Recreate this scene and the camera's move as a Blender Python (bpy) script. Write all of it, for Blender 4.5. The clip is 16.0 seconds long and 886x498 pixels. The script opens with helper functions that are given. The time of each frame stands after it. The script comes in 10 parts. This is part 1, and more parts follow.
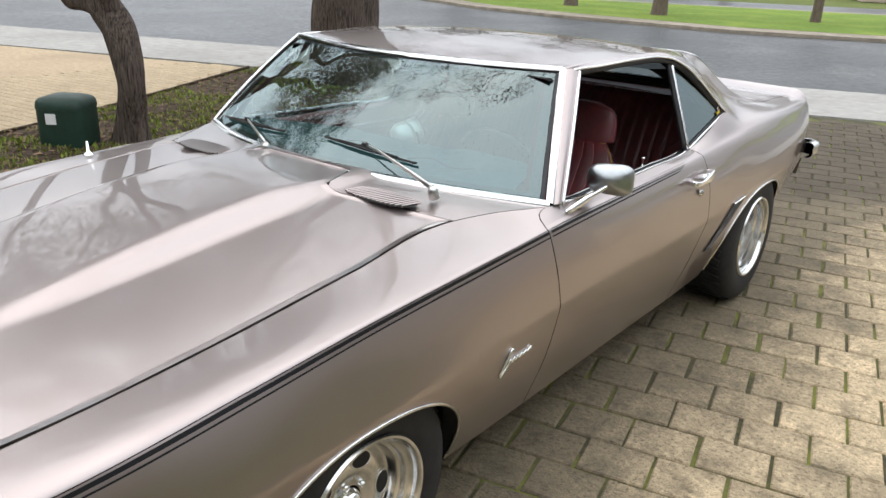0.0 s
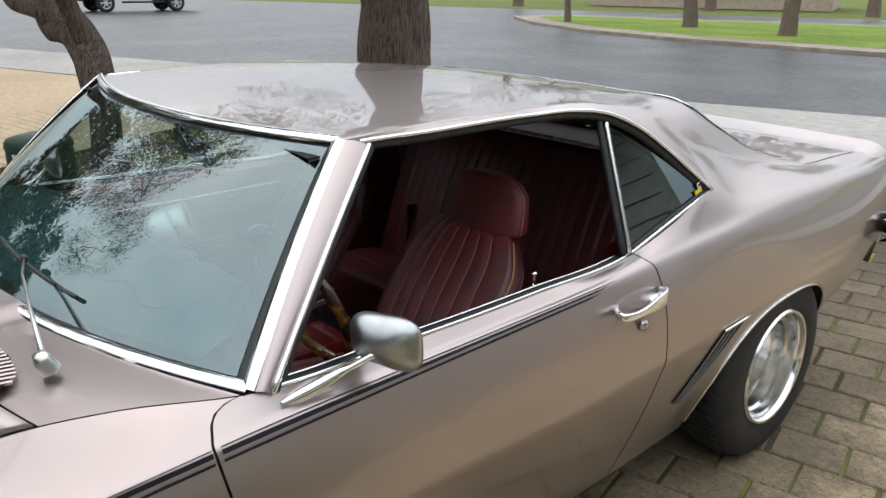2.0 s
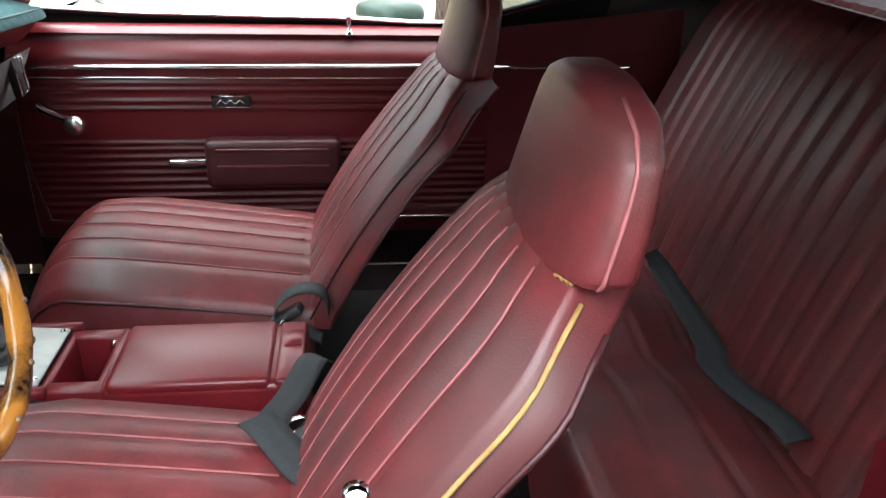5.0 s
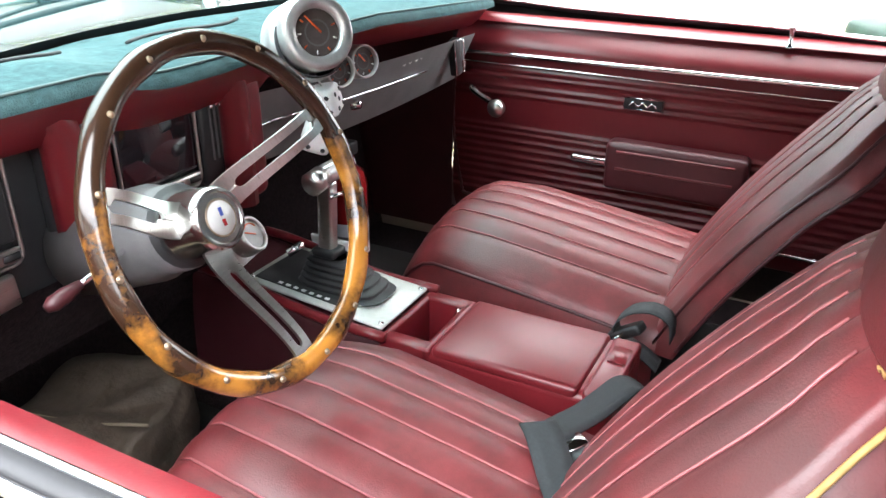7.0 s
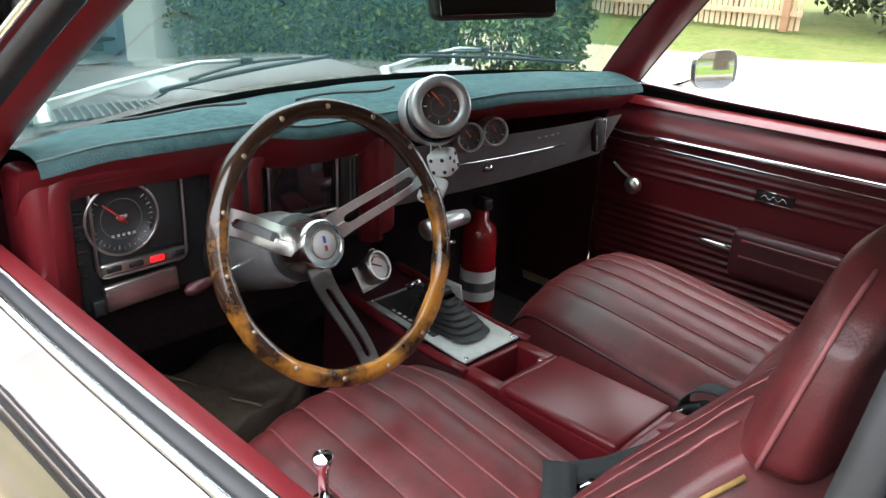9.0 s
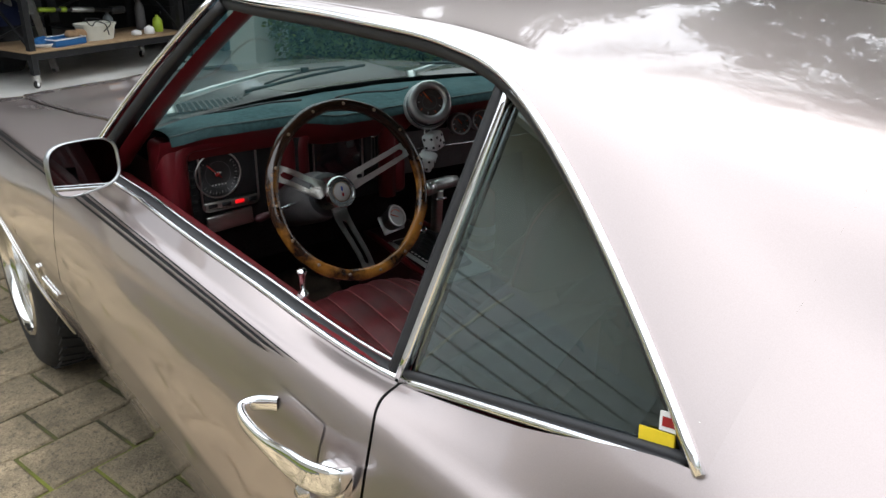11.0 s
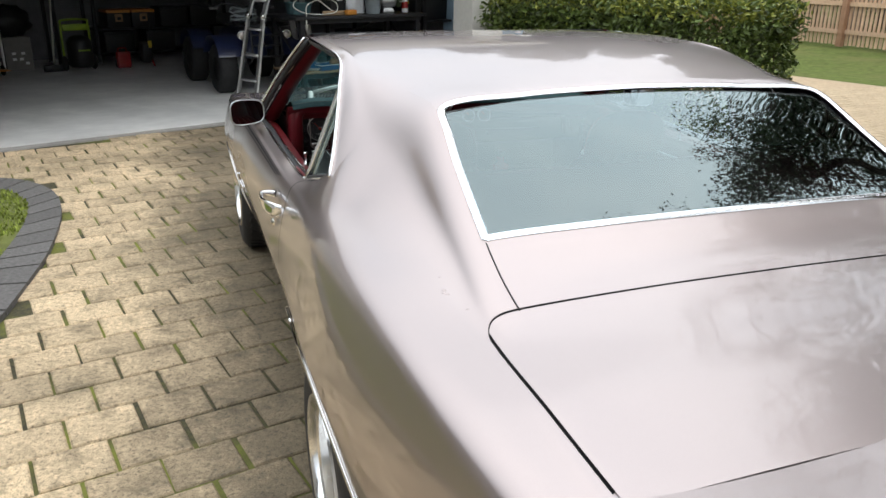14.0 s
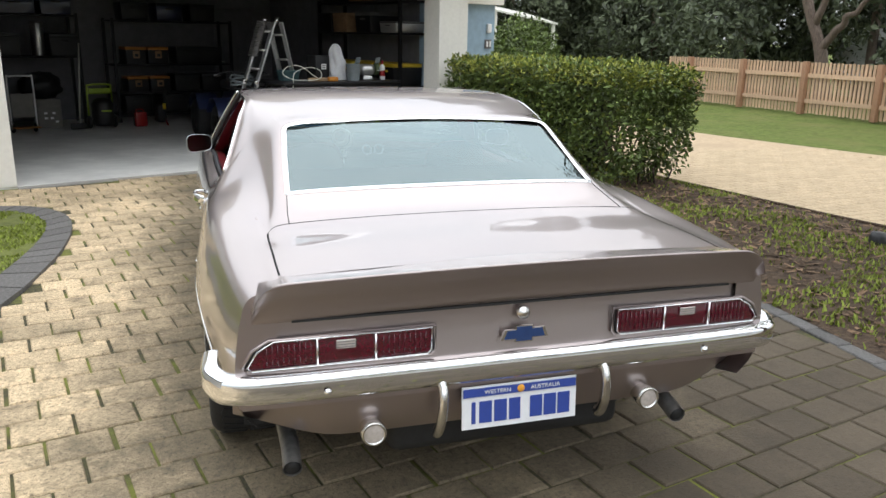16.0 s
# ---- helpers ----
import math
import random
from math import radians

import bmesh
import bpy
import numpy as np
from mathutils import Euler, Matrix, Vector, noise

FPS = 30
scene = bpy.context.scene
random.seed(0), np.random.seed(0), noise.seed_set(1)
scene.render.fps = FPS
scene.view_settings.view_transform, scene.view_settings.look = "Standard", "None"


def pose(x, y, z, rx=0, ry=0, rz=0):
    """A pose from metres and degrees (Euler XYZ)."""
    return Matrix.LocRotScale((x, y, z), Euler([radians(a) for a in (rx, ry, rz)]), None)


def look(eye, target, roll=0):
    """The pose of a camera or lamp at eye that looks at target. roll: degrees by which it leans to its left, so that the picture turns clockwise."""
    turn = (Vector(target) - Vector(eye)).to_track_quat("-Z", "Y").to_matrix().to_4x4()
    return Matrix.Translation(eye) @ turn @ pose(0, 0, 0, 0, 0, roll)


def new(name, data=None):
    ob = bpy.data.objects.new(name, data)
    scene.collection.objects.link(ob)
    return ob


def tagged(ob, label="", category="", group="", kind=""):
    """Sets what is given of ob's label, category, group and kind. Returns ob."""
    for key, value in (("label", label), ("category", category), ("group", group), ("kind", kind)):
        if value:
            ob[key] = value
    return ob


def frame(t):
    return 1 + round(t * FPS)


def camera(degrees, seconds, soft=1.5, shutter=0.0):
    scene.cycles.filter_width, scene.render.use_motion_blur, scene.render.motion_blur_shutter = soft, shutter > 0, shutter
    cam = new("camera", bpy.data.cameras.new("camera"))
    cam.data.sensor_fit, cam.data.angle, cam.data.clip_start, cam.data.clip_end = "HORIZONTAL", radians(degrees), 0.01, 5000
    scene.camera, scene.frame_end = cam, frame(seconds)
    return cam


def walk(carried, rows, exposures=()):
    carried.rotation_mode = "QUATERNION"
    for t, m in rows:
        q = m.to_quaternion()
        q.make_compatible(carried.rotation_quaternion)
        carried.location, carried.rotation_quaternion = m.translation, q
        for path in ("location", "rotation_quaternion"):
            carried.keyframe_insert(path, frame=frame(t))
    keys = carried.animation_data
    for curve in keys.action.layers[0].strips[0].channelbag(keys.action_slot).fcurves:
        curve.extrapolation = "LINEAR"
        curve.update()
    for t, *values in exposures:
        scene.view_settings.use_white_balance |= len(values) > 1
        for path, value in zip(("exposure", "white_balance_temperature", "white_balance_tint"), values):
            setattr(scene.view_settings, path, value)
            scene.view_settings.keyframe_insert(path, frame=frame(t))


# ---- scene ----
cam = camera(59.2, 16.0)
PATH = [
    (0, (1.986, -1.125, 1.597), (0.834, 0.351, 0.893), 2.2),
    (0.5, (1.953, -0.814, 1.621), (0.766, 0.638, 0.928), 1.8),
    (1, (1.84, -0.463, 1.59), (0.606, 0.954, 0.906), 1.4),
    (1.5, (1.87, -0.069, 1.558), (0.565, 1.29, 0.888), 0.8),
    (2, (1.919, 0.326, 1.563), (0.519, 1.594, 0.905), 0.7),
    (2.5, (1.853, 0.685, 1.534), (0.354, 1.836, 0.88), 1.0),
    (3, (1.836, 1.031, 1.497), (0.221, 2.011, 0.84), 1.8),
    (3.2, (1.804, 1.135, 1.484), (0.149, 2.041, 0.821), 2.1),
    (5.3, (1.036, 1.675, 1.166), (-0.748, 1.799, 0.271), 1.5),
    (5.5, (1.024, 1.674, 1.158), (-0.755, 1.725, 0.245), 1.3),
    (6, (1.022, 1.724, 1.163), (-0.722, 1.428, 0.229), -0.3),
    (6.5, (1.015, 1.768, 1.162), (-0.67, 1.18, 0.26), -0.0),
    (7, (1.012, 1.783, 1.17), (-0.589, 0.949, 0.31), 0.3),
    (7.5, (1.023, 1.767, 1.185), (-0.484, 0.734, 0.372), 0.8),
    (8, (1.042, 1.798, 1.193), (-0.388, 0.639, 0.411), 1.5),
    (8.5, (1.051, 1.935, 1.217), (-0.328, 0.699, 0.462), 2.3),
    (8.7, (1.041, 1.975, 1.226), (-0.324, 0.718, 0.479), 2.5),
    (10.8, (1.238, 2.512, 1.347), (0.038, 1.1, 0.595), 0.6),
    (11, (1.279, 2.618, 1.381), (0.115, 1.186, 0.609), 0.9),
    (11.5, (1.317, 2.891, 1.415), (0.269, 1.385, 0.618), 0.7),
    (12, (1.371, 3.116, 1.451), (0.437, 1.543, 0.642), 0.9),
    (12.3, (1.414, 3.293, 1.447), (0.558, 1.672, 0.647), 1.1),
    (12.5, (1.404, 3.383, 1.462), (0.586, 1.745, 0.658), 0.9),
    (13, (1.315, 3.723, 1.476), (0.59, 2.024, 0.708), 1.1),
    (13.5, (1.245, 4.043, 1.51), (0.588, 2.301, 0.779), 0.7),
    (14, (1.182, 4.369, 1.529), (0.574, 2.592, 0.842), 0.8),
    (14.5, (1.028, 4.728, 1.526), (0.462, 2.923, 0.878), 0.8),
    (15, (0.929, 5.085, 1.537), (0.379, 3.263, 0.922), 1.1),
    (15.5, (0.897, 5.464, 1.562), (0.344, 3.629, 0.989), 1.2),
    (16, (0.894, 5.813, 1.566), (0.323, 3.97, 1.04), 1.0),
]
walk(cam, [(t, look(eye, target, roll)) for t, eye, target, roll in PATH],
     [(0.0, 0.2), (2.0, 0.08), (3.2, 0.1), (5.3, 3.05), (5.5, 3.15), (6.5, 3.35), (7.5, 3.15), (8.5, 2.7), (9.6, 1.4), (11.0, 0.52), (12.0, 0.40), (13.5, 0.27), (15.0, 0.25), (16.0, 0.4)])

# ---- light: bright overcast sky, soft sun ----
world = bpy.data.worlds.new("overcast")
scene.world = world
world.use_nodes = True
wn, wl = world.node_tree.nodes, world.node_tree.links
wn.clear()
w_out = wn.new("ShaderNodeOutputWorld")
w_sky = wn.new("ShaderNodeTexSky")
w_sky.sky_type = "NISHITA"
w_sky.sun_disc = False
w_sky.sun_elevation, w_sky.sun_rotation = radians(66), radians(-79)
w_sky.air_density, w_sky.dust_density, w_sky.ozone_density = 1.0, 3.0, 1.0
w_bg = wn.new("ShaderNodeBackground")
w_bg.inputs["Strength"].default_value = 0.12
w_cloud_bg = wn.new("ShaderNodeBackground")
w_mix = wn.new("ShaderNodeMixShader")
w_co = wn.new("ShaderNodeTexCoord")
w_map = wn.new("ShaderNodeMapping")
w_map.inputs["Scale"].default_value = (1.0, 1.0, 2.2)
w_noise = wn.new("ShaderNodeTexNoise")
w_noise.inputs["Scale"].default_value = 2.2
w_noise.inputs["Detail"].default_value = 7
w_noise.inputs["Roughness"].default_value = 0.55
w_ramp = wn.new("ShaderNodeValToRGB")
w_ramp.color_ramp.elements[0].position, w_ramp.color_ramp.elements[0].color = 0.30, (0.66, 0.73, 0.80, 1)
w_ramp.color_ramp.elements[1].position, w_ramp.color_ramp.elements[1].color = 0.66, (0.985, 0.99, 1.0, 1)
wl.new(w_co.outputs["Generated"], w_map.inputs["Vector"])
wl.new(w_map.outputs["Vector"], w_noise.inputs["Vector"])
wl.new(w_noise.outputs["Fac"], w_ramp.inputs["Fac"])
wl.new(w_ramp.outputs["Color"], w_cloud_bg.inputs["Color"])
# an overcast sky is several times as bright overhead as at the horizon
w_sep = wn.new("ShaderNodeSeparateXYZ")
w_grad = wn.new("ShaderNodeMapRange")
w_grad.inputs["From Min"].default_value, w_grad.inputs["From Max"].default_value = 0.0, 0.7
w_grad.inputs["To Min"].default_value, w_grad.inputs["To Max"].default_value = 0.66, 2.50
wl.new(w_co.outputs["Generated"], w_sep.inputs[0])
wl.new(w_sep.outputs["Z"], w_grad.inputs["Value"])
wl.new(w_grad.outputs["Result"], w_cloud_bg.inputs["Strength"])
wl.new(w_sky.outputs["Color"], w_bg.inputs["Color"])
w_mix.inputs[0].default_value = 0.8
wl.new(w_bg.outputs[0], w_mix.inputs[1])
wl.new(w_cloud_bg.outputs[0], w_mix.inputs[2])
wl.new(w_mix.outputs[0], w_out.inputs["Surface"])

sun = new("sun", bpy.data.lights.new("sun", "SUN"))
sun.data.energy, sun.data.angle, sun.data.color = 0.55, radians(105), (1.0, 0.985, 0.965)
sun.matrix_world = look((-5.0, 2.0, 12), (0, 1, 0))


# ---- materials ----
def mat(name, base, rough=0.5, metal=0.0, var=0.0, scale=8.0, dark=None, coat=0.0, bump=0.0, bscale=60.0, spec=0.5,
        stain=0.0, stain_col=None, stain_scale=1.5, rand=0.0, rough_var=0.0, trans=0.0, emit=0.0, coat_rough=0.03, stretch=None):
    """A surface with grain (var), larger stains, a fine relief and a spread between alike pieces (rand)."""
    m = bpy.data.materials.new(name)
    m.use_nodes = True
    n, l = m.node_tree.nodes, m.node_tree.links
    p = n["Principled BSDF"]
    p.inputs["Roughness"].default_value = rough
    p.inputs["Metallic"].default_value = metal
    p.inputs["Specular IOR Level"].default_value = spec
    p.inputs["Coat Weight"].default_value = coat
    p.inputs["Coat Roughness"].default_value = coat_rough
    p.inputs["Transmission Weight"].default_value = trans
    if emit:
        p.inputs["Emission Color"].default_value = (*base, 1)
        p.inputs["Emission Strength"].default_value = emit
    co = n.new("ShaderNodeTexCoord")
    vec = co.outputs["Object"]
    if stretch:
        mp = n.new("ShaderNodeMapping")
        mp.inputs["Scale"].default_value = stretch
        l.new(vec, mp.inputs["Vector"])
        vec = mp.outputs["Vector"]
    col = n.new("ShaderNodeRGB").outputs[0]
    col.default_value = (*base, 1)
    if var:
        t = n.new("ShaderNodeTexNoise")
        t.inputs["Scale"].default_value, t.inputs["Detail"].default_value, t.inputs["Roughness"].default_value = scale, 8, 0.65
        l.new(vec, t.inputs["Vector"])
        d = dark or tuple(c * (1 - var) for c in base)
        b = base if dark else tuple(min(1, c * (1 + var * 0.7)) for c in base)
        r = n.new("ShaderNodeValToRGB")
        r.color_ramp.elements[0].position, r.color_ramp.elements[0].color = 0.33, (*d, 1)
        r.color_ramp.elements[1].position, r.color_ramp.elements[1].color = 0.67, (*b, 1)
        l.new(t.outputs["Fac"], r.inputs["Fac"])
        col = r.outputs["Color"]
        if rough_var:
            mr = n.new("ShaderNodeMapRange")
            mr.inputs["To Min"].default_value, mr.inputs["To Max"].default_value = rough - rough_var, min(1, rough + rough_var)
            l.new(t.outputs["Fac"], mr.inputs["Value"])
            l.new(mr.outputs["Result"], p.inputs["Roughness"])
    if stain:
        t2 = n.new("ShaderNodeTexNoise")
        t2.inputs["Scale"].default_value, t2.inputs["Detail"].default_value, t2.inputs["Distortion"].default_value = stain_scale, 6, 0.4
        l.new(co.outputs["Object"], t2.inputs["Vector"])
        r2 = n.new("ShaderNodeValToRGB")
        r2.color_ramp.elements[0].position, r2.color_ramp.elements[0].color = 0.45, (0, 0, 0, 1)
        r2.color_ramp.elements[1].position, r2.color_ramp.elements[1].color = 0.68, (stain, stain, stain, 1)
        l.new(t2.outputs["Fac"], r2.inputs["Fac"])
        mx = n.new("ShaderNodeMix")
        mx.data_type = "RGBA"
        l.new(r2.outputs["Color"], mx.inputs["Factor"])
        l.new(col, mx.inputs["A"])
        sc = stain_col or tuple(c * 0.5 for c in base)
        mx.inputs["B"].default_value = (*sc, 1)
        col = mx.outputs["Result"]
    if rand:
        oi = n.new("ShaderNodeObjectInfo")
        mr = n.new("ShaderNodeMapRange")
        mr.inputs["To Min"].default_value, mr.inputs["To Max"].default_value = 1 - rand, 1 + rand
        l.new(oi.outputs["Random"], mr.inputs["Value"])
        hs = n.new("ShaderNodeHueSaturation")
        l.new(mr.outputs["Result"], hs.inputs["Value"])
        l.new(col, hs.inputs["Color"])
        col = hs.outputs["Color"]
    l.new(col, p.inputs["Base Color"])
    if bump:
        t3 = n.new("ShaderNodeTexNoise")
        t3.inputs["Scale"].default_value, t3.inputs["Detail"].default_value = bscale, 6
        l.new(vec, t3.inputs["Vector"])
        bp = n.new("ShaderNodeBump")
        bp.inputs["Strength"].default_value, bp.inputs["Distance"].default_value = bump, 0.01
        l.new(t3.outputs["Fac"], bp.inputs["Height"])
        l.new(bp.outputs["Normal"], p.inputs["Normal"])
    return m


def island_tint(m, low, high):
    """Spread the brightness of the joined small pieces of one mesh."""
    n, l = m.node_tree.nodes, m.node_tree.links
    p = n["Principled BSDF"]
    src = p.inputs["Base Color"].links[0].from_socket
    g = n.new("ShaderNodeNewGeometry")
    mr = n.new("ShaderNodeMapRange")
    mr.inputs["To Min"].default_value, mr.inputs["To Max"].default_value = low, high
    l.new(g.outputs["Random Per Island"], mr.inputs["Value"])
    hs = n.new("ShaderNodeHueSaturation")
    l.new(mr.outputs["Result"], hs.inputs["Value"])
    l.new(src, hs.inputs["Color"])
    l.new(hs.outputs["Color"], p.inputs["Base Color"])
    return m


def glass_mat(name, tint, alpha_dark, ior=1.45):
    """Thin pane: what lies behind, dimmed by the tint, under a clear reflection."""
    m = bpy.data.materials.new(name)
    m.use_nodes = True
    n, l = m.node_tree.nodes, m.node_tree.links
    n.clear()
    out = n.new("ShaderNodeOutputMaterial")
    tr = n.new("ShaderNodeBsdfTransparent")
    tr.inputs["Color"].default_value = (*tint, 1)
    gl = n.new("ShaderNodeBsdfGlossy")
    gl.inputs["Roughness"].default_value = 0.012
    gl.inputs["Color"].default_value = (0.78, 0.94, 0.96, 1)
    fr = n.new("ShaderNodeLayerWeight")
    fr.inputs["Blend"].default_value = 0.5
    pw = n.new("ShaderNodeMath")
    pw.operation = "POWER"
    pw.inputs[1].default_value = 4.0
    l.new(fr.outputs["Facing"], pw.inputs[0])
    mul = n.new("ShaderNodeMath")
    mul.operation = "MULTIPLY_ADD"
    mul.inputs[1].default_value, mul.inputs[2].default_value = 0.8, alpha_dark
    mul.use_clamp = True
    l.new(pw.outputs[0], mul.inputs[0])
    mx = n.new("ShaderNodeMixShader")
    l.new(mul.outputs[0], mx.inputs["Fac"])
    l.new(tr.outputs[0], mx.inputs[1])
    l.new(gl.outputs[0], mx.inputs[2])
    l.new(mx.outputs[0], out.inputs["Surface"])
    return m


PAINT = mat("champagne_paint", (0.400, 0.340, 0.328), 0.38, 0.96, var=0.05, scale=900, coat=1.0, stain=0.12, stain_col=(0.36, 0.305, 0.295), stain_scale=2.5)
PAINT_DARK = mat("dark_pinstripe", (0.010, 0.010, 0.012), 0.5, 0.0, var=0.2, scale=30, spec=0.25)
GAP = mat("panel_gap_black", (0.012, 0.012, 0.012), 0.7, 0.0, var=0.3, scale=40)
CHROME = mat("chrome", (0.86, 0.87, 0.88), 0.06, 1.0, var=0.03, scale=20, rough_var=0.03)
CHROME_WORN = mat("worn_chrome", (0.70, 0.69, 0.67), 0.2, 1.0, var=0.12, scale=40, rough_var=0.1, stain=0.35, stain_col=(0.4, 0.37, 0.33), stain_scale=16)
STEEL = mat("brushed_steel", (0.62, 0.61, 0.58), 0.3, 1.0, var=0.1, scale=60, rough_var=0.08, stretch=(1, 1, 14))
POLISHED = mat("polished_alloy_rim", (0.78, 0.78, 0.77), 0.16, 1.0, var=0.06, scale=30, rough_var=0.06, stain=0.2, stain_col=(0.6, 0.59, 0.57), stain_scale=9)
RUBBER = mat("tyre_rubber", (0.013, 0.013, 0.014), 0.75, 0.0, var=0.35, scale=25, bump=0.15, bscale=140, stain=0.4, stain_col=(0.028, 0.027, 0.025), stain_scale=6)
SEAL = mat("black_rubber_seal", (0.018, 0.018, 0.02), 0.55, 0.0, var=0.3, scale=30)
GLASS = glass_mat("clear_windscreen_glass", (0.46, 0.58, 0.57), 0.165)
GLASS_DARK = glass_mat("tinted_side_glass", (0.16, 0.20, 0.205), 0.18)
GLASS_REAR = glass_mat("tinted_rear_glass", (0.24, 0.30, 0.31), 0.17)
VINYL = mat("burgundy_vinyl", (0.155, 0.024, 0.027), 0.44, 0.0, var=0.30, scale=22, bump=0.12, bscale=420, stain=0.8, stain_col=(0.090, 0.034, 0.033), stain_scale=6.0, rough_var=0.14, spec=0.5, coat=0.2, coat_rough=0.3)
VINYL_RED = mat("red_moulded_plastic", (0.150, 0.012, 0.017), 0.30, 0.0, var=0.12, scale=10, bump=0.04, bscale=400, rough_var=0.06)
DOOR_RED = mat("deep_red_door_vinyl", (0.108, 0.009, 0.013), 0.34, 0.0, var=0.12, scale=10, bump=0.05, bscale=400, rough_var=0.06)
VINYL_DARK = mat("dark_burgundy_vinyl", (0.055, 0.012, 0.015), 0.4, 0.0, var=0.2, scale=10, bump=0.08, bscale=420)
PIPING = mat("pale_worn_piping", (0.36, 0.115, 0.12), 0.5, 0.0, var=0.2, scale=30)
FOAM = mat("exposed_yellow_foam_piping", (0.42, 0.25, 0.085), 0.75, 0.0, var=0.3, scale=40)
CARPET = mat("black_carpet", (0.018, 0.012, 0.013), 0.95, 0.0, var=0.5, scale=120, bump=0.5, bscale=300, spec=0.1)
HEADLINER = mat("black_headliner", (0.010, 0.009, 0.010), 0.9, 0.0, var=0.2, scale=60)
DASHMAT = mat("teal_black_dash_carpet", (0.048, 0.100, 0.105), 0.95, 0.0, var=0.35, scale=55, bump=0.35, bscale=500, stain=0.5, stain_col=(0.095, 0.150, 0.152), stain_scale=5, spec=0.25)
BLACK_PLASTIC = mat("black_plastic", (0.02, 0.02, 0.021), 0.45, 0.0, var=0.3, scale=30, bump=0.05, bscale=300)
BLACK_GLOSS = mat("black_cover_glass", (0.014, 0.014, 0.017), 0.08, 0.0, var=0.1, scale=20, coat=0.6)
BRASS_DULL = mat("dull_brass_rivet", (0.30, 0.22, 0.15), 0.4, 0.7, var=0.3, scale=200)
GILL_RIB = mat("grey_gill_edge", (0.22, 0.21, 0.20), 0.4, 0.4, var=0.3, scale=30)
GREY_PLASTIC = mat("grey_dash_plastic", (0.13, 0.125, 0.125), 0.45, 0.0, var=0.15, scale=25, bump=0.04, bscale=250)
PALE_PLATE = mat("pale_satin_plate", (0.60, 0.62, 0.58), 0.5, 0.35, var=0.12, scale=30, rough_var=0.1)
ALLOY = mat("silver_gauge_housing", (0.62, 0.62, 0.61), 0.35, 0.8, var=0.1, scale=50)
DIAL = mat("dial_face", (0.030, 0.029, 0.029), 0.35, 0.0, var=0.15, scale=30)
DIAL_GREY = mat("grey_brown_gauge_face", (0.085, 0.066, 0.062), 0.4, 0.0, var=0.3, scale=60)
DIAL_PALE = mat("pale_dial_face", (0.45, 0.44, 0.42), 0.4, 0.0, var=0.1, scale=30)
WHITE = mat("white_plastic", (0.78, 0.78, 0.77), 0.45, 0.0, var=0.05, scale=30)
RED_PAINT = mat("red_enamel", (0.30, 0.012, 0.014), 0.25, 0.0, var=0.1, scale=12, coat=0.5)
RED_NEEDLE = mat("red_needle", (0.45, 0.02, 0.015), 0.5)
ORANGE = mat("orange_needle", (0.8, 0.12, 0.03), 0.5)
WARN = mat("lit_red_warning_lamp", (0.9, 0.008, 0.012), 0.5, emit=0.55)
LENS_RED = mat("red_lamp_lens", (0.075, 0.001, 0.010), 0.20, 0.0, var=0.25, scale=90, coat=1.0)
LENS_CLEAR = mat("clear_lamp_lens", (0.55, 0.5, 0.46), 0.15, 0.3, var=0.2, scale=60, coat=1.0)
WEB = mat("black_seat_belt_web", (0.025, 0.028, 0.03), 0.7, 0.0, var=0.3, scale=200, bump=0.2, bscale=900)
BLUE = mat("blue_enamel", (0.018, 0.045, 0.14), 0.25, 0.0, var=0.1, scale=30, coat=0.6)
PLATE_BLUE = mat("plate_blue", (0.03, 0.06, 0.28), 0.4, 0.0, var=0.05, scale=40)
PLATE_WHITE = mat("plate_white", (0.75, 0.76, 0.77), 0.35, 0.0, var=0.04, scale=40)
YELLOW = mat("yellow_sticker", (0.75, 0.55, 0.02), 0.5, 0.0, var=0.08, scale=80)
GOLD = mat("orange_plate_mark", (0.75, 0.34, 0.03), 0.5)
PIPE = mat("grey_exhaust_pipe", (0.25, 0.24, 0.23), 0.45, 0.8, var=0.3, scale=30)
PAPER = mat("brown_crumpled_leather", (0.07, 0.05, 0.035), 0.6, 0.0, var=0.3, scale=12, bump=0.4, bscale=40)


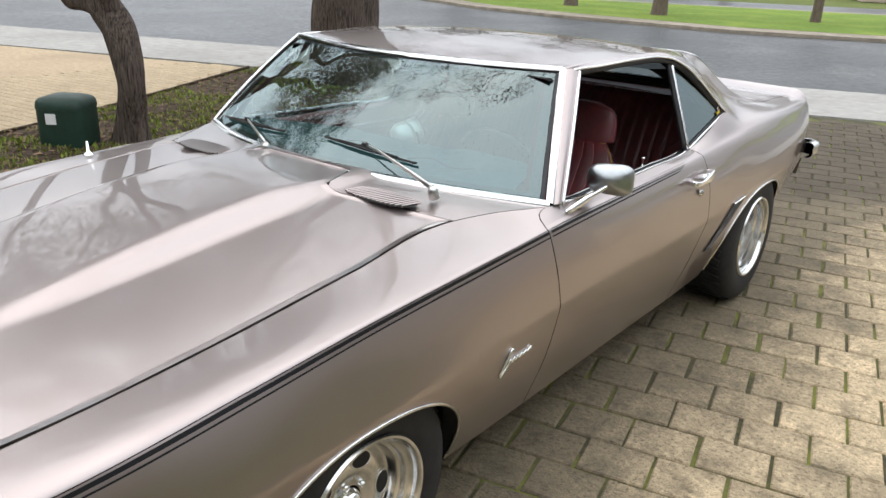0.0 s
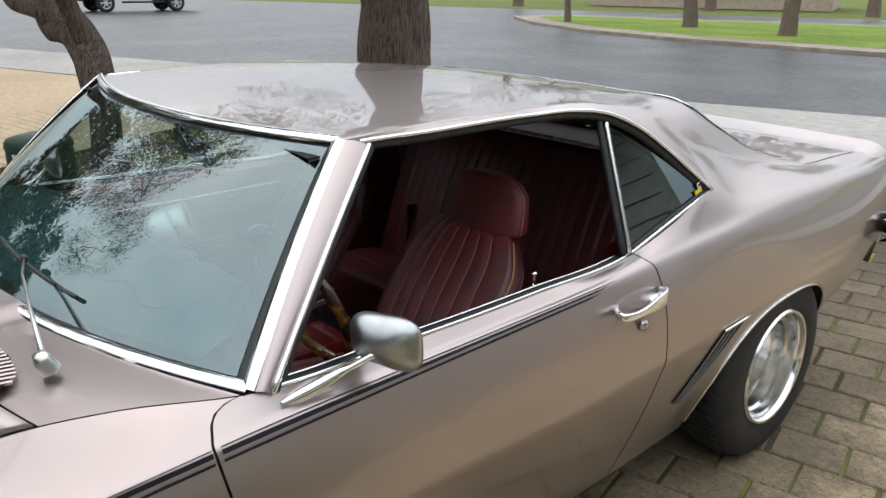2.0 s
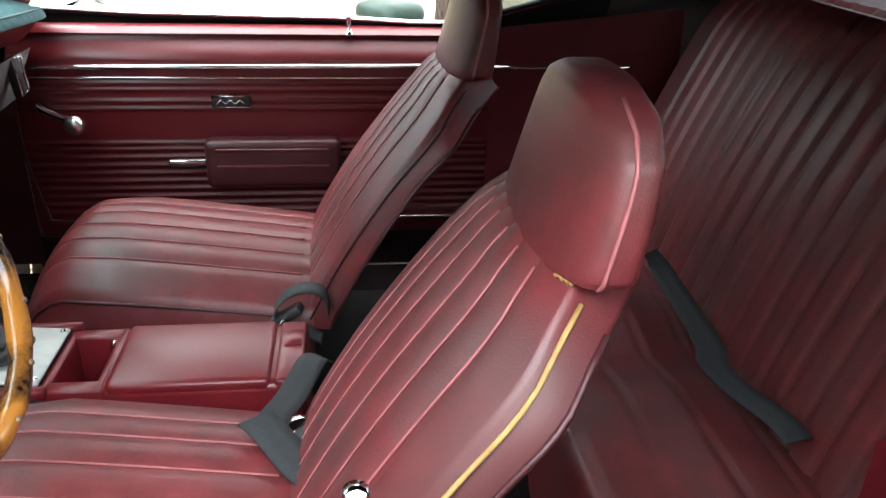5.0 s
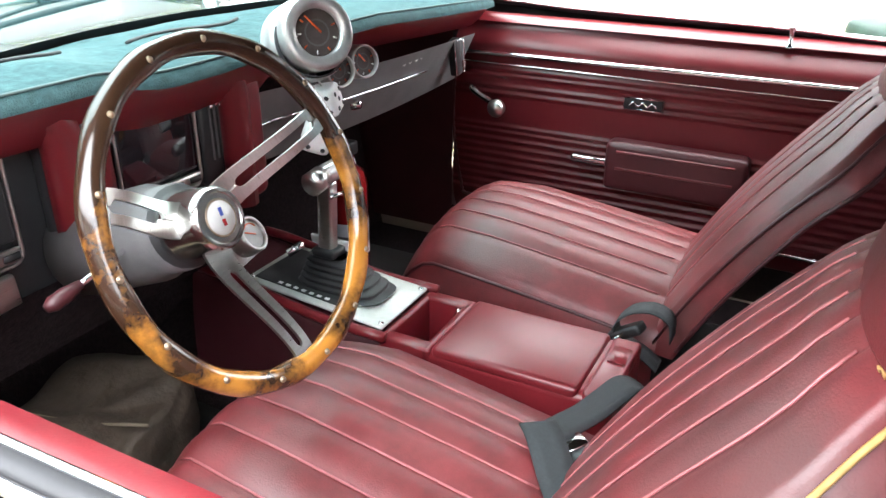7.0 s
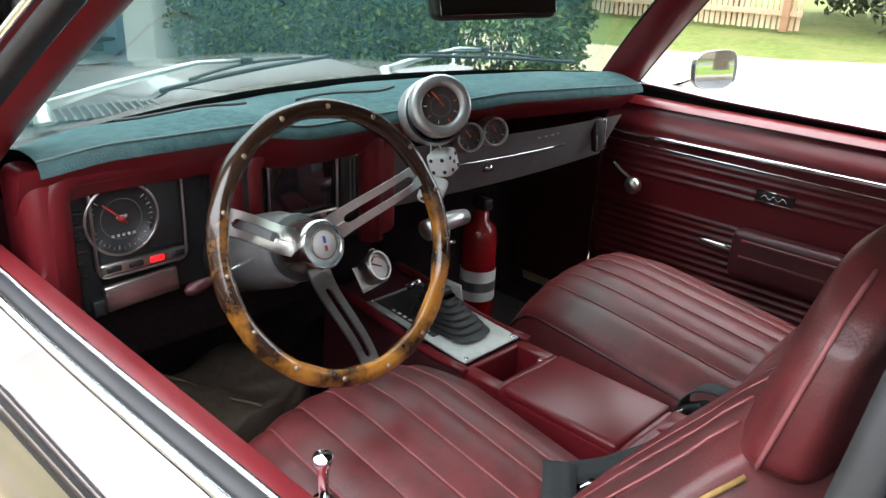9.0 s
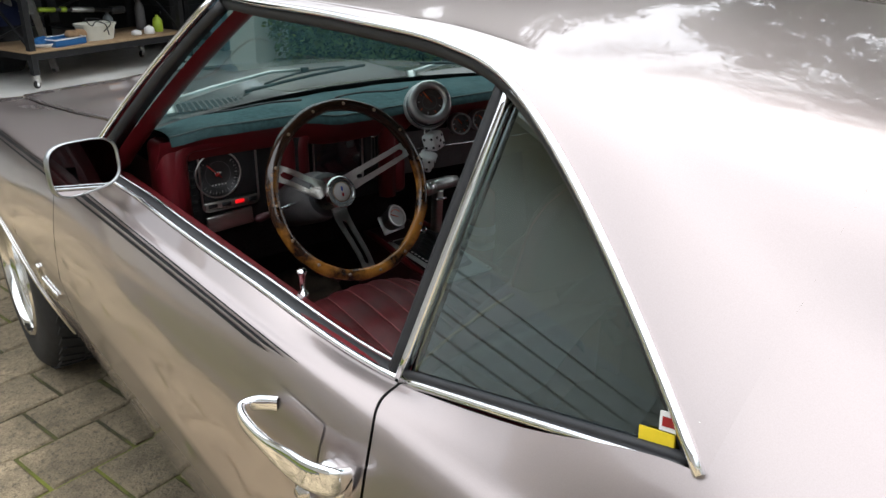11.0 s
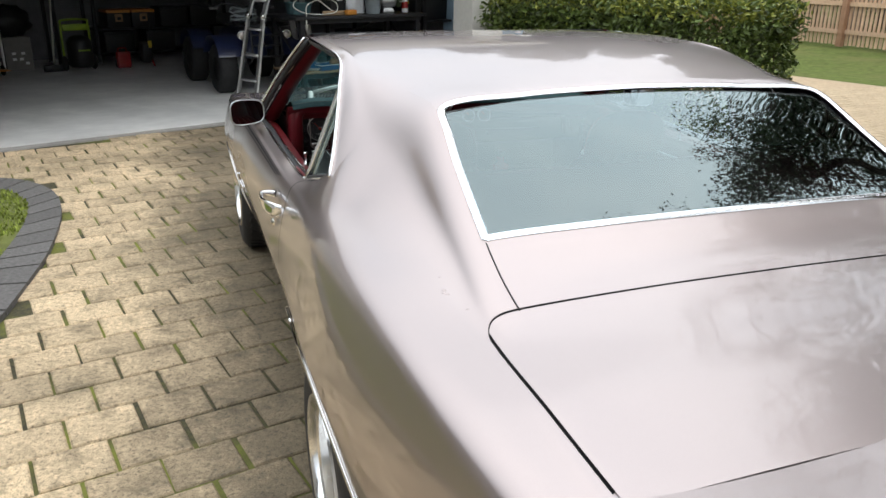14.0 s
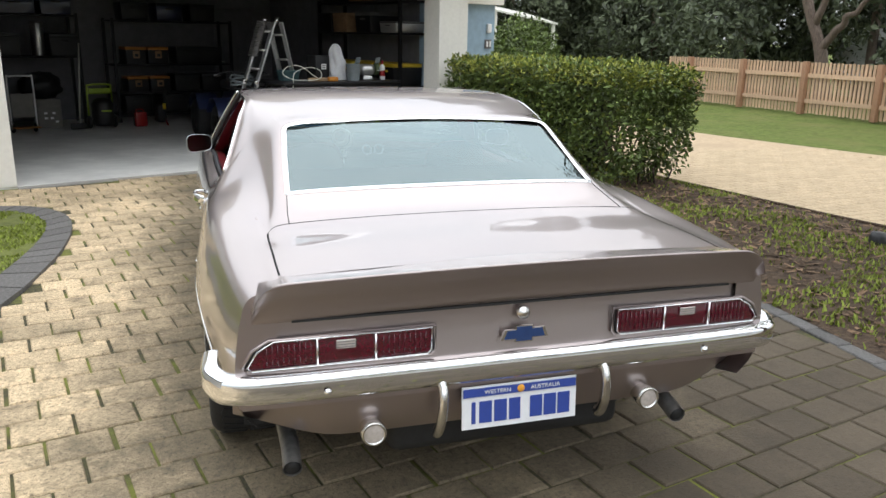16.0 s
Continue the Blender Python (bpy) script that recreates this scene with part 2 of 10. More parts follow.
def wood_mat():
    """Worn varnished rim: pale amber wood showing through a dark brown coat in drawn-out patches."""
    m = mat("worn_varnished_wood", (0.036, 0.017, 0.009), 0.22, 0.0, var=0.3, scale=22, coat=0.6, coat_rough=0.12)
    n, l = m.node_tree.nodes, m.node_tree.links
    p = n["Principled BSDF"]
    src = p.inputs["Base Color"].links[0].from_socket
    co = n.new("ShaderNodeTexCoord")
    t = n.new("ShaderNodeTexNoise")
    t.inputs["Scale"].default_value, t.inputs["Detail"].default_value, t.inputs["Roughness"].default_value = 10, 7, 0.62
    l.new(co.outputs["Object"], t.inputs["Vector"])
    # wear is heaviest along the lower half of the rim, where it is held
    sep = n.new("ShaderNodeSeparateXYZ")
    l.new(co.outputs["Object"], sep.inputs[0])
    add = n.new("ShaderNodeMath")
    add.operation = "MULTIPLY_ADD"
    add.inputs[1].default_value = -0.62
    l.new(sep.outputs["Y"], add.inputs[0])
    l.new(t.outputs["Fac"], add.inputs[2])
    r = n.new("ShaderNodeValToRGB")
    r.color_ramp.elements[0].position, r.color_ramp.elements[0].color = 0.50, (0, 0, 0, 1)
    r.color_ramp.elements[1].position, r.color_ramp.elements[1].color = 0.64, (1, 1, 1, 1)
    l.new(add.outputs[0], r.inputs["Fac"])
    mx = n.new("ShaderNodeMix")
    mx.data_type = "RGBA"
    l.new(r.outputs["Color"], mx.inputs["Factor"])
    l.new(src, mx.inputs["A"])
    mx.inputs["B"].default_value = (0.46, 0.185, 0.03, 1)
    l.new(mx.outputs["Result"], p.inputs["Base Color"])
    return m


WOOD_RIM = wood_mat()
def grime(m, scale, low, high, colour, amount):
    """A second, broader layer of stains that runs on from piece to piece."""
    n, l = m.node_tree.nodes, m.node_tree.links
    p = n["Principled BSDF"]
    src = p.inputs["Base Color"].links[0].from_socket
    g = n.new("ShaderNodeNewGeometry")
    t = n.new("ShaderNodeTexNoise")
    t.inputs["Scale"].default_value, t.inputs["Detail"].default_value, t.inputs["Roughness"].default_value = scale, 7, 0.68
    l.new(g.outputs["Position"], t.inputs["Vector"])
    r = n.new("ShaderNodeValToRGB")
    r.color_ramp.elements[0].position, r.color_ramp.elements[0].color = low, (0, 0, 0, 1)
    r.color_ramp.elements[1].position, r.color_ramp.elements[1].color = high, (amount, amount, amount, 1)
    l.new(t.outputs["Fac"], r.inputs["Fac"])
    mx = n.new("ShaderNodeMix")
    mx.data_type = "RGBA"
    l.new(r.outputs["Color"], mx.inputs["Factor"])
    l.new(src, mx.inputs["A"])
    mx.inputs["B"].default_value = (*colour, 1)
    l.new(mx.outputs["Result"], p.inputs["Base Color"])
    return m


def paver_mat(name, rand):
    m = mat(name, (0.66, 0.515, 0.33), 0.85, 0.0, var=0.30, scale=38, bump=0.7, bscale=110, rand=rand, spec=0.3)
    grime(m, 62.0, 0.53, 0.63, (0.05, 0.042, 0.032), 0.62)
    grime(m, 240.0, 0.52, 0.64, (0.05, 0.042, 0.034), 0.68)
    grime(m, 7.0, 0.50, 0.68, (0.10, 0.084, 0.055), 0.60)
    grime(m, 1.1, 0.47, 0.66, (0.10, 0.088, 0.058), 0.50)
    # speckled grime and shade put into the colour where the car stands, edge ragged
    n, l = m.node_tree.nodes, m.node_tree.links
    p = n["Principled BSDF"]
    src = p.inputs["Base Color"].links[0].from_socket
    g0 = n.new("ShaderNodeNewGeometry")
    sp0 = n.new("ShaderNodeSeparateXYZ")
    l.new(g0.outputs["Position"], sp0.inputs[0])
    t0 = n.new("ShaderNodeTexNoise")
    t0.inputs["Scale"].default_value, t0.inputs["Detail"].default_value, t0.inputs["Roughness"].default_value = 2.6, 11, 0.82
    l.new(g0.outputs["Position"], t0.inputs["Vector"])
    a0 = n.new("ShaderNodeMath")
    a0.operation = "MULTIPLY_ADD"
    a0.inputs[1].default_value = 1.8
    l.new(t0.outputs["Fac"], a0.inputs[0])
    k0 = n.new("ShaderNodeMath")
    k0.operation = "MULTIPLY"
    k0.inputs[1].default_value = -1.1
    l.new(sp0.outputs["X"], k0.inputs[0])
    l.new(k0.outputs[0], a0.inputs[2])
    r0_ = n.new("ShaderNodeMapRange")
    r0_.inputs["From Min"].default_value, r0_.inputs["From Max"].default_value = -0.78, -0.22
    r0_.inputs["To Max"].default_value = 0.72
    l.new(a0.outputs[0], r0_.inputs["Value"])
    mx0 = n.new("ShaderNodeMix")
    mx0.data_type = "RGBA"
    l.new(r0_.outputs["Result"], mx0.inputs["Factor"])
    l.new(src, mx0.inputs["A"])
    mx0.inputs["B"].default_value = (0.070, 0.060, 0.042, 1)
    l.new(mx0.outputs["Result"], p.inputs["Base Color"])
    # a broad darker patch that spreads behind the car, its edge ragged with noise
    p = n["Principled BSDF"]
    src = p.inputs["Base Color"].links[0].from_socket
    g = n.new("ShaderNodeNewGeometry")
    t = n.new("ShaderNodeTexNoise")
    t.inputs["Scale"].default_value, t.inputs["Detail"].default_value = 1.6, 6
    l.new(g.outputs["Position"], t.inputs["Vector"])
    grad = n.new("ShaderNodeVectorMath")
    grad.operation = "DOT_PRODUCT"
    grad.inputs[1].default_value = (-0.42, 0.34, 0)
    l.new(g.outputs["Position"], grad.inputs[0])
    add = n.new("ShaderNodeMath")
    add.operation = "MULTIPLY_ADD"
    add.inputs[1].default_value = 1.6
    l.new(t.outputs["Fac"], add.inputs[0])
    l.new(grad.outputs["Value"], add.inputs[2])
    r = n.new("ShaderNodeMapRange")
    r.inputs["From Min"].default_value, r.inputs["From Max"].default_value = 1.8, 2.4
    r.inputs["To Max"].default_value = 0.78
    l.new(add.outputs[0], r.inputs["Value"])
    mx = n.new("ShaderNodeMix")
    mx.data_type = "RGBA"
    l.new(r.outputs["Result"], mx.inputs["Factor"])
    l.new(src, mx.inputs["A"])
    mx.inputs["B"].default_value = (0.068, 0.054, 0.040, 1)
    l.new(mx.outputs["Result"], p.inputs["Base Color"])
    return m


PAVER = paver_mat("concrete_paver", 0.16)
PAVER_GREY = mat("dark_edging_paver", (0.13, 0.125, 0.12), 0.85, 0.0, var=0.3, scale=45, bump=0.5, bscale=130, rand=0.12, spec=0.3)
MOSS = mat("moss_and_sand_joint", (0.085, 0.078, 0.030), 0.95, 0.0, var=0.5, scale=60, dark=(0.03, 0.027, 0.02), stain=0.9, stain_col=(0.20, 0.22, 0.030), stain_scale=2.2, bump=0.5, bscale=200)
SAND_PAVE = mat("yellow_brick_paving", (0.46, 0.350, 0.225), 0.9, 0.0, var=0.2, scale=14, bump=0.3, bscale=80, stain=0.6, stain_col=(0.34, 0.255, 0.165), stain_scale=0.9)
VERGE = mat("sandy_grey_verge", (0.30, 0.255, 0.20), 0.9, 0.0, var=0.35, scale=3, bump=0.4, bscale=60, stain=0.6, stain_col=(0.17, 0.15, 0.11), stain_scale=0.7)
CONCRETE = mat("weathered_concrete", (0.36, 0.345, 0.32), 0.9, 0.0, var=0.2, scale=6, bump=0.3, bscale=90, stain=0.5, stain_col=(0.25, 0.235, 0.22), stain_scale=0.7)
ASPHALT = mat("wet_asphalt", (0.040, 0.042, 0.046), 0.38, 0.0, var=0.45, scale=9, bump=0.5, bscale=120, stain=0.9, stain_col=(0.082, 0.084, 0.086), stain_scale=0.5, rough_var=0.30)
SOIL = mat("mulch_soil", (0.075, 0.052, 0.035), 0.95, 0.0, var=0.55, scale=22, bump=1.0, bscale=45, spec=0.2)
GRASS_SOIL = mat("lawn_ground", (0.145, 0.220, 0.035), 0.95, 0.0, var=0.35, scale=9, bump=0.8, bscale=60, stain=0.5, stain_col=(0.27, 0.33, 0.06), stain_scale=0.6, spec=0.2)
GRASS_DULL = mat("dull_lawn_ground", (0.115, 0.148, 0.036), 0.95, 0.0, var=0.4, scale=9, bump=0.9, bscale=50, stain=0.6, stain_col=(0.17, 0.165, 0.06), stain_scale=0.8, spec=0.2)
ISLAND_SOIL = mat("thin_lawn_soil", (0.115, 0.130, 0.045), 0.95, 0.0, var=0.4, scale=12, bump=0.8, bscale=60, stain=0.5, stain_col=(0.17, 0.19, 0.05), stain_scale=1.2, spec=0.2)
GRASS = island_tint(mat("grass_blades", (0.20, 0.245, 0.042), 0.7, 0.0, var=0.2, scale=3, spec=0.3), 0.6, 1.5)
MULCH = island_tint(mat("dry_mulch_bits", (0.16, 0.105, 0.065), 0.9, 0.0, var=0.3, scale=10, spec=0.2), 0.35, 1.6)
LEAF = island_tint(mat("hedge_leaves", (0.082, 0.116, 0.026), 0.45, 0.0, var=0.25, scale=5, spec=0.4), 0.5, 1.9)
LEAF_YOUNG = island_tint(mat("young_hedge_leaves", (0.26, 0.28, 0.045), 0.45, 0.0, var=0.2, scale=5), 0.7, 1.5)
LEAF_TREE = island_tint(mat("tree_leaves", (0.038, 0.062, 0.026), 0.55, 0.0, var=0.25, scale=4), 0.5, 1.6)
LEAF_FAR = island_tint(mat("far_tree_leaves", (0.055, 0.07, 0.045), 0.7, 0.0, var=0.3, scale=2), 0.4, 1.7)
LEAF_SCREEN = island_tint(mat("dark_screen_leaves", (0.082, 0.098, 0.054), 0.7, 0.0, var=0.3, scale=2), 0.4, 1.8)
BARK = mat("furrowed_bark", (0.17, 0.132, 0.108), 0.95, 0.0, var=0.55, scale=17, dark=(0.016, 0.012, 0.010), bump=1.0, bscale=14, spec=0.2, stretch=(4.2, 4.2, 0.30))
BARK_FAR = mat("far_bark", (0.16, 0.12, 0.095), 0.95, 0.0, var=0.4, scale=12, bump=0.6, bscale=20, stretch=(3, 3, 0.5))
GREEN_BOX = mat("dark_green_plastic", (0.012, 0.04, 0.026), 0.55, 0.0, var=0.25, scale=9, bump=0.1, bscale=90)
FENCE = mat("pale_pine_fence", (0.58, 0.39, 0.26), 0.85, 0.0, var=0.22, scale=12, rand=0.14, stretch=(6, 6, 1), bump=0.2, bscale=60)
FENCE_POST = mat("brown_fence_post", (0.36, 0.20, 0.12), 0.85, 0.0, var=0.2, scale=12, stretch=(5, 5, 1))
WALL_CREAM = mat("cream_render", (0.74, 0.72, 0.66), 0.85, 0.0, var=0.05, scale=20, bump=0.1, bscale=200)
WALL_WING = mat("beige_weatherboard", (0.52, 0.51, 0.49), 0.75, 0.0, var=0.1, scale=8, bump=0.1, bscale=60)
WALL_BOARD = mat("white_board_paint", (0.70, 0.71, 0.71), 0.6, 0.0, var=0.06, scale=12)
WALL_BLUE = mat("blue_grey_render", (0.28, 0.40, 0.50), 0.7, 0.0, var=0.1, scale=10)
# darker grey than the walls likely are; the garage's dimness sits in this colour
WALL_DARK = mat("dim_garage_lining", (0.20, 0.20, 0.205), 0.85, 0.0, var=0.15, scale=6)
GARAGE_FLOOR = mat("smooth_concrete_floor", (0.76, 0.76, 0.73), 0.45, 0.0, var=0.12, scale=3, stain=0.4, stain_col=(0.42, 0.42, 0.41), stain_scale=1.2)
ROOF_TILE = mat("grey_roof_sheet", (0.30, 0.29, 0.28), 0.6, 0.2, var=0.1, scale=5)
BRICK_FAR = mat("far_house_wall", (0.45, 0.36, 0.29), 0.85, 0.0, var=0.15, scale=4)
SHELF_STEEL = mat("dark_shelf_steel", (0.016, 0.016, 0.018), 0.5, 0.5, var=0.2, scale=10)
PLY = mat("plywood_board", (0.34, 0.23, 0.13), 0.75, 0.0, var=0.2, scale=10, stretch=(1, 8, 1))
ALU = mat("ladder_aluminium", (0.66, 0.66, 0.65), 0.4, 0.9, var=0.12, scale=30)
DARK_BOX = mat("black_storage_box", (0.008, 0.008, 0.009), 0.5, 0.0, var=0.2, scale=10)
YELLOW_LID = mat("yellow_box_lid", (0.65, 0.45, 0.03), 0.5, 0.0, var=0.1, scale=20)
ORANGE_BOX = mat("orange_tool_box", (0.55, 0.22, 0.03), 0.5, 0.0, var=0.1, scale=20)
BLUE_BOX = mat("blue_tool_tray", (0.02, 0.12, 0.32), 0.5, 0.0, var=0.1, scale=20)
LIME = mat("lime_green_trim", (0.30, 0.42, 0.03), 0.5, 0.0, var=0.1, scale=20)
CAR_WHITE = mat("white_car_paint", (0.7, 0.7, 0.7), 0.3, 0.0, var=0.03, scale=10, coat=0.8)


# ---- mesh helpers ----
def mesh_from(name, verts, faces, smooth=True):
    me = bpy.data.meshes.new(name)
    me.from_pydata([tuple(v) for v in verts], [], faces)
    me.validate()
    if smooth:
        me.polygons.foreach_set("use_smooth", [True] * len(me.polygons))
    return me


def part(name, geo, material, parent=None, label="", smooth=True, sharp=None):
    """Link a (verts, faces) pair, a bmesh or a mesh as one object under parent."""
    if isinstance(geo, tuple):
        me = mesh_from(name, geo[0], geo[1], smooth)
    elif isinstance(geo, bmesh.types.BMesh):
        me = bpy.data.meshes.new(name)
        geo.to_mesh(me)
        geo.free()
        if smooth:
            me.polygons.foreach_set("use_smooth", [True] * len(me.polygons))
    else:
        me = geo
    if sharp and smooth:
        me.set_sharp_from_angle(angle=radians(sharp))
    if material and not me.materials:
        me.materials.append(material)
    ob = new(name, me)
    if parent:
        ob.parent = parent
    if label:
        ob["label"] = label
    return ob


def thing(name, label, category, at=(0, 0, 0), group="", kind=""):
    e = new(name)
    e.location = at
    e.empty_display_size = 0.1
    return tagged(e, label, category, group, kind)


def join(*geos):
    v, f = [], []
    for gv, gf in geos:
        o = len(v)
        v += list(gv)
        f += [tuple(i + o for i in q) for q in gf]
    return v, f


def mirror(geo):
    return [(-p[0], p[1], p[2]) for p in geo[0]], [tuple(reversed(q)) for q in geo[1]]


def moved(geo, m):
    return [m @ Vector(p) for p in geo[0]], geo[1]


def grid(fn, nu, nv, flip=False, closed_u=False):
    v = [fn(i / nu, j / nv) for i in range(nu if closed_u else nu + 1) for j in range(nv + 1)]
    f = []
    n = nu
    for i in range(nu):
        i2 = (i + 1) % n if closed_u else i + 1
        for j in range(nv):
            q = (i * (nv + 1) + j, i2 * (nv + 1) + j, i2 * (nv + 1) + j + 1, i * (nv + 1) + j + 1)
            f.append(tuple(reversed(q)) if flip else q)
    return v, f


def sheet(fn, nu, nv, depth, flip=False):
    """A grid with its rim turned inwards by depth along the surface normal, so that the panel has an edge."""
    v, f = grid(fn, nu, nv, flip)
    me = bpy.data.meshes.new("tmp")
    me.from_pydata([tuple(p) for p in v], [], f)
    normals = [n.vector.copy() for n in me.vertex_normals]
    bpy.data.meshes.remove(me)
    rim = [i * (nv + 1) for i in range(nu + 1)] + [nu * (nv + 1) + j for j in range(1, nv + 1)]
    rim += [i * (nv + 1) + nv for i in range(nu - 1, -1, -1)] + [j for j in range(nv - 1, 0, -1)]
    o = len(v)
    v = list(v) + [Vector(v[i]) - normals[i] * depth for i in rim]
    k = len(rim)
    for a in range(k):
        b = (a + 1) % k
        q = (rim[a], o + a, o + b, rim[b])
        f.append(q if flip else tuple(reversed(q)))
    return v, f


def box(cx, cy, cz, sx, sy, sz):
    x, y, z = sx / 2, sy / 2, sz / 2
    v = [(cx + a * x, cy + b * y, cz + c * z) for a in (-1, 1) for b in (-1, 1) for c in (-1, 1)]
    return v, [(0, 1, 3, 2), (4, 6, 7, 5), (0, 4, 5, 1), (2, 3, 7, 6), (0, 2, 6, 4), (1, 5, 7, 3)]


def rbox(sx, sy, sz, r=0.01, seg=3, m=None, taper=None, puff=0.0):
    """A rounded box about the origin. taper: factor of the top's size; puff: how far the sides swell."""
    bm = bmesh.new()
    bmesh.ops.create_cube(bm, size=1.0)
    for v in bm.verts:
        v.co = Vector((v.co.x * sx, v.co.y * sy, v.co.z * sz))
        if taper and v.co.z > 0:
            v.co.x *= taper
            v.co.y *= taper
    if puff:
        bmesh.ops.subdivide_edges(bm, edges=bm.edges[:], cuts=5, use_grid_fill=True)
        for v in bm.verts:
            a, b, c = v.co.x / (sx / 2), v.co.y / (sy / 2), v.co.z / (sz / 2)
            k = max(0.0, 1 - (a * a * b * b + b * b * c * c + c * c * a * a) * 0.6)
            d = Vector(v.co)
            v.co = d * (1 + puff * (k - 0.5))
    if r and not puff:
        bmesh.ops.bevel(bm, geom=bm.edges[:], offset=r, segments=seg, profile=0.5, affect="EDGES")
    if m:
        bmesh.ops.transform(bm, matrix=m, verts=bm.verts)
    v = [Vector(p.co) for p in bm.verts]
    bm.verts.index_update()
    f = [tuple(q.index for q in p.verts) for p in bm.faces]
    bm.free()
    return v, f


def lathe(profile, n=32, m=None, close=False):
    """Turn (radius, height) pairs about z."""
    def fn(u, w):
        k = min(int(w * (len(profile) - 1) + 1e-6), len(profile) - 1)
        r, h = profile[k]
        a = 2 * math.pi * u
        return Vector((r * math.cos(a), r * math.sin(a), h))
    g = grid(fn, n, len(profile) - 1, flip=False, closed_u=True)
    return moved(g, m) if m else g


def tube(points, radius, n=10, closed=False, cap=True, flat=1.0, up=None):
    """A round bar along points; radius: a number or one for each point. flat squeezes it along its second axis."""
    pts = [Vector(p) for p in points]
    k = len(pts)
    v, f = [], []
    prev = None
    for i, p in enumerate(pts):
        if closed:
            t = pts[(i + 1) % k] - pts[i - 1]
        else:
            t = pts[min(i + 1, k - 1)] - pts[max(i - 1, 0)]
        t.normalize()
        if prev is None:
            ref = Vector(up) if up else (Vector((0, 0, 1)) if abs(t.z) < 0.9 else Vector((1, 0, 0)))
        else:
            ref = prev
        s = (ref - t * ref.dot(t)).normalized()
        prev = s
        w = t.cross(s)
        r = radius[i] if isinstance(radius, (list, tuple)) else radius
        for j in range(n):
            a = 2 * math.pi * j / n
            v.append(p + s * (r * math.cos(a)) + w * (r * flat * math.sin(a)))
    for i in range(k if closed else k - 1):
        for j in range(n):
            i2, j2 = (i + 1) % k, (j + 1) % n
            f.append((i * n + j, i * n + j2, i2 * n + j2, i2 * n + j))
    if cap and not closed:
        f.append(tuple(reversed(range(n))))
        f.append(tuple(range((k - 1) * n, k * n)))
    return v, f


def smooth_path(points, per=6, closed=False):
    """Catmull-Rom through the points."""
    p = [Vector(q) for q in points]
    k = len(p)
    out = []
    for i in range(k if closed else k - 1):
        if closed:
            a, b, c, d = p[i - 1], p[i], p[(i + 1) % k], p[(i + 2) % k]
        else:
            a, b, c, d = p[max(i - 1, 0)], p[i], p[i + 1], p[min(i + 2, k - 1)]
        for s in range(per):
            t = s / per
            out.append(0.5 * ((2 * b) + (c - a) * t + (2 * a - 5 * b + 4 * c - d) * t * t + (3 * b - a - 3 * c + d) * t ** 3))
    if not closed:
        out.append(p[-1])
    return out


def line(table):
    """A smooth line through rows of (y, x, z) or (y, value): gives Vector(x, y, z) or the value at y."""
    ys = [r[0] for r in table]
    vals = [r[1:] for r in table]
    n = len(ys)

    def slope(i, k):
        if i == 0 or i == n - 1:
            j = 0 if i == 0 else n - 2
            return (vals[j + 1][k] - vals[j][k]) / (ys[j + 1] - ys[j])
        h0, h1 = ys[i] - ys[i - 1], ys[i + 1] - ys[i]
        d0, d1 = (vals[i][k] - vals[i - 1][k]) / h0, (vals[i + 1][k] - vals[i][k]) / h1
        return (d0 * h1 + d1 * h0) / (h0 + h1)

    def at(y):
        y = max(ys[0], min(ys[-1], y))
        i = 0
        while i < n - 2 and y > ys[i + 1]:
            i += 1
        h = ys[i + 1] - ys[i]
        t = (y - ys[i]) / h
        out = []
        for k in range(len(vals[0])):
            a, b = vals[i][k], vals[i + 1][k]
            m0, m1 = slope(i, k) * h, slope(i + 1, k) * h
            out.append((2 * t ** 3 - 3 * t * t + 1) * a + (t ** 3 - 2 * t * t + t) * m0 + (-2 * t ** 3 + 3 * t * t) * b + (t ** 3 - t * t) * m1)
        return Vector((out[0], y, out[1])) if len(out) == 2 else out[0]
    return at


def spline(pts, v):
    """The point at v in 0..1 of a Catmull-Rom curve through pts, v even in the number of points."""
    k = len(pts) - 1
    s = max(0.0, min(0.999999, v)) * k
    i = int(s)
    t = s - i
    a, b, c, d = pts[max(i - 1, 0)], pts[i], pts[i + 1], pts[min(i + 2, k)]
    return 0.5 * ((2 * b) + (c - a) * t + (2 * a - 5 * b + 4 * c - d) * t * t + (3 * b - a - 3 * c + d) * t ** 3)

# ---- the car: x to its left, y to its rear, front axle at y = 0 ----
car = thing("car", "champagne metallic two-door muscle coupe parked on a paved driveway", "car")
AXLE = 2.743

# character lines of the left side, rows of (y, x, z)
TOP = line([(-0.93, 0.60, 0.70), (-0.6, 0.685, 0.765), (-0.2, 0.70, 0.806), (0.15, 0.70, 0.845), (0.577, 0.702, 0.884), (0.69, 0.752, 0.892),
            (0.85, 0.84, 0.896), (1.2, 0.850, 0.888), (1.6, 0.843, 0.883), (1.974, 0.827, 0.884), (2.17, 0.825, 0.932), (2.37, 0.816, 0.994),
            (2.555, 0.803, 0.962), (2.75, 0.788, 0.954), (2.975, 0.768, 0.942), (3.22, 0.745, 0.921), (3.5, 0.745, 0.913), (3.8, 0.745, 0.90)])
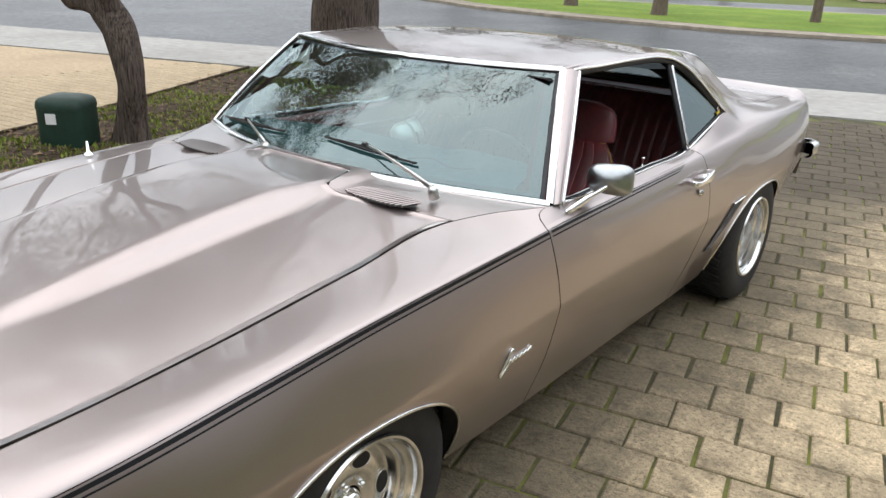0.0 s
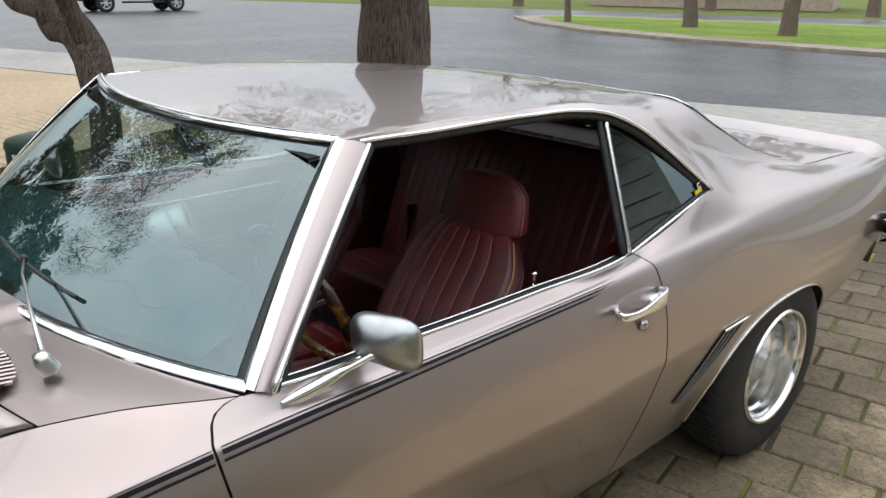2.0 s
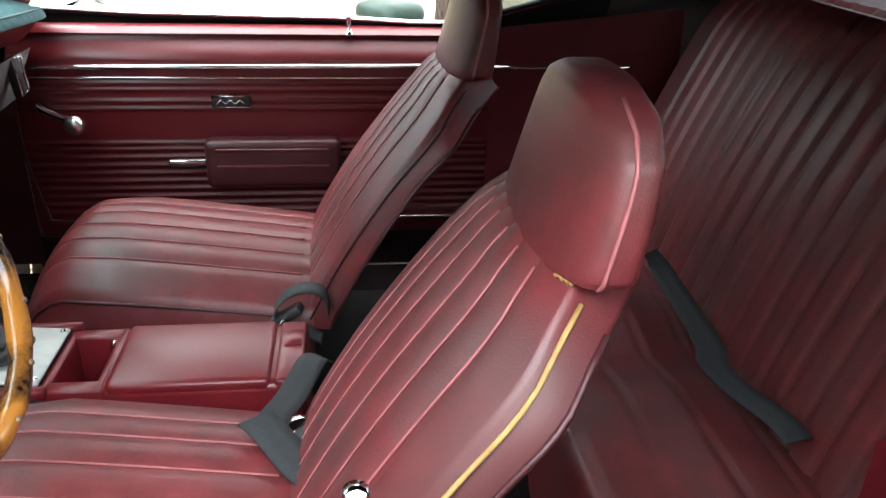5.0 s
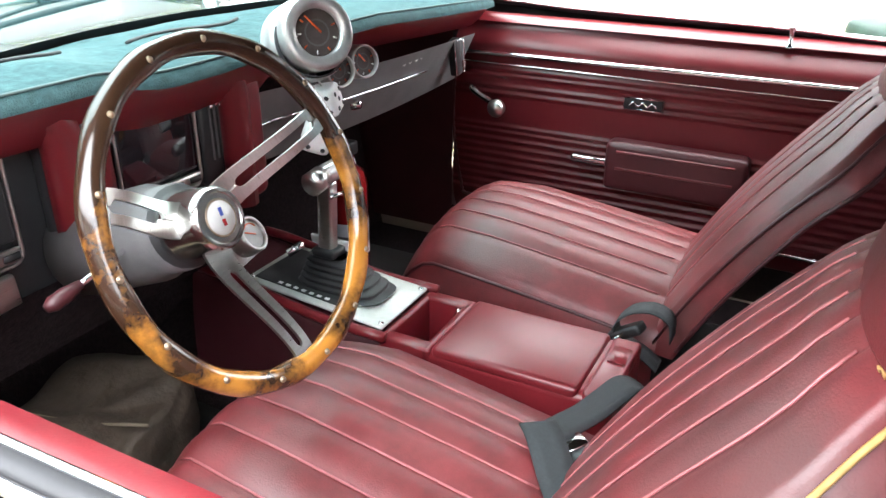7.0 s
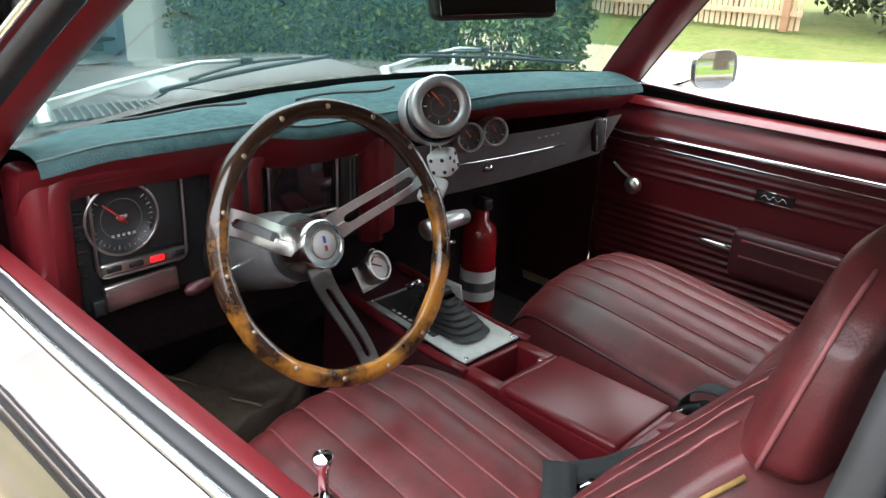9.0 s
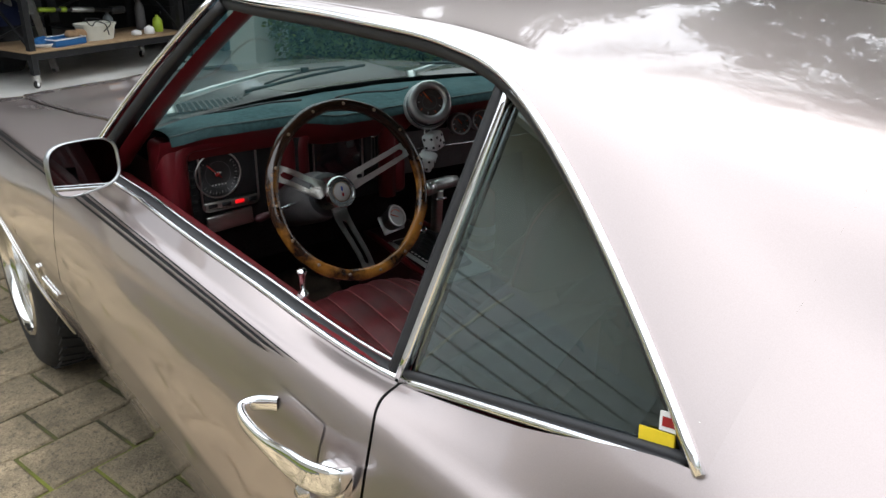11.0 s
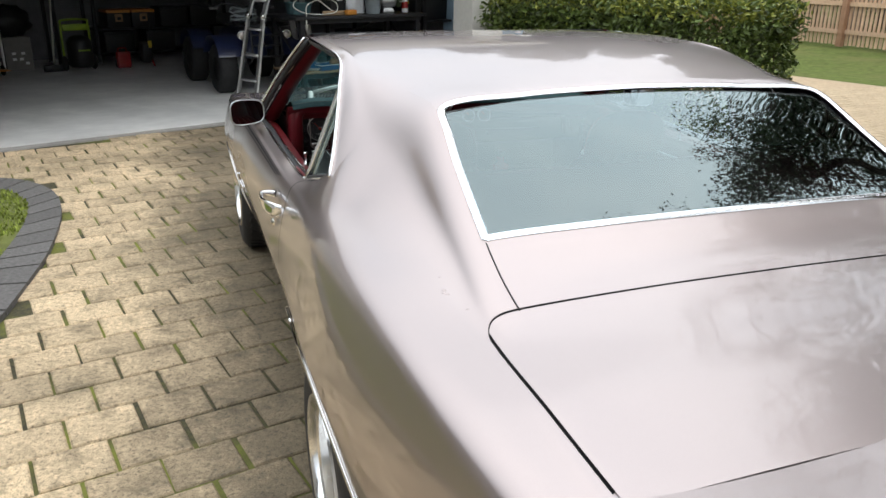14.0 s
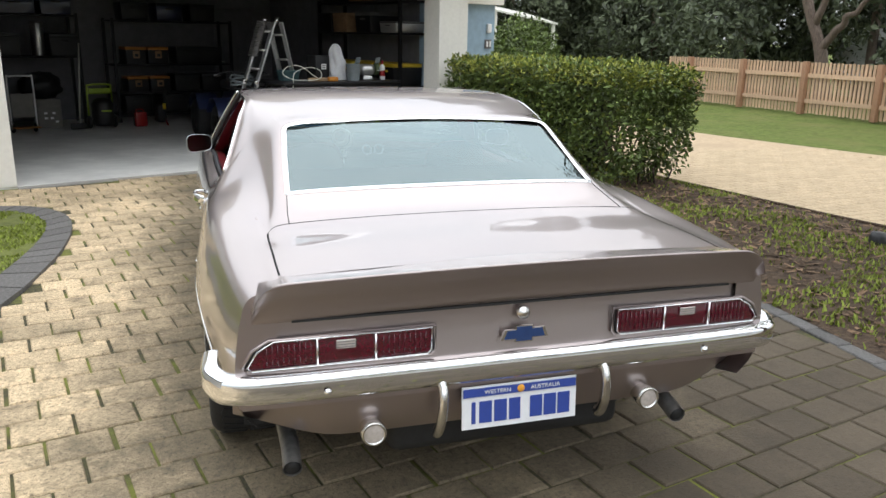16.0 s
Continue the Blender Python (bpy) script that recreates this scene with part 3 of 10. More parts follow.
SH1 = line([(-0.93, 0.74, 0.685), (-0.6, 0.835, 0.765), (-0.3, 0.855, 0.80), (0, 0.868, 0.826), (0.4, 0.872, 0.848), (0.74, 0.876, 0.861), (0.9, 0.876, 0.866),
            (1.4, 0.868, 0.866), (1.8, 0.864, 0.868), (2.1, 0.860, 0.885), (2.4, 0.866, 0.916), (2.75, 0.872, 0.926), (3.2, 0.852, 0.912), (3.6, 0.825, 0.893), (3.8, 0.80, 0.88)])
SH2 = line([(-0.93, 0.76, 0.655), (-0.6, 0.87, 0.735), (-0.3, 0.893, 0.772), (0, 0.90, 0.80), (0.4, 0.903, 0.822), (0.74, 0.903, 0.837), (1.4, 0.893, 0.845),
            (1.776, 0.888, 0.848), (2.1, 0.888, 0.85), (2.4, 0.90, 0.87), (2.75, 0.905, 0.875), (3.2, 0.885, 0.86), (3.6, 0.853, 0.84), (3.8, 0.825, 0.825)])
QS = line([(-0.93, 0.77, 0.58), (-0.6, 0.89, 0.64), (0, 0.925, 0.70), (0.74, 0.93, 0.72), (1.4, 0.925, 0.735), (1.886, 0.918, 0.735), (2.4, 0.93, 0.74),
           (2.75, 0.94, 0.74), (3.2, 0.92, 0.73), (3.6, 0.878, 0.715), (3.8, 0.845, 0.70)])
MS = line([(-0.93, 0.77, 0.52), (-0.6, 0.90, 0.56), (0, 0.945, 0.595), (0.74, 0.94, 0.61), (1.18, 0.937, 0.612), (1.69, 0.932, 0.59), (2.1, 0.935, 0.60),
           (2.5, 0.95, 0.635), (2.75, 0.955, 0.645), (3.1, 0.94, 0.63), (3.5, 0.89, 0.60), (3.8, 0.848, 0.58)])
NS = line([(-0.93, 0.74, 0.42), (-0.6, 0.87, 0.42), (0, 0.91, 0.42), (0.74, 0.90, 0.42), (1.4, 0.89, 0.42), (2.1, 0.895, 0.42), (2.75, 0.92, 0.43), (3.2, 0.89, 0.45), (3.6, 0.85, 0.49), (3.8, 0.82, 0.53)])
RS = line([(-0.93, 0.70, 0.34), (-0.6, 0.82, 0.28), (0, 0.83, 0.24), (0.74, 0.83, 0.22), (1.4, 0.83, 0.22), (2.2, 0.83, 0.22), (2.75, 0.84, 0.26), (3.2, 0.83, 0.34), (3.6, 0.80, 0.43), (3.8, 0.78, 0.49)])
# roof, sail panel, rear window and deck
CZ = line([(1.05, 1.25), (1.2, 1.270), (1.4, 1.286), (1.6, 1.292), (1.8, 1.291), (2.0, 1.283), (2.2, 1.266), (2.4, 1.240), (2.5, 1.222), (2.6, 1.185), (2.75, 1.125),
           (2.985, 1.016), (3.1, 0.972), (3.21, 0.954), (3.5, 0.937), (3.8, 0.918)])
RB = line([(1.05, 0.60, 1.240), (1.2, 0.615, 1.258), (1.4, 0.625, 1.270), (1.7, 0.63, 1.274), (1.977, 0.62, 1.260), (2.2, 0.61, 1.237), (2.37, 0.60, 1.213), (2.555, 0.582, 1.193),
           (2.75, 0.598, 1.10), (2.975, 0.615, 1.000), (3.1, 0.627, 0.963), (3.2, 0.632, 0.940), (3.5, 0.64, 0.924), (3.8, 0.64, 0.908)])
RD = line([(1.05, 0.64, 1.226), (1.18, 0.668, 1.252), (1.4, 0.687, 1.259), (1.7, 0.693, 1.262), (1.9, 0.688, 1.253), (1.99, 0.698, 1.240), (2.11, 0.729, 1.190), (2.21, 0.758, 1.122), (2.31, 0.792, 1.043), (2.37, 0.816, 0.994)])
BM = line([(1.05, 0.627, 1.237), (1.4, 0.665, 1.266), (1.7, 0.67, 1.268), (1.9, 0.664, 1.266), (1.977, 0.668, 1.259), (2.1, 0.684, 1.230), (2.2, 0.698, 1.196), (2.37, 0.715, 1.108), (2.555, 0.690, 1.064),
           (2.75, 0.685, 1.008), (2.975, 0.690, 0.958), (3.2, 0.710, 0.925), (3.5, 0.716, 0.917), (3.8, 0.716, 0.905)])


def smoothstep(a, b, x):
    t = max(0.0, min(1.0, (x - a) / (b - a)))
    return t * t * (3 - 2 * t)


def upper(y):
    """Control points from the car's centre line over the roof or deck to the side."""
    c = CZ(y)
    b = RB(y)
    a = Vector((0.34, y, c - (c - b.z) * 0.22))
    return [Vector((0, y, c)), a, b, BM(y), (RD(y) if y < 2.37 else TOP(y))]


def side(y, w):
    """w: 0 top edge, 1 and 2 shoulder, 3 flank, 4 crease, 5 tuck, 6 rocker; from -4 to 0, behind the cabin, from the centre line out."""
    if y >= 2.37:
        pts = upper(y)
    else:
        k = smoothstep(2.0, 2.37, y)
        pts = [TOP(y) + (p - TOP(2.37)) * k for p in upper(2.37)]
        for p in pts:
            p.y = y
    if w <= 4:
        return spline(pts + [SH1(y), SH2(y), QS(y), MS(y)], (w + 4) / 8)
    return spline([MS(y), NS(y), RS(y)], (w - 4) / 2)


def roof_point(y, s):
    """s: 0 centre line, 2 roof rail, 4 drip edge."""
    pts = upper(y)
    k = smoothstep(1.9, 2.37, y)
    end = pts[4] + (pts[4] - pts[3]) * 0.4 * (1 - k) + (SH1(2.37) - TOP(2.37)) * k
    return spline(pts + [end], s / 5)


def arch_low(y, yc, half, top, z0=0.25):
    d = abs(y - yc) / half
    if d >= 1:
        return 6.0
    z = z0 + (top - z0) * (1 - d ** 2.3) ** (1 / 2.3)
    lo, hi = 2.0, 6.0
    for _ in range(26):
        m = (lo + hi) / 2
        if side(y, m).z > z:
            lo = m
        else:
            hi = m
    return lo


ARCH_F = (0.0, 0.39, 0.58)
ARCH_R = (2.735, 0.41, 0.622)
DOOR_F = line([(0, 0.845), (0.6, 0.792), (1, 0.778), (2, 0.772), (3, 0.79), (4, 0.81), (5, 0.815), (6, 0.815)])
DOOR_R = line([(0, 1.985), (1, 1.993), (2, 2.013), (3, 2.028), (4, 2.028), (5, 1.998), (6, 1.958)])


def side_grid(y0, y1, w0, w1, n, rows=None, inset=0.0):
    """A patch of the flank between two edges, each a number or a function of w; w1 may depend on y."""
    rows = rows or 26
    e0 = y0 if callable(y0) else (lambda w: y0)
    e1 = y1 if callable(y1) else (lambda w: y1)

    def fn(u, v):
        w = w0 + v * ((w1(e0(2) + u * (e1(2) - e0(2))) if callable(w1) else w1) - w0)
        y = e0(w) + u * (e1(w) - e0(w))
        return side(y, w)
    return grid(fn, n, rows, flip=False)


def arch_patch(y0, y1, w0, arch, n=30, rows=26):
    """Flank above a wheel opening, columns closer towards its ends."""
    yc, half, top = arch

    def fn(u, v):
        a = math.pi * u
        y = yc - half * math.cos(a)
        y = max(y0, min(y1, y))
        return side(y, w0 + v * (arch_low(y, yc, half * 1.0001, top) - w0))
    return grid(fn, n, rows)


def lip(arch, out=0.006, inward=0.055, n=40):
    """Rolled edge of a wheel opening and the return inside it."""
    yc, half, top = arch
    pts = []
    for i in range(n + 1):
        y = yc - half * 0.9999 * math.cos(math.pi * i / n)
        pts.append(side(y, arch_low(y, yc, half, top)))
    def fn(u, v):
        p = pts[round(u * n)]
        return p + Vector(((out, -0.0, 0) if v == 0 else (0.004, 0, 0) if v < 0.6 else (-inward, 0, 0)))
    rim = tube([p + Vector((0.002, 0, 0)) for p in pts], 0.0055, n=6, cap=False)
    ret = grid(lambda u, v: pts[round(u * n)] + Vector((0.002 - v * inward, 0, 0)), n, 2)
    return rim, ret


def both(name, geo, material, parent, label="", sharp=None):
    a = part(name, geo, material, parent, label, sharp=sharp)
    b = part(name, mirror(geo), material, parent, label, sharp=sharp)
    return a, b


def lid_corner(y):
    """The edge of the quarter panel along the rounded corner of the boot lid."""
    t = max(0.0, min(1.0, 1 - (y - 3.188) / 0.075))
    return -2.0 + 1.0 * math.sqrt(max(0.0, 1 - t * t))


G = 0.0025  # half of a panel gap
fender = join(
    side_grid(-0.93, -0.39, 0, 6, 16),
    arch_patch(-0.39, 0.39, 0, ARCH_F),
    side_grid(0.39, lambda w: DOOR_F(w) - G, 0, 6, 14))
both("front_fender", fender, PAINT, car)
door = side_grid(lambda w: DOOR_F(w) + G, lambda w: DOOR_R(w) - G, 0, 6, 34, 40)
doors = both("door_skin", door, PAINT, car)
quarter = join(
    side_grid(lambda w: DOOR_R(w) + G, 2.325, 0, 6, 12, 40),
    grid(lambda u, v: (lambda y: side(y, v * arch_low(y, *ARCH_R)))(2.325 + u * 0.045), 4, 40),
    grid(lambda u, v: (lambda y: side(y, -2 + v * (2 + arch_low(y, *ARCH_R))))(2.37 + 0.775 * (0.5 - 0.5 * math.cos(math.pi * (0.05 + 0.95 * u))) if u else 2.37), 40, 56),
    grid(lambda u, v: side(3.145 + u * 0.043, -2 + v * 8), 3, 56),
    grid(lambda u, v: (lambda y: (lambda w0: side(y, w0 + v * (6 - w0)))(lid_corner(y)))(3.188 + 0.592 * u ** 2.2), 40, 56))
quarters = both("rear_quarter_panel", quarter, PAINT, car)
for arch, nm in ((ARCH_F, "front"), (ARCH_R, "rear")):
    rim, ret = lip(arch)
    both("wheel_arch_trim", rim, CHROME_WORN, car, "thin bright moulding round the wheel opening")
    both("wheel_arch_return", ret, GAP, car)
    # dark inner wheel housing
    yc, half, top = arch
    liner = grid(lambda u, v: Vector((0.815 - v * 0.335, yc - (half + 0.03) * math.cos(math.pi * u), 0.2 + (top - 0.17) * math.sin(math.pi * u) ** 0.6)), 24, 3)
    both("wheel_housing", liner, GAP, car)
    both("wheel_housing_wall", grid(lambda u, v: Vector((0.48, yc - (half + 0.03) + u * 2 * (half + 0.03), 0.2 + v * (top - 0.15))), 2, 2), GAP, car)

# dark shell a little inside the panels, seen only through the gaps
inner = grid(lambda u, v: (lambda y: side(y, 0.02 + v * 3.9) - Vector((0.012, 0, 0.006)))(0.55 + u * 1.75), 40, 16)
both("inner_shell", inner, GAP, car)
sill_plate = grid(lambda u, v: RS(0.4 + u * 1.93) + Vector((-0.02 - 0.35 * v, 0, -0.02 + 0.0 * v)), 16, 2)
both("floor_pan", sill_plate, GAP, car)
part("underbody", box(0, 1.15, 0.26, 1.15, 3.4, 0.05), GAP, car)
part("fuel_tank", rbox(0.80, 0.62, 0.20, 0.04, 3, pose(0, 3.38, 0.40)), GAP, car)

# a few blisters in the paint of the quarter panel
for by, bw, br_ in ((3.060, -0.42, 0.0052), (3.070, -0.36, 0.0050), (3.076, -0.44, 0.0046), (3.01, -0.55, 0.0032), (3.14, -0.86, 0.0034)):
    b_at = side(by, bw)
    b_up = (side(by + 0.01, bw) - b_at).cross(side(by, bw + 0.05) - b_at).normalized()
    if b_up.z < 0:
        b_up = -b_up
    part("paint_blister", moved(lathe([(0.0, br_ * 0.34), (br_ * 0.5, br_ * 0.28), (br_ * 0.85, br_ * 0.12), (br_, -0.0004)], 12), Matrix.Translation(b_at) @ b_up.to_track_quat("Z", "Y").to_matrix().to_4x4()), PAINT, quarters[0])


# roof skin
def roof_edge_y(s):
    x = roof_point(1.12, s).x
    return 1.087 + 0.108 * (x / 0.655) ** 2


def roof_fn(sgn):
    def fn(u, v):
        s = 4 * v
        y0 = roof_edge_y(s)
        y = y0 + u * (2.37 - y0)
        p = roof_point(y, s)
        return Vector((sgn * p.x, p.y, p.z))
    return fn


roof_a = grid(roof_fn(1), 44, 30)
def rear_roof(u, v):
    s = 2 * v
    y = 2.37 + u * (0.128 + 0.055 * (s / 2) ** 2)
    return side(y, -4 + s)


roof_rear = grid(rear_roof, 8, 18)
full_roof = join(roof_a, roof_rear)
part("roof_skin", join(full_roof, mirror(full_roof)), PAINT, car)

# deck panel under the rear window and boot lid
deck = grid(lambda u, v: side(2.985 - 0.012 * v * v + u * (0.203 + 0.012 * v * v), -4 + 2 * v), 10, 18)
part("rear_deck_panel", join(deck, mirror(deck)), PAINT, car)


def lid_front(w):
    """Front edge of the boot lid, its corner rounded."""
    t = max(0.0, min(1.0, (w + 2.0) / 1.0))
    return 3.190 + 0.075 * (1 - math.sqrt(max(0.0, 1 - t * t)))


def lid_fn(u, v):
    w = -4 + 2.86 * (1 - (1 - v) ** 1.6)
    y0 = lid_front(w) + 0.004
    return side(y0 + u * (3.70 - y0), w)


lid = grid(lid_fn, 30, 60)
cap = grid(lambda u, v: (lambda p: p.lerp(Vector((0.735, 3.783, p.z)), v))(side(3.78, -0.98 + 5.4 * u)), 30, 3)
both("quarter_end_cap", cap, PAINT, car)
boot = part("boot_lid", join(lid, mirror(lid)), PAINT, car)
under = grid(lambda u, v: side(3.0 + u * 0.78, -4 + 4 * v) - Vector((0, 0, 0.010)), 20, 24)
part("boot_channel", join(under, mirror(under)), GAP, car)

# bonnet with a raised cowl scoop
def hood_base(x, y):
    t = TOP(min(y, 0.62))
    return t.z + 0.034 * (1 - min(1.0, abs(x) / 0.70) ** 2.2)


def hood_z(x, y):
    rise = 0.046 * smoothstep(-0.85, 0.1, y) * (1 - 0.72 * smoothstep(0.25, 0.62, y))
    half = 0.235
    k = 1 - smoothstep(half, half + 0.085, abs(x))
    return hood_base(x, y) + rise * k


def hood_rear(x):
    return 0.470 + 0.098 * (abs(x) ** 2.5) + 0.155 * (1 - smoothstep(0.30, 0.40, abs(x)))


def hood_fn(u, v):
    x = (2 * u - 1)
    edge = 0.692
    rear = hood_rear(x)
    y = -0.88 + v * (rear + 0.88)
    half = min(edge, TOP(y).x - 0.006)
    return Vector((x * half, y, hood_z(x * half, y)))


hood = part("bonnet", sheet(hood_fn, 72, 44, 0.02, flip=False), PAINT, car, "bonnet with raised cowl scoop")


def cowl_fn(u, v):
    x = 2 * u - 1
    y0 = hood_rear(x) + 0.005
    y1 = max(y0 + 0.004, 0.642 + 0.212 * x * x)
    y = y0 + v * (y1 - y0)
    t = TOP(y)
    return Vector((x * (t.x - 0.005), y, t.z + 0.034 * (1 - abs(x) ** 2.2) + hood_z(x * 0.692, y) - hood_base(x * 0.692, y)))


cowl = part("cowl_panel", grid(cowl_fn, 80, 12), PAINT, car)


def vent(s):
    """Slatted cowl vent: dark bed and thin bright slats, in a rounded outline."""
    def inside(x, y):
        a, b = (x - 0.445) / 0.135, (y - 0.540) / 0.056
        return abs(a) ** 3 + abs(b) ** 2.2
    z = hood_base(0.445, 0.545) + 0.0045
    bed = grid(lambda u, v: Vector((s * (0.445 + 0.133 * math.cos(2 * math.pi * u) * v), 0.540 + 0.056 * math.sin(2 * math.pi * u) * v, z - 0.0005)), 36, 1, closed_u=True, flip=s < 0)
    o = part("cowl_vent", bed, GAP, cowl, "slatted cowl vent with dark recess", smooth=False)
    for i in range(15):
        x = 0.330 + i * 0.0165
        h = 0.056 * max(0.0, 1 - abs((x - 0.445) / 0.135) ** 3) ** (1 / 2.2) * 0.95
        part("vent_slat", moved(box(0, 0, 0, 0.0045, 2 * h, 0.007), pose(s * x, 0.540, z + 0.002, 0, s * 25, s * -14)), PAINT, o, smooth=False)


vent(1), vent(-1)

# pinstripes along the shoulder: one broad, two fine
def stripe(w0, w1, y0, y1, name="pinstripe"):
    mid, half = (w0 + w1) / 2, (w1 - w0) / 2

    def fn(u, v):
        y = y0 + u * (y1 - y0)
        k = smoothstep(0.6, 1.85, y)  # the set narrows to the rear, the broad line most
        h = half + (0.036 - half) * k * 0.9
        tip = 1.0 if y1 < 1 else 1 - 0.9 * smoothstep(y1 - 0.05, y1, y)
        w = 1.83 + (mid - 1.83) * (1 - 0.30 * k) + h * ((2 * v - 1) * tip - (1 - tip))
        return side(y, w) + Vector((0.0018, 0, 0.0014))
    g = grid(fn, 40, 2)
    both(name, g, PAINT_DARK, car, "dark pinstripe along the shoulder")


for y0, y1 in ((-0.8, 0.766), (0.782, 1.842)):
    stripe(1.585, 1.650, y0, y1)
    stripe(1.760, 1.940, y0, y1 if y1 < 1 else y1 - 0.033)
    stripe(2.045, 2.095, y0, y1 if y1 < 1 else y1 - 0.068)

# windscreen
def ws(u, v, off=0.0):
    """u from -1 to 1 across, v from 0 at the base to 1 at the top."""
    b = Vector((0.839 * u, 0.632 + 0.234 * u * u, 0.922 - 0.021 * u * u))
    t = Vector((0.655 * u, 1.085 + 0.108 * u * u, 1.252 + 0.006 * u * u))
    p = b.lerp(t, v)
    n = Vector((0.18 * u, -0.62, 0.76))
    return p + n * (0.022 * 4 * v * (1 - v) * (1 - 0.5 * u * u) + off)


def quadshadow(ob):
    ob.visible_shadow = False
    return ob


screen = part("windscreen", grid(lambda u, v: ws((2 * u - 1) * 0.965, 0.035 + v * 0.93, -0.004), 40, 16), GLASS, car, "clear windscreen glass")
quadshadow(screen)


def ribbon(path, width, thick, normal_fn, material, name, parent, label=""):
    """A low rounded moulding that follows path."""
    k = len(path)
    def fn(u, v):
        i = round(u * (k - 1))
        p = path[i]
        t = (path[min(i + 1, k - 1)] - path[max(i - 1, 0)]).normalized()
        n = normal_fn(p)
        s = t.cross(n).normalized()
        a = (v - 0.5) * 2
        return p + s * (a * width / 2) + n * (thick * (1 - a * a) + 0.001)
    return part(name, grid(fn, k - 1, 6), material, parent, label)


wsn = lambda p: Vector((0.2 * p.x, -0.62, 0.76)).normalized()
base_path = [ws(-1 + 2 * i / 40, 0.0) for i in range(41)]
ribbon(base_path, 0.030, 0.007, wsn, CHROME, "windscreen_trim", car, "bright trim along the windscreen base")
top_path = [ws(-1 + 2 * i / 40, 1.0) for i in range(41)]
ribbon(top_path, 0.024, 0.006, wsn, CHROME, "windscreen_trim", car, "bright trim along the windscreen top")
for s in (1, -1):
    sp = [ws(s, i / 20) for i in range(21)]
    ribbon(sp, 0.026, 0.007, lambda p: Vector((0.45 * s, -0.62, 0.66)).normalized(), CHROME, "windscreen_trim", car, "bright trim up the windscreen side")
# black band inside the glass edge
for s in (1, -1):
    part("windscreen_seal", grid(lambda u, v: ws(s * (0.925 + 0.055 * v), 0.02 + u * 0.96, -0.008), 20, 1), SEAL, car)
part("windscreen_seal", grid(lambda u, v: ws((2 * u - 1) * 0.97, 0.01 + v * 0.06, -0.008), 40, 1), SEAL, car)
part("windscreen_seal", grid(lambda u, v: ws((2 * u - 1) * 0.97, 0.95 + v * 0.04, -0.008), 40, 1), SEAL, car)

# windscreen pillars
def pillar(s):
    def edge(v):
        a = Vector((0.864, 0.893, 0.896))
        b = Vector((0.690, 1.235, 1.25))
        return a.lerp(b, v) + Vector((0.012, -0.010, 0.012)) * (4 * v * (1 - v)) * 0.5
    def fn(u, v):
        a, b = ws(1.012, u), edge(u)
        p = a.lerp(b, v)
        return p + Vector((0.35, -0.45, 0.5)) * (0.010 * 4 * v * (1 - v))
    g = grid(fn, 20, 6)
    inner_g = grid(lambda u, v: edge(u).lerp(ws(0.93, u) + Vector((-0.02, 0.035, -0.02)), v), 20, 3)
    gutter = tube([edge(i / 20) + Vector((0.003, 0.002, 0.0)) for i in range(21)], 0.006, 6)
    fl = (lambda q: q) if s > 0 else mirror
    p = part("windscreen_pillar", fl(g), PAINT, car)
    part("pillar_gutter", fl(gutter), CHROME, p, "bright drip moulding")
    part("pillar_seal", fl(tube([edge(i / 20) + Vector((-0.012, 0.014, -0.008)) for i in range(21)], 0.011, 6)), SEAL, p)
    part("pillar_lining", fl(grid(lambda u, v: (edge(u) + Vector((-0.03, 0.022, -0.018))).lerp(ws(0.915, u, -0.02) + Vector((-0.01, 0.0, -0.01)), v) + Vector((-0.012, 0.016, -0.008)) * math.sin(math.pi * v), 20, 8, flip=True)), VINYL_RED, p, "burgundy vinyl lining of the windscreen pillar")


pillar(1), pillar(-1)

# drip moulding along the roof edge and round the quarter window
drip = []
for i in range(61):
    y = 1.225 + (2.368 - 1.225) * i / 60
    drip.append(RD(y) + Vector((0.004, 0, -0.002)))
both("roof_drip_moulding", tube(drip, [0.0052] * 61, 8, flat=1.0), CHROME, car, "bright drip moulding over the side windows")
both("roof_rail_seal", tube([p + Vector((-0.014, 0, -0.012)) for p in drip], 0.012, 8), SEAL, car)
both("roof_rail_lining", grid(lambda u, v: drip[round(u * 60)] + Vector((-0.022 - 0.10 * v, 0, -0.018 + 0.022 * v)), 60, 2, flip=True), HEADLINER, car)

# quarter window
def qw(u, v):
    """u from the front post to the rear corner along the sill, v from sill to roof."""
    a = Vector((0.816, 1.984, 0.887))
    b = Vector((0.806, 2.352, 0.986))
    c = Vector((0.686, 2.012, 1.226))
    yt = 2.012 + 0.345 * u
    top = RD(min(2.362, yt)) + Vector((-0.012, 0, -0.012)) if u > 0 else c
    p = a.lerp(b, u).lerp(top, v)
    # one even pane: the place across the car follows from its plane
    p.x = 0.816 + 0.0856 * (p.y - 1.984) - 0.405 * (p.z - 0.887) - 0.002
    return p


qglass = grid(lambda u, v: qw(u, v), 16, 14)
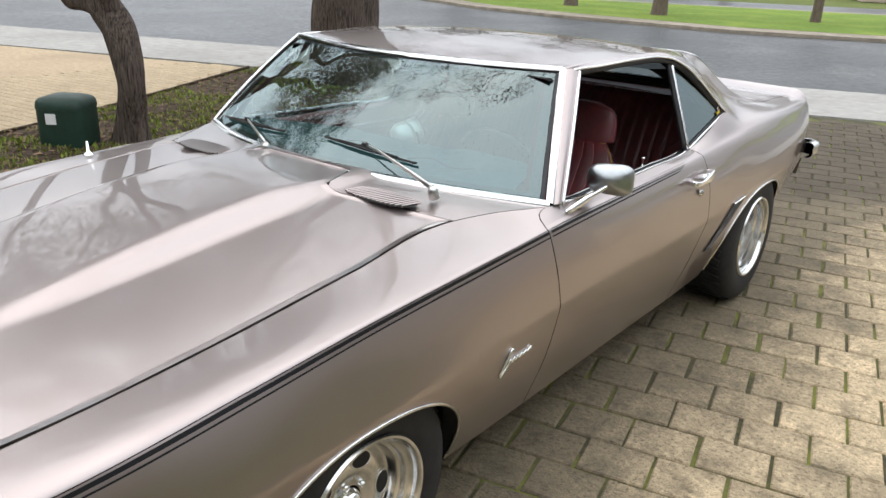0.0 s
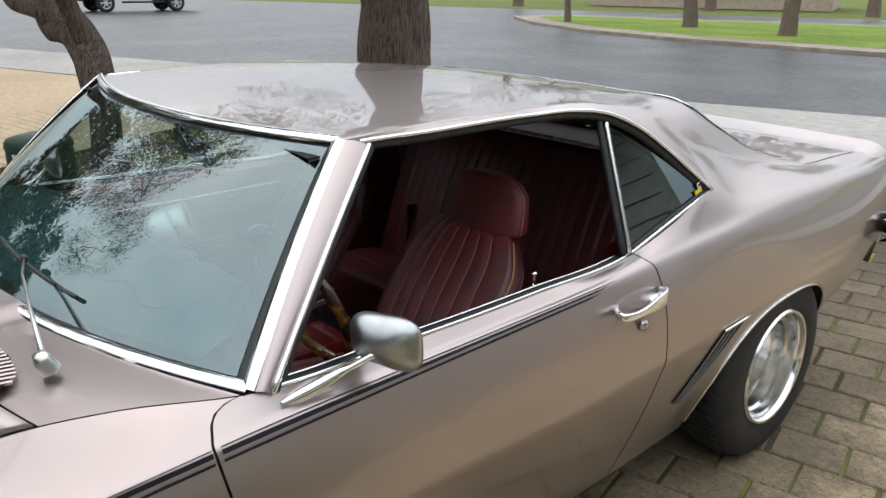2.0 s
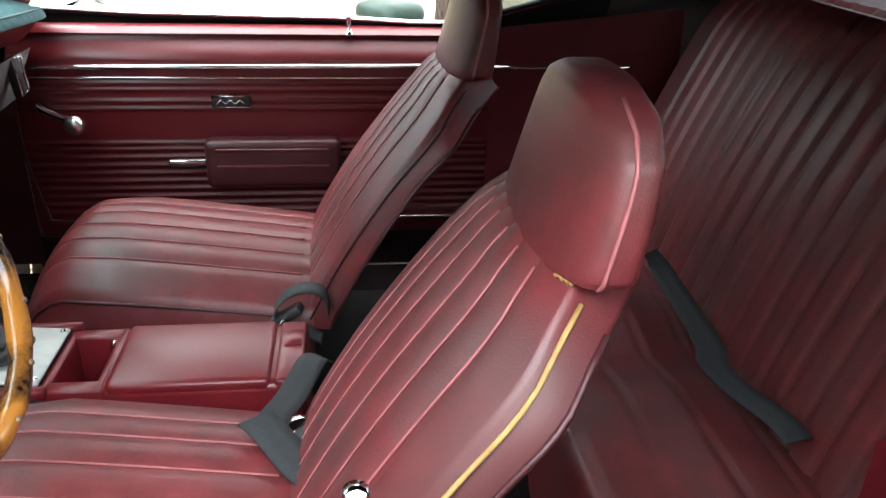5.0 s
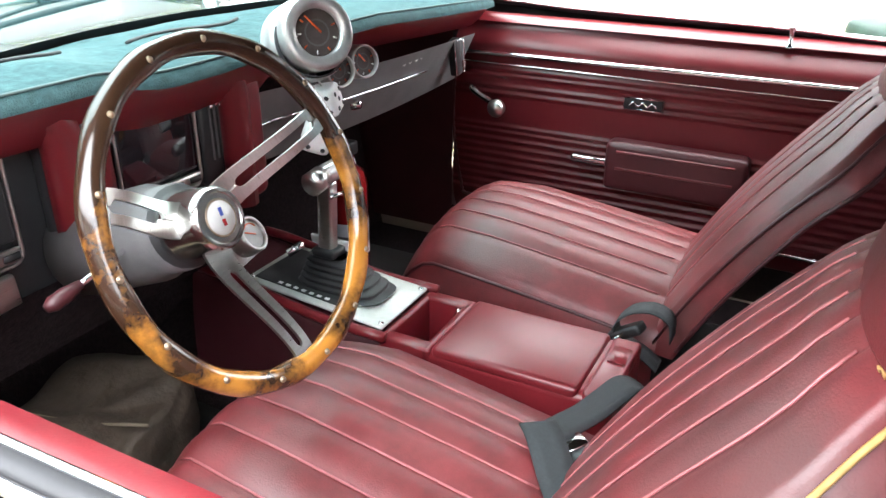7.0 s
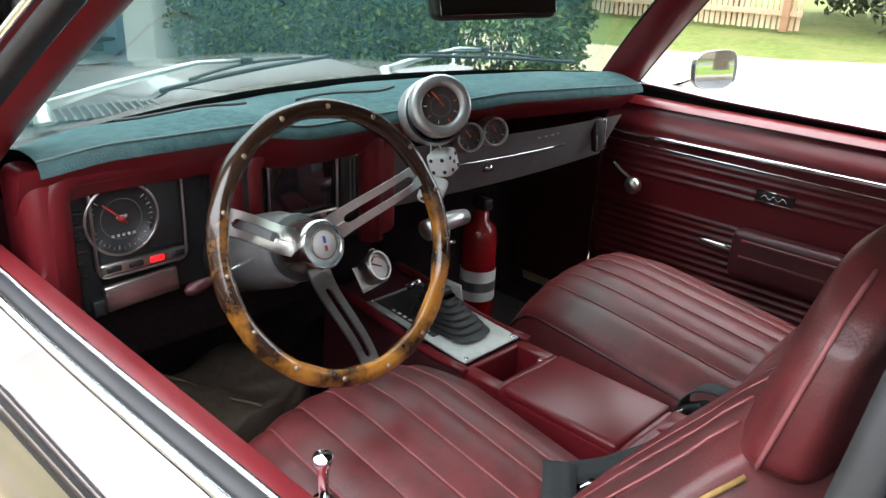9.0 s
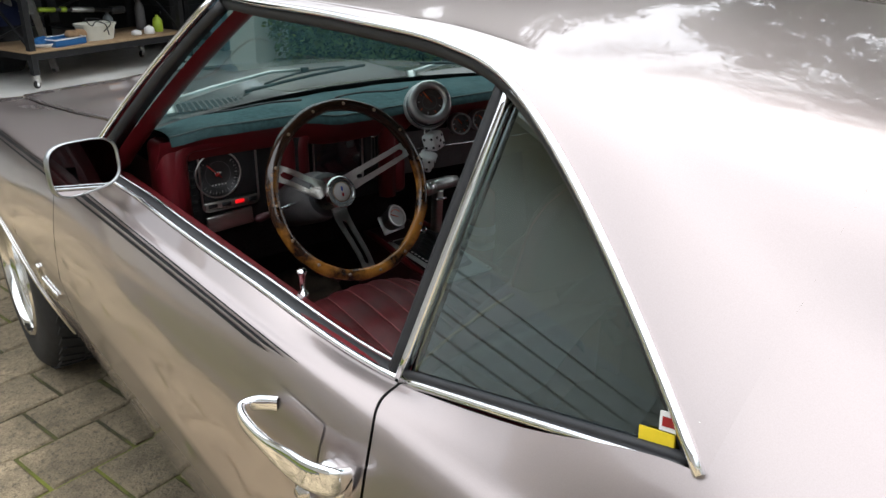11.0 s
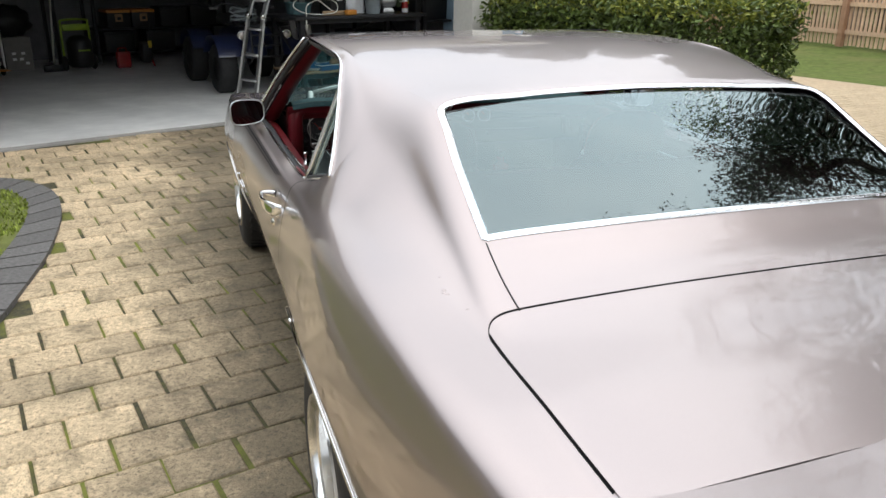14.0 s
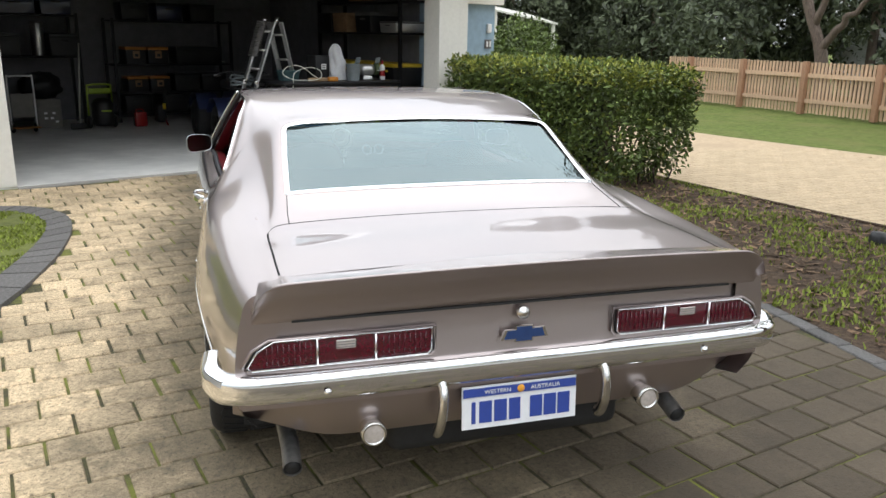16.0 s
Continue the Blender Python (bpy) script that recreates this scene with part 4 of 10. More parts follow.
for s, g in ((1, qglass), (-1, mirror(qglass))):
    o = part("quarter_window", g, GLASS_DARK, car, "tinted quarter window glass")
    fl = (lambda q: q) if s > 0 else mirror
    post = [qw(0, i / 12) + Vector((0.004, -0.006, 0)) for i in range(13)]
    part("window_post", fl(tube(post, 0.011, 8, flat=0.6)), CHROME, o, "chrome front post of the quarter window")
    part("post_seal", fl(tube([p + Vector((-0.004, -0.018, 0)) for p in post], 0.010, 6)), SEAL, o)
    sillp = [qw(i / 16, 0.0) + Vector((0.008, 0, 0.0)) for i in range(17)]
    part("window_sill_trim", fl(tube(sillp, 0.006, 6)), CHROME, o)
    part("window_sill_seal", fl(tube([p + Vector((-0.006, 0, 0.007)) for p in sillp], 0.006, 6)), SEAL, o)
part("window_sticker", moved(rbox(0.002, 0.034, 0.020, 0.0), pose(0.806, 2.318, 0.990, 0, -13, 0) @ pose(0, 0, 0, 12, 0, 0)), YELLOW, car, "small yellow sticker on the quarter window", smooth=False)
part("window_sticker", moved(rbox(0.002, 0.036, 0.016, 0.0), pose(0.800, 2.333, 1.012, 0, -13, 0) @ pose(0, 0, 0, 12, 0, 0)), WHITE, car, "small red and white sticker on the quarter window", smooth=False)
part("window_sticker", moved(rbox(0.0024, 0.030, 0.008, 0.0), pose(0.8005, 2.333, 1.012, 0, -13, 0) @ pose(0, 0, 0, 12, 0, 0)), RED_PAINT, car, smooth=False)

# open side windows: felt strip and bright sill trim along the door
door_sill = [TOP(0.875 + (1.975 - 0.875) * i / 30) for i in range(31)]
both("door_sill_trim", tube([p + Vector((-0.004, 0, 0.003)) for p in door_sill], 0.0045, 6), CHROME, car, "bright trim along the door sill")
both("door_sill_felt", grid(lambda u, v: door_sill[round(u * 30)] + Vector((-0.008 - 0.022 * v, 0, 0.002 - 0.010 * math.sin(math.pi * v))), 30, 5, flip=True), SEAL, car, "black felt window channel")
both("door_sill_inner_trim", tube([p + Vector((-0.028, 0, 0.004)) for p in door_sill], 0.003, 6), CHROME, car)

# rear window


def rw(u, v):
    """u across from the centre (0) to the edge (1), v from top to bottom."""
    y0, y1 = 2.498 + 0.055 * u * u, 2.987 - 0.012 * u * u
    return side(y0 + v * (y1 - y0), -4 + 2 * u)


def rear_pane(u, v):
    """The pane as one smooth curve through the middle and the edges of its opening."""
    k = 0.965
    nodes = (0.03, 0.5, 0.97)
    t = 0.03 + v * 0.94
    p = Vector((0, 0, 0))
    for i, a in enumerate(nodes):
        w = 1.0
        for j, b in enumerate(nodes):
            if j != i:
                w *= (t - b) / (a - b)
        c, e = rw(0.0, a), rw(k, a)
        p += w * Vector((u * e.x, c.y + (e.y - c.y) * u * u, c.z + (e.z - c.z) * u * u))
    return p - Vector((0, 0, 0.007))


rglass_h = grid(rear_pane, 30, 24, flip=True)
rear_screen = part("rear_window", join(rglass_h, mirror(rglass_h)), GLASS_REAR, car, "tinted rear window reflecting the sky")
half_loop = [rw(i / 24 * 0.93, 0.012) for i in range(25)] + [rw(0.962, 0.022), rw(0.982, 0.045), rw(0.99, 0.08)] + [rw(0.992, 0.1 + 0.86 * i / 18) for i in range(19)] + [rw(0.992, 0.99)] + [rw(0.985 - 0.985 * i / 24, 0.992) for i in range(25)]
rwn = lambda p: Vector((0.15 * p.x, 0.42, 0.9)).normalized()
hl = [p + Vector((0, 0, 0.001)) for p in half_loop]
ribbon(hl, 0.019, 0.005, rwn, CHROME, "rear_window_trim", rear_screen, "bright trim round the rear window")
ribbon([Vector((-p.x, p.y, p.z)) for p in reversed(hl)], 0.019, 0.005, rwn, CHROME, "rear_window_trim", rear_screen, "bright trim round the rear window")

# seams of the deck panel
seam = [side(2.985 + 0.21 * i / 8, -2) + Vector((0.0, 0, 0.0004)) for i in range(9)]
both("body_seam", tube(seam, 0.0016, 5), GAP, car)

# rear spoiler: wedge across the boot lid with drooped ends
def spoiler_fn(u, v):
    x = (2 * u - 1) * 0.800
    e = max(0.0, (abs(x) - 0.700) / 0.100)
    ztop = 0.946 - 0.010 * (x / 0.7) ** 2 - 0.082 * (1 - math.sqrt(max(0.0, 1 - e * e)))
    zb = 0.824 - 0.014 * (x / 0.8) ** 2
    yf = 3.665 + 0.04 * min(1.0, e)
    zf = side(yf, -4 + 3 * min(1.0, abs(x) / 0.716)).z - 0.0015 if abs(x) < 0.716 else side(3.67, -1).z - 0.004 - (abs(x) - 0.716) * 0.12
    zf = min(zf, ztop - 0.004)
    rise = [(yf + (3.830 - yf) * q, zf + (ztop - 0.002 - zf) * q ** 1.35) for q in (0.0, 0.12, 0.25, 0.4, 0.55, 0.7, 0.85, 0.95, 1.0)]
    prof = rise + [(3.836, ztop)] + [(y_ - 0.010 * e * e, zb + (ztop - zb) * h_) for y_, h_ in ((3.838, 0.96), (3.829, 0.84), (3.815, 0.62), (3.805, 0.40), (3.799, 0.18), (3.797, 0.0), (3.77, -0.05))]
    k = v * (len(prof) - 1)
    i = min(int(k), len(prof) - 2)
    t = k - i
    return Vector((x, prof[i][0] + t * (prof[i + 1][0] - prof[i][0]), prof[i][1] + t * (prof[i + 1][1] - prof[i][1])))


spo_v, spo_f = grid(spoiler_fn, 120, 52)
end_l = [i for i in range(53)]
end_r = [120 * 53 + i for i in range(53)]
spo_f += [tuple(end_l), tuple(reversed(end_r))]
spoiler = part("rear_spoiler", (spo_v, spo_f), PAINT, car, "body-coloured ducktail spoiler across the boot lid", sharp=32)
part("spoiler_gap", moved(box(0, 0, 0, 1.39, 0.012, 0.006), pose(0, 3.793, 0.813)), GAP, spoiler, smooth=False)

# tail panel
def tail_fn(u, v):
    x = (2 * u - 1) * 0.845
    z = 0.56 + v * 0.258
    return Vector((x * (1 - 0.03 * abs(v - 0.3)), 3.788 - 0.02 * abs(x) ** 4 + 0.012 * math.cos(v * 3.1), z - 0.018 * (x / 0.8) ** 2 * v))


tail = part("tail_panel", grid(tail_fn, 50, 12), PAINT, car)
TAILY = lambda x: 3.788 - 0.02 * abs(x) ** 4 + 0.006


def lamp(s):
    """Three-part tail lamp in a bright frame, its outer end raked."""
    z0, z1 = 0.677, 0.762
    corners = [(0.300, z1), (0.745, z1 - 0.004), (0.79, z1 - 0.030), (0.818, z0 + 0.012), (0.806, z0), (0.312, z0 + 0.004), (0.300, z0 + 0.016)]
    path = [Vector((s * x, TAILY(x) + 0.008, z)) for x, z in corners]
    o = part("tail_lamp", tube(path, 0.0030, 6, closed=True), CHROME, car, "three-part red tail lamp in a bright frame")
    mid_p = Vector((s * 0.56, TAILY(0.5) + 0.004, (z0 + z1) / 2))
    part("frame_gap", tube([p + (p - mid_p).normalized() * 0.006 - Vector((0, 0.005, 0)) for p in path], 0.0042, 6, closed=True), GAP, o)
    part("frame_lip", tube([p + (p - mid_p).normalized() * 0.014 - Vector((0, 0.006, 0)) for p in path], 0.0055, 8, closed=True), PAINT, o)
    c = Vector((s * 0.56, TAILY(0.5) + 0.004, 0.718))
    v = [c] + [p - Vector((0, 0.006, 0)) for p in path]
    f = [(0, 1 + i, 1 + (i + 1) % 7) if s > 0 else (0, 1 + (i + 1) % 7, 1 + i) for i in range(7)]
    part("lens", (v, f), LENS_RED, o, smooth=False)
    for x in (0.464, 0.628):
        part("divider", tube([(s * x, TAILY(x) + 0.010, z0 + 0.003), (s * x, TAILY(x) + 0.010, z1 - 0.003)], 0.0034, 6), CHROME, o)
    part("reversing_lens", moved(rbox(0.055, 0.004, 0.026, 0.002), pose(s * 0.548, TAILY(0.5) + 0.008, 0.736)), LENS_CLEAR, o, "clear reversing lamp lens")
    for k in range(3):
        part("lens_rib", moved(rbox(0.056, 0.004, 0.002, 0.0), pose(s * 0.548, TAILY(0.5) + 0.0095, 0.728 + 0.008 * k)), GREY_PLASTIC, o, smooth=False)
    for k in range(9):
        part("lens_rib", tube([(s * (0.317 + 0.0155 * k), TAILY(0.4) + 0.0065, z0 + 0.012), (s * (0.317 + 0.0155 * k), TAILY(0.4) + 0.0065, z1 - 0.012)], 0.0013, 5), LENS_RED, o)
        part("lens_rib", tube([(s * (0.645 + 0.015 * k), TAILY(0.7) + 0.0065, z0 + 0.010), (s * (0.645 + 0.015 * k), TAILY(0.7) + 0.0065, z1 - 0.014)], 0.0013, 5), LENS_RED, o)


lamp(1), lamp(-1)
part("boot_lock", lathe([(0.0, 0.014), (0.010, 0.014), (0.012, 0.010), (0.019, 0.008), (0.021, 0.0), (0.021, -0.006)], 24, pose(0.018, 3.80, 0.781, -90, 0, 0)), CHROME_WORN, car, "round chrome boot lock")
# cross-shaped emblem as a plain outline
em = [(-0.062, -0.014), (-0.024, -0.014), (-0.024, -0.022), (0.024, -0.022), (0.024, -0.012), (0.066, -0.012), (0.056, 0.014), (0.024, 0.014), (0.024, 0.022), (-0.024, 0.022), (-0.024, 0.012), (-0.052, 0.012)]


def plaque(outline, thick, m, k=1.0):
    n = len(outline)
    v = [Vector((x * k, 0, z * k)) for x, z in outline] + [Vector((x * k, thick, z * k)) for x, z in outline]
    f = [tuple(range(n)), tuple(reversed(range(n, 2 * n)))] + [(i, i + n, (i + 1) % n + n, (i + 1) % n) for i in range(n)]
    return moved((v, f), m)


badge = part("tail_badge", plaque([(-x, z) for x, z in em], 0.008, pose(0.016, 3.802, 0.718), 1.18), CHROME_WORN, car, "plain cross-shaped metal emblem with blue face", smooth=False)
part("badge_face", plaque([(-x, z) for x, z in em], 0.004, pose(0.016, 3.8075, 0.718), 1.02), BLUE, badge, smooth=False)

# rear bumper: chrome, wrapping round to the flanks
def bumper(y_face, zc, half, wrap, sgn, h=0.088):
    path = [(half - 0.004, y_face - sgn * wrap, zc + 0.012), (half, y_face - sgn * wrap * 0.55, zc + 0.010), (half - 0.015, y_face - sgn * 0.065, zc + 0.006), (half - 0.06, y_face - sgn * 0.02, zc + 0.003), (half - 0.2, y_face - sgn * 0.004, zc), (0.3, y_face, zc)]
    full = smooth_path([*path, *[(-x, y, z) for x, y, z in reversed(path)]], 5)
    k = len(full)
    prof = [(-0.030, 0.5), (-0.012, 0.52), (0.006, 0.47), (0.016, 0.30), (0.012, 0.05), (0.016, -0.15), (0.008, -0.38), (-0.012, -0.50), (-0.030, -0.48)]

    def fn(u, v):
        i = round(u * (k - 1))
        p = full[i]
        t = (full[min(i + 1, k - 1)] - full[max(i - 1, 0)]).normalized()
        out = t.cross(Vector((0, 0, 1))).normalized()
        if out.y * sgn < -0.2 or (abs(out.y) < 0.2 and out.x * p.x < 0):
            out = -out
        d, z = prof[round(v * (len(prof) - 1))]
        return p + out * d + Vector((0, 0, z * h))
    return grid(fn, k - 1, len(prof) - 1, flip=sgn < 0)


rb = part("rear_bumper", bumper(3.815, 0.619, 0.925, 0.21, 1), CHROME, car, "chrome rear bumper")
for s in (1, -1):
    part("bumper_bolt", lathe([(0.0, 0.008), (0.006, 0.007), (0.010, 0.003), (0.011, 0.0)], 14, pose(s * 0.606, 3.832, 0.610, -90, 0, 0)), CHROME, rb)
    guard = tube(smooth_path([(s * (0.272 if s > 0 else 0.252), 3.815, 0.590), (s * (0.272 if s > 0 else 0.252), 3.838, 0.560), (s * (0.275 if s > 0 else 0.254), 3.838, 0.495), (s * (0.278 if s > 0 else 0.257), 3.815, 0.440), (s * (0.278 if s > 0 else 0.257), 3.79, 0.42)], 4), 0.019, 8, flat=0.8)
    part("bumper_guard", guard, CHROME_WORN, rb, "worn chrome bumper guard")
    fog = part("reversing_lamp", lathe([(0.0, 0.022), (0.020, 0.021), (0.030, 0.018)], 24, pose(0.472 if s > 0 else -0.43, 3.79, 0.450, -90, 0, 0)), LENS_CLEAR, car, "round clear lamp in the rear valance")
    part("lamp_rim", lathe([(0.029, 0.016), (0.031, 0.024), (0.037, 0.022), (0.038, 0.0), (0.03, -0.05), (0.012, -0.09)], 24, pose(0.472 if s > 0 else -0.43, 3.79, 0.450, -90, 0, 0)), CHROME_WORN, fog)
    ex_x = 0.70 if s > 0 else -0.585
    pipe = tube([(ex_x, 3.40, 0.37), (ex_x, 3.66, 0.365), (ex_x + 0.004, 3.76, 0.345)], 0.028, 14, cap=False)
    ex = part("exhaust_tip", pipe, PIPE, car, "dull steel exhaust tip")
    part("exhaust_bore", tube([(ex_x, 3.45, 0.37), (ex_x, 3.66, 0.364), (ex_x + 0.004, 3.754, 0.346)], 0.024, 14), GAP, ex)


def valance_fn(u, v):
    x = (2 * u - 1) * 0.86
    z = 0.585 - v * 0.165
    tuck = 0.05 * v * v + 0.10 * abs(x / 0.86) ** 6
    lift = 0.06 * smoothstep(0.55, 0.86, abs(x)) * v
    return Vector((x, 3.785 - tuck, z + lift))


part("rear_valance", grid(valance_fn, 40, 10, flip=True), PAINT, car)

# number plate with plain bars in place of its characters
plate = part("number_plate", moved(rbox(0.372, 0.004, 0.134, 0.0), pose(0.022, 3.815, 0.497, 4, 0, 0)), PLATE_WHITE, car, "white number plate with blue border band", smooth=False)
part("plate_band", moved(box(0, 0, 0, 0.366, 0.003, 0.026), pose(0.022, 3.8175, 0.546, 4, 0, 0)), PLATE_BLUE, plate, smooth=False)
for k, (x, w) in enumerate([(0.150, 0.012), (0.112, 0.040), (0.064, 0.040), (0.018, 0.036), (-0.052, 0.040), (-0.098, 0.040), (-0.144, 0.040)]):
    part("plate_bar", moved(box(0, 0, 0, w, 0.003, 0.068), pose(0.022 + x, 3.8195, 0.482, 4, 0, 0)), PLATE_BLUE, plate, smooth=False)
part("plate_mark", lathe([(0.0, 0.002), (0.011, 0.002), (0.012, 0.0)], 16, pose(0.022, 3.8195, 0.546, -86, 0, 0)), GOLD, plate)


def words(text, size, m, material, parent, extrude=0.0006):
    c = bpy.data.curves.new("words", "FONT")
    c.body, c.size, c.align_x, c.extrude = text, size, "CENTER", extrude
    t = new("tmp_words", c)
    dg = bpy.context.evaluated_depsgraph_get()
    me = bpy.data.meshes.new_from_object(t.evaluated_get(dg))
    bpy.data.objects.remove(t)
    me.transform(m)
    return part("lettering", me, material, parent, smooth=False)


words("WESTERN", 0.019, pose(0.022 + 0.075, 3.8200, 0.540, 94, 0, 180), WHITE, plate)
words("AUSTRALIA", 0.019, pose(0.022 - 0.080, 3.8200, 0.540, 94, 0, 180), WHITE, plate)

# door handles, locks, mirrors
MIRROR_SHELL = mat("dull_mirror_chrome", (0.46, 0.48, 0.49), 0.34, 1.0, var=0.14, scale=30, rough_var=0.08, stain=0.3, stain_col=(0.36, 0.37, 0.37), stain_scale=14)
MIRROR = mat("mirror_glass", (0.55, 0.56, 0.57), 0.02, 1.0, var=0.03, scale=10)
def handle(s):
    y0 = 1.798
    fl = (lambda q: q) if s > 0 else mirror
    pts = smooth_path([(0.902, 1.820, 0.801), (0.922, 1.800, 0.800), (0.942, 1.797, 0.798), (0.950, 1.815, 0.796), (0.952, 1.850, 0.795), (0.952, 1.895, 0.797), (0.950, 1.935, 0.801), (0.945, 1.970, 0.803), (0.930, 1.996, 0.802), (0.908, 2.002, 0.800)], 4)
    n_ = len(pts) - 1
    tall = lambda q: 0.0105 + 0.0105 * smoothstep(0.45, 0.72, q) - 0.005 * smoothstep(0.85, 1.0, q)

    def bar(u, v):
        k = u * n_
        i = min(int(k), n_ - 1)
        p, d = pts[i].lerp(pts[i + 1], k - i), (pts[i + 1] - pts[i]).normalized()
        across = d.cross(Vector((0, 0, 1))).normalized()
        a_ = 2 * math.pi * v
        ca, sa = math.cos(a_), math.sin(a_)
        return p + Vector((0, 0, 1)) * (tall(u) * math.copysign(abs(sa) ** 0.6, sa)) + across * (0.0062 * math.copysign(abs(ca) ** 0.8, ca))
    o = part("door_handle", fl(grid(lambda u, v: bar(v, u), 20, 44, closed_u=True)), CHROME, car, "chrome door handle")
    part("handle_base", fl(rbox(0.030, 0.060, 0.030, 0.010, 3, pose(0.912, 1.975, 0.787, 0, 0, 0), taper=0.8)), CHROME, o)
    part("handle_button", fl(lathe([(0.0, 0.020), (0.009, 0.019), (0.011, 0.014), (0.011, -0.014)], 16, pose(0.932, 1.932, 0.778, 75, 0, 20))), CHROME_WORN, o)
    part("handle_recess", fl(grid(lambda u, v: side(y0 + 0.02 + u * 0.11, 2.25 + v * 0.55) + Vector((0.0012, 0, 0)), 6, 4)), PAINT, o)
    lk = part("door_lock", fl(lathe([(0.0, 0.010), (0.007, 0.010), (0.009, 0.006), (0.013, 0.005), (0.015, 0.0)], 18, pose(0.924, 1.918, 0.736, 0, 90, 0))), CHROME_WORN, car, "round chrome door lock")


handle(1), handle(-1)


def side_mirror(s):
    fl = (lambda q: q) if s > 0 else mirror
    foot = [(0.872, 0.905, 0.872), (0.876, 0.945, 0.879), (0.881, 0.990, 0.889), (0.890, 1.018, 0.902), (0.906, 1.042, 0.916), (0.924, 1.068, 0.934)]
    pts = smooth_path(foot, 4)
    k = len(pts)
    o = part("side_mirror", fl(tube(pts, [0.008 + 0.006 * math.sin(math.pi * min(1, 1.6 * i / k)) if i < 0.62 * k else 0.0065 for i in range(k)], 10, flat=0.75)), CHROME, car, "chrome side mirror on a slim stalk")
    # head: shallow rounded shield, turned in towards the driver
    m = pose(0.917, 1.098, 0.949, 4, 0, 19)

    def outline(a, k):
        ex = 3.6
        ca, sa = math.cos(a), math.sin(a)
        r = k * (abs(ca) ** ex + abs(sa) ** ex) ** (-1 / ex)
        # a little wider at the outer end, the lower edge fuller
        return 0.072 * r * ca, 0.049 * r * sa * (1 + 0.08 * ca)

    def fn(u, v):
        prof = [(0.955, 0.003), (0.99, 0.009), (1.02, 0.008), (1.03, 0.002), (1.015, -0.005), (0.96, -0.011), (0.86, -0.017), (0.70, -0.024), (0.5, -0.031), (0.28, -0.036), (0.1, -0.0385), (0.0, -0.039)]
        q, d = prof[round(v * 11)]
        x, z = outline(2 * math.pi * u, q)
        return Vector((x, d, z))
    part("mirror_shell", fl(moved(grid(fn, 48, 11, closed_u=True), m)), MIRROR_SHELL, o, "dulled chrome mirror housing")

    def glassf(u, v):
        x, z = outline(2 * math.pi * u, 0.96 * v)
        return Vector((x, 0.004, z))
    part("mirror_glass", fl(moved(grid(glassf, 48, 2, closed_u=True), m)), MIRROR, o, "mirror glass")


side_mirror(1), side_mirror(-1)

# script badge and rear quarter gills, as plain shapes
def squiggle(s):
    fl = (lambda q: q) if s > 0 else mirror
    swash = [(0.044, 0.074), (0.036, 0.082), (0.024, 0.066), (0.010, 0.036), (0.0, 0.006), (0.006, 0.0), (0.018, 0.012), (0.032, 0.028)]
    tail = [(0.032, 0.028)]
    for k in range(5):
        tail += [(0.040 + 0.021 * k, 0.046 - 0.001 * k), (0.050 + 0.021 * k, 0.028 + 0.001 * k)]
    tail += [(0.150, 0.046), (0.156, 0.034)]
    pts = smooth_path([Vector((0.0, 0.520 + a, 0.478 + b)) for a, b in swash + tail[1:]], 3)
    for p in pts:
        lo, hi = 3.0, 6.0
        for _ in range(20):
            m = (lo + hi) / 2
            lo, hi = (m, hi) if side(p.y, m).z > p.z else (lo, m)
        p.x = side(p.y, lo).x + 0.003
    part("fender_badge", fl(tube(pts, [0.0052 if i < 22 else 0.0042 for i in range(len(pts))], 6)), CHROME, car, "small chrome script emblem drawn as a plain squiggle")


squiggle(1), squiggle(-1)


def gills(s):
    fl = (lambda q: q) if s > 0 else mirror
    def at(y, z, out):
        lo, hi = 2.5, 6.0
        for _ in range(20):
            m = (lo + hi) / 2
            lo, hi = (m, hi) if side(y, m).z > z else (lo, m)
        return side(y, lo) + Vector((out, 0, 0))
    def quad(t0, t1, out):
        # a slanted slot: t across its width
        a = lambda t: (2.312 + 0.128 * t, 0.606 + 0.014 * t)
        b = lambda t: (2.150 + 0.040 * t, 0.405 - 0.012 * t)
        return lambda u, v: at(*[p + (q - p) * u for p, q in zip(a(t0 + v * (t1 - t0)), b(t0 + v * (t1 - t0)))], out)
    bed = part("quarter_gill", fl(grid(quad(0, 1, 0.004), 20, 8)), GAP, car, "dark slanted gill ahead of the rear wheel")
    for k in range(4):
        t = 0.06 + 0.27 * k
        part("gill_blade", fl(tube([quad(t, t, 0.006)(i / 10, 0) for i in range(11)], [0.0022 - 0.0008 * i / 10 for i in range(11)], 5)), GILL_RIB, bed)
    part("gill_cap", fl(tube([quad(0, 1, 0.006)(0, i / 6) for i in range(7)], 0.0045, 6)), CHROME, bed, "bright cap of the gill")


gills(1), gills(-1)

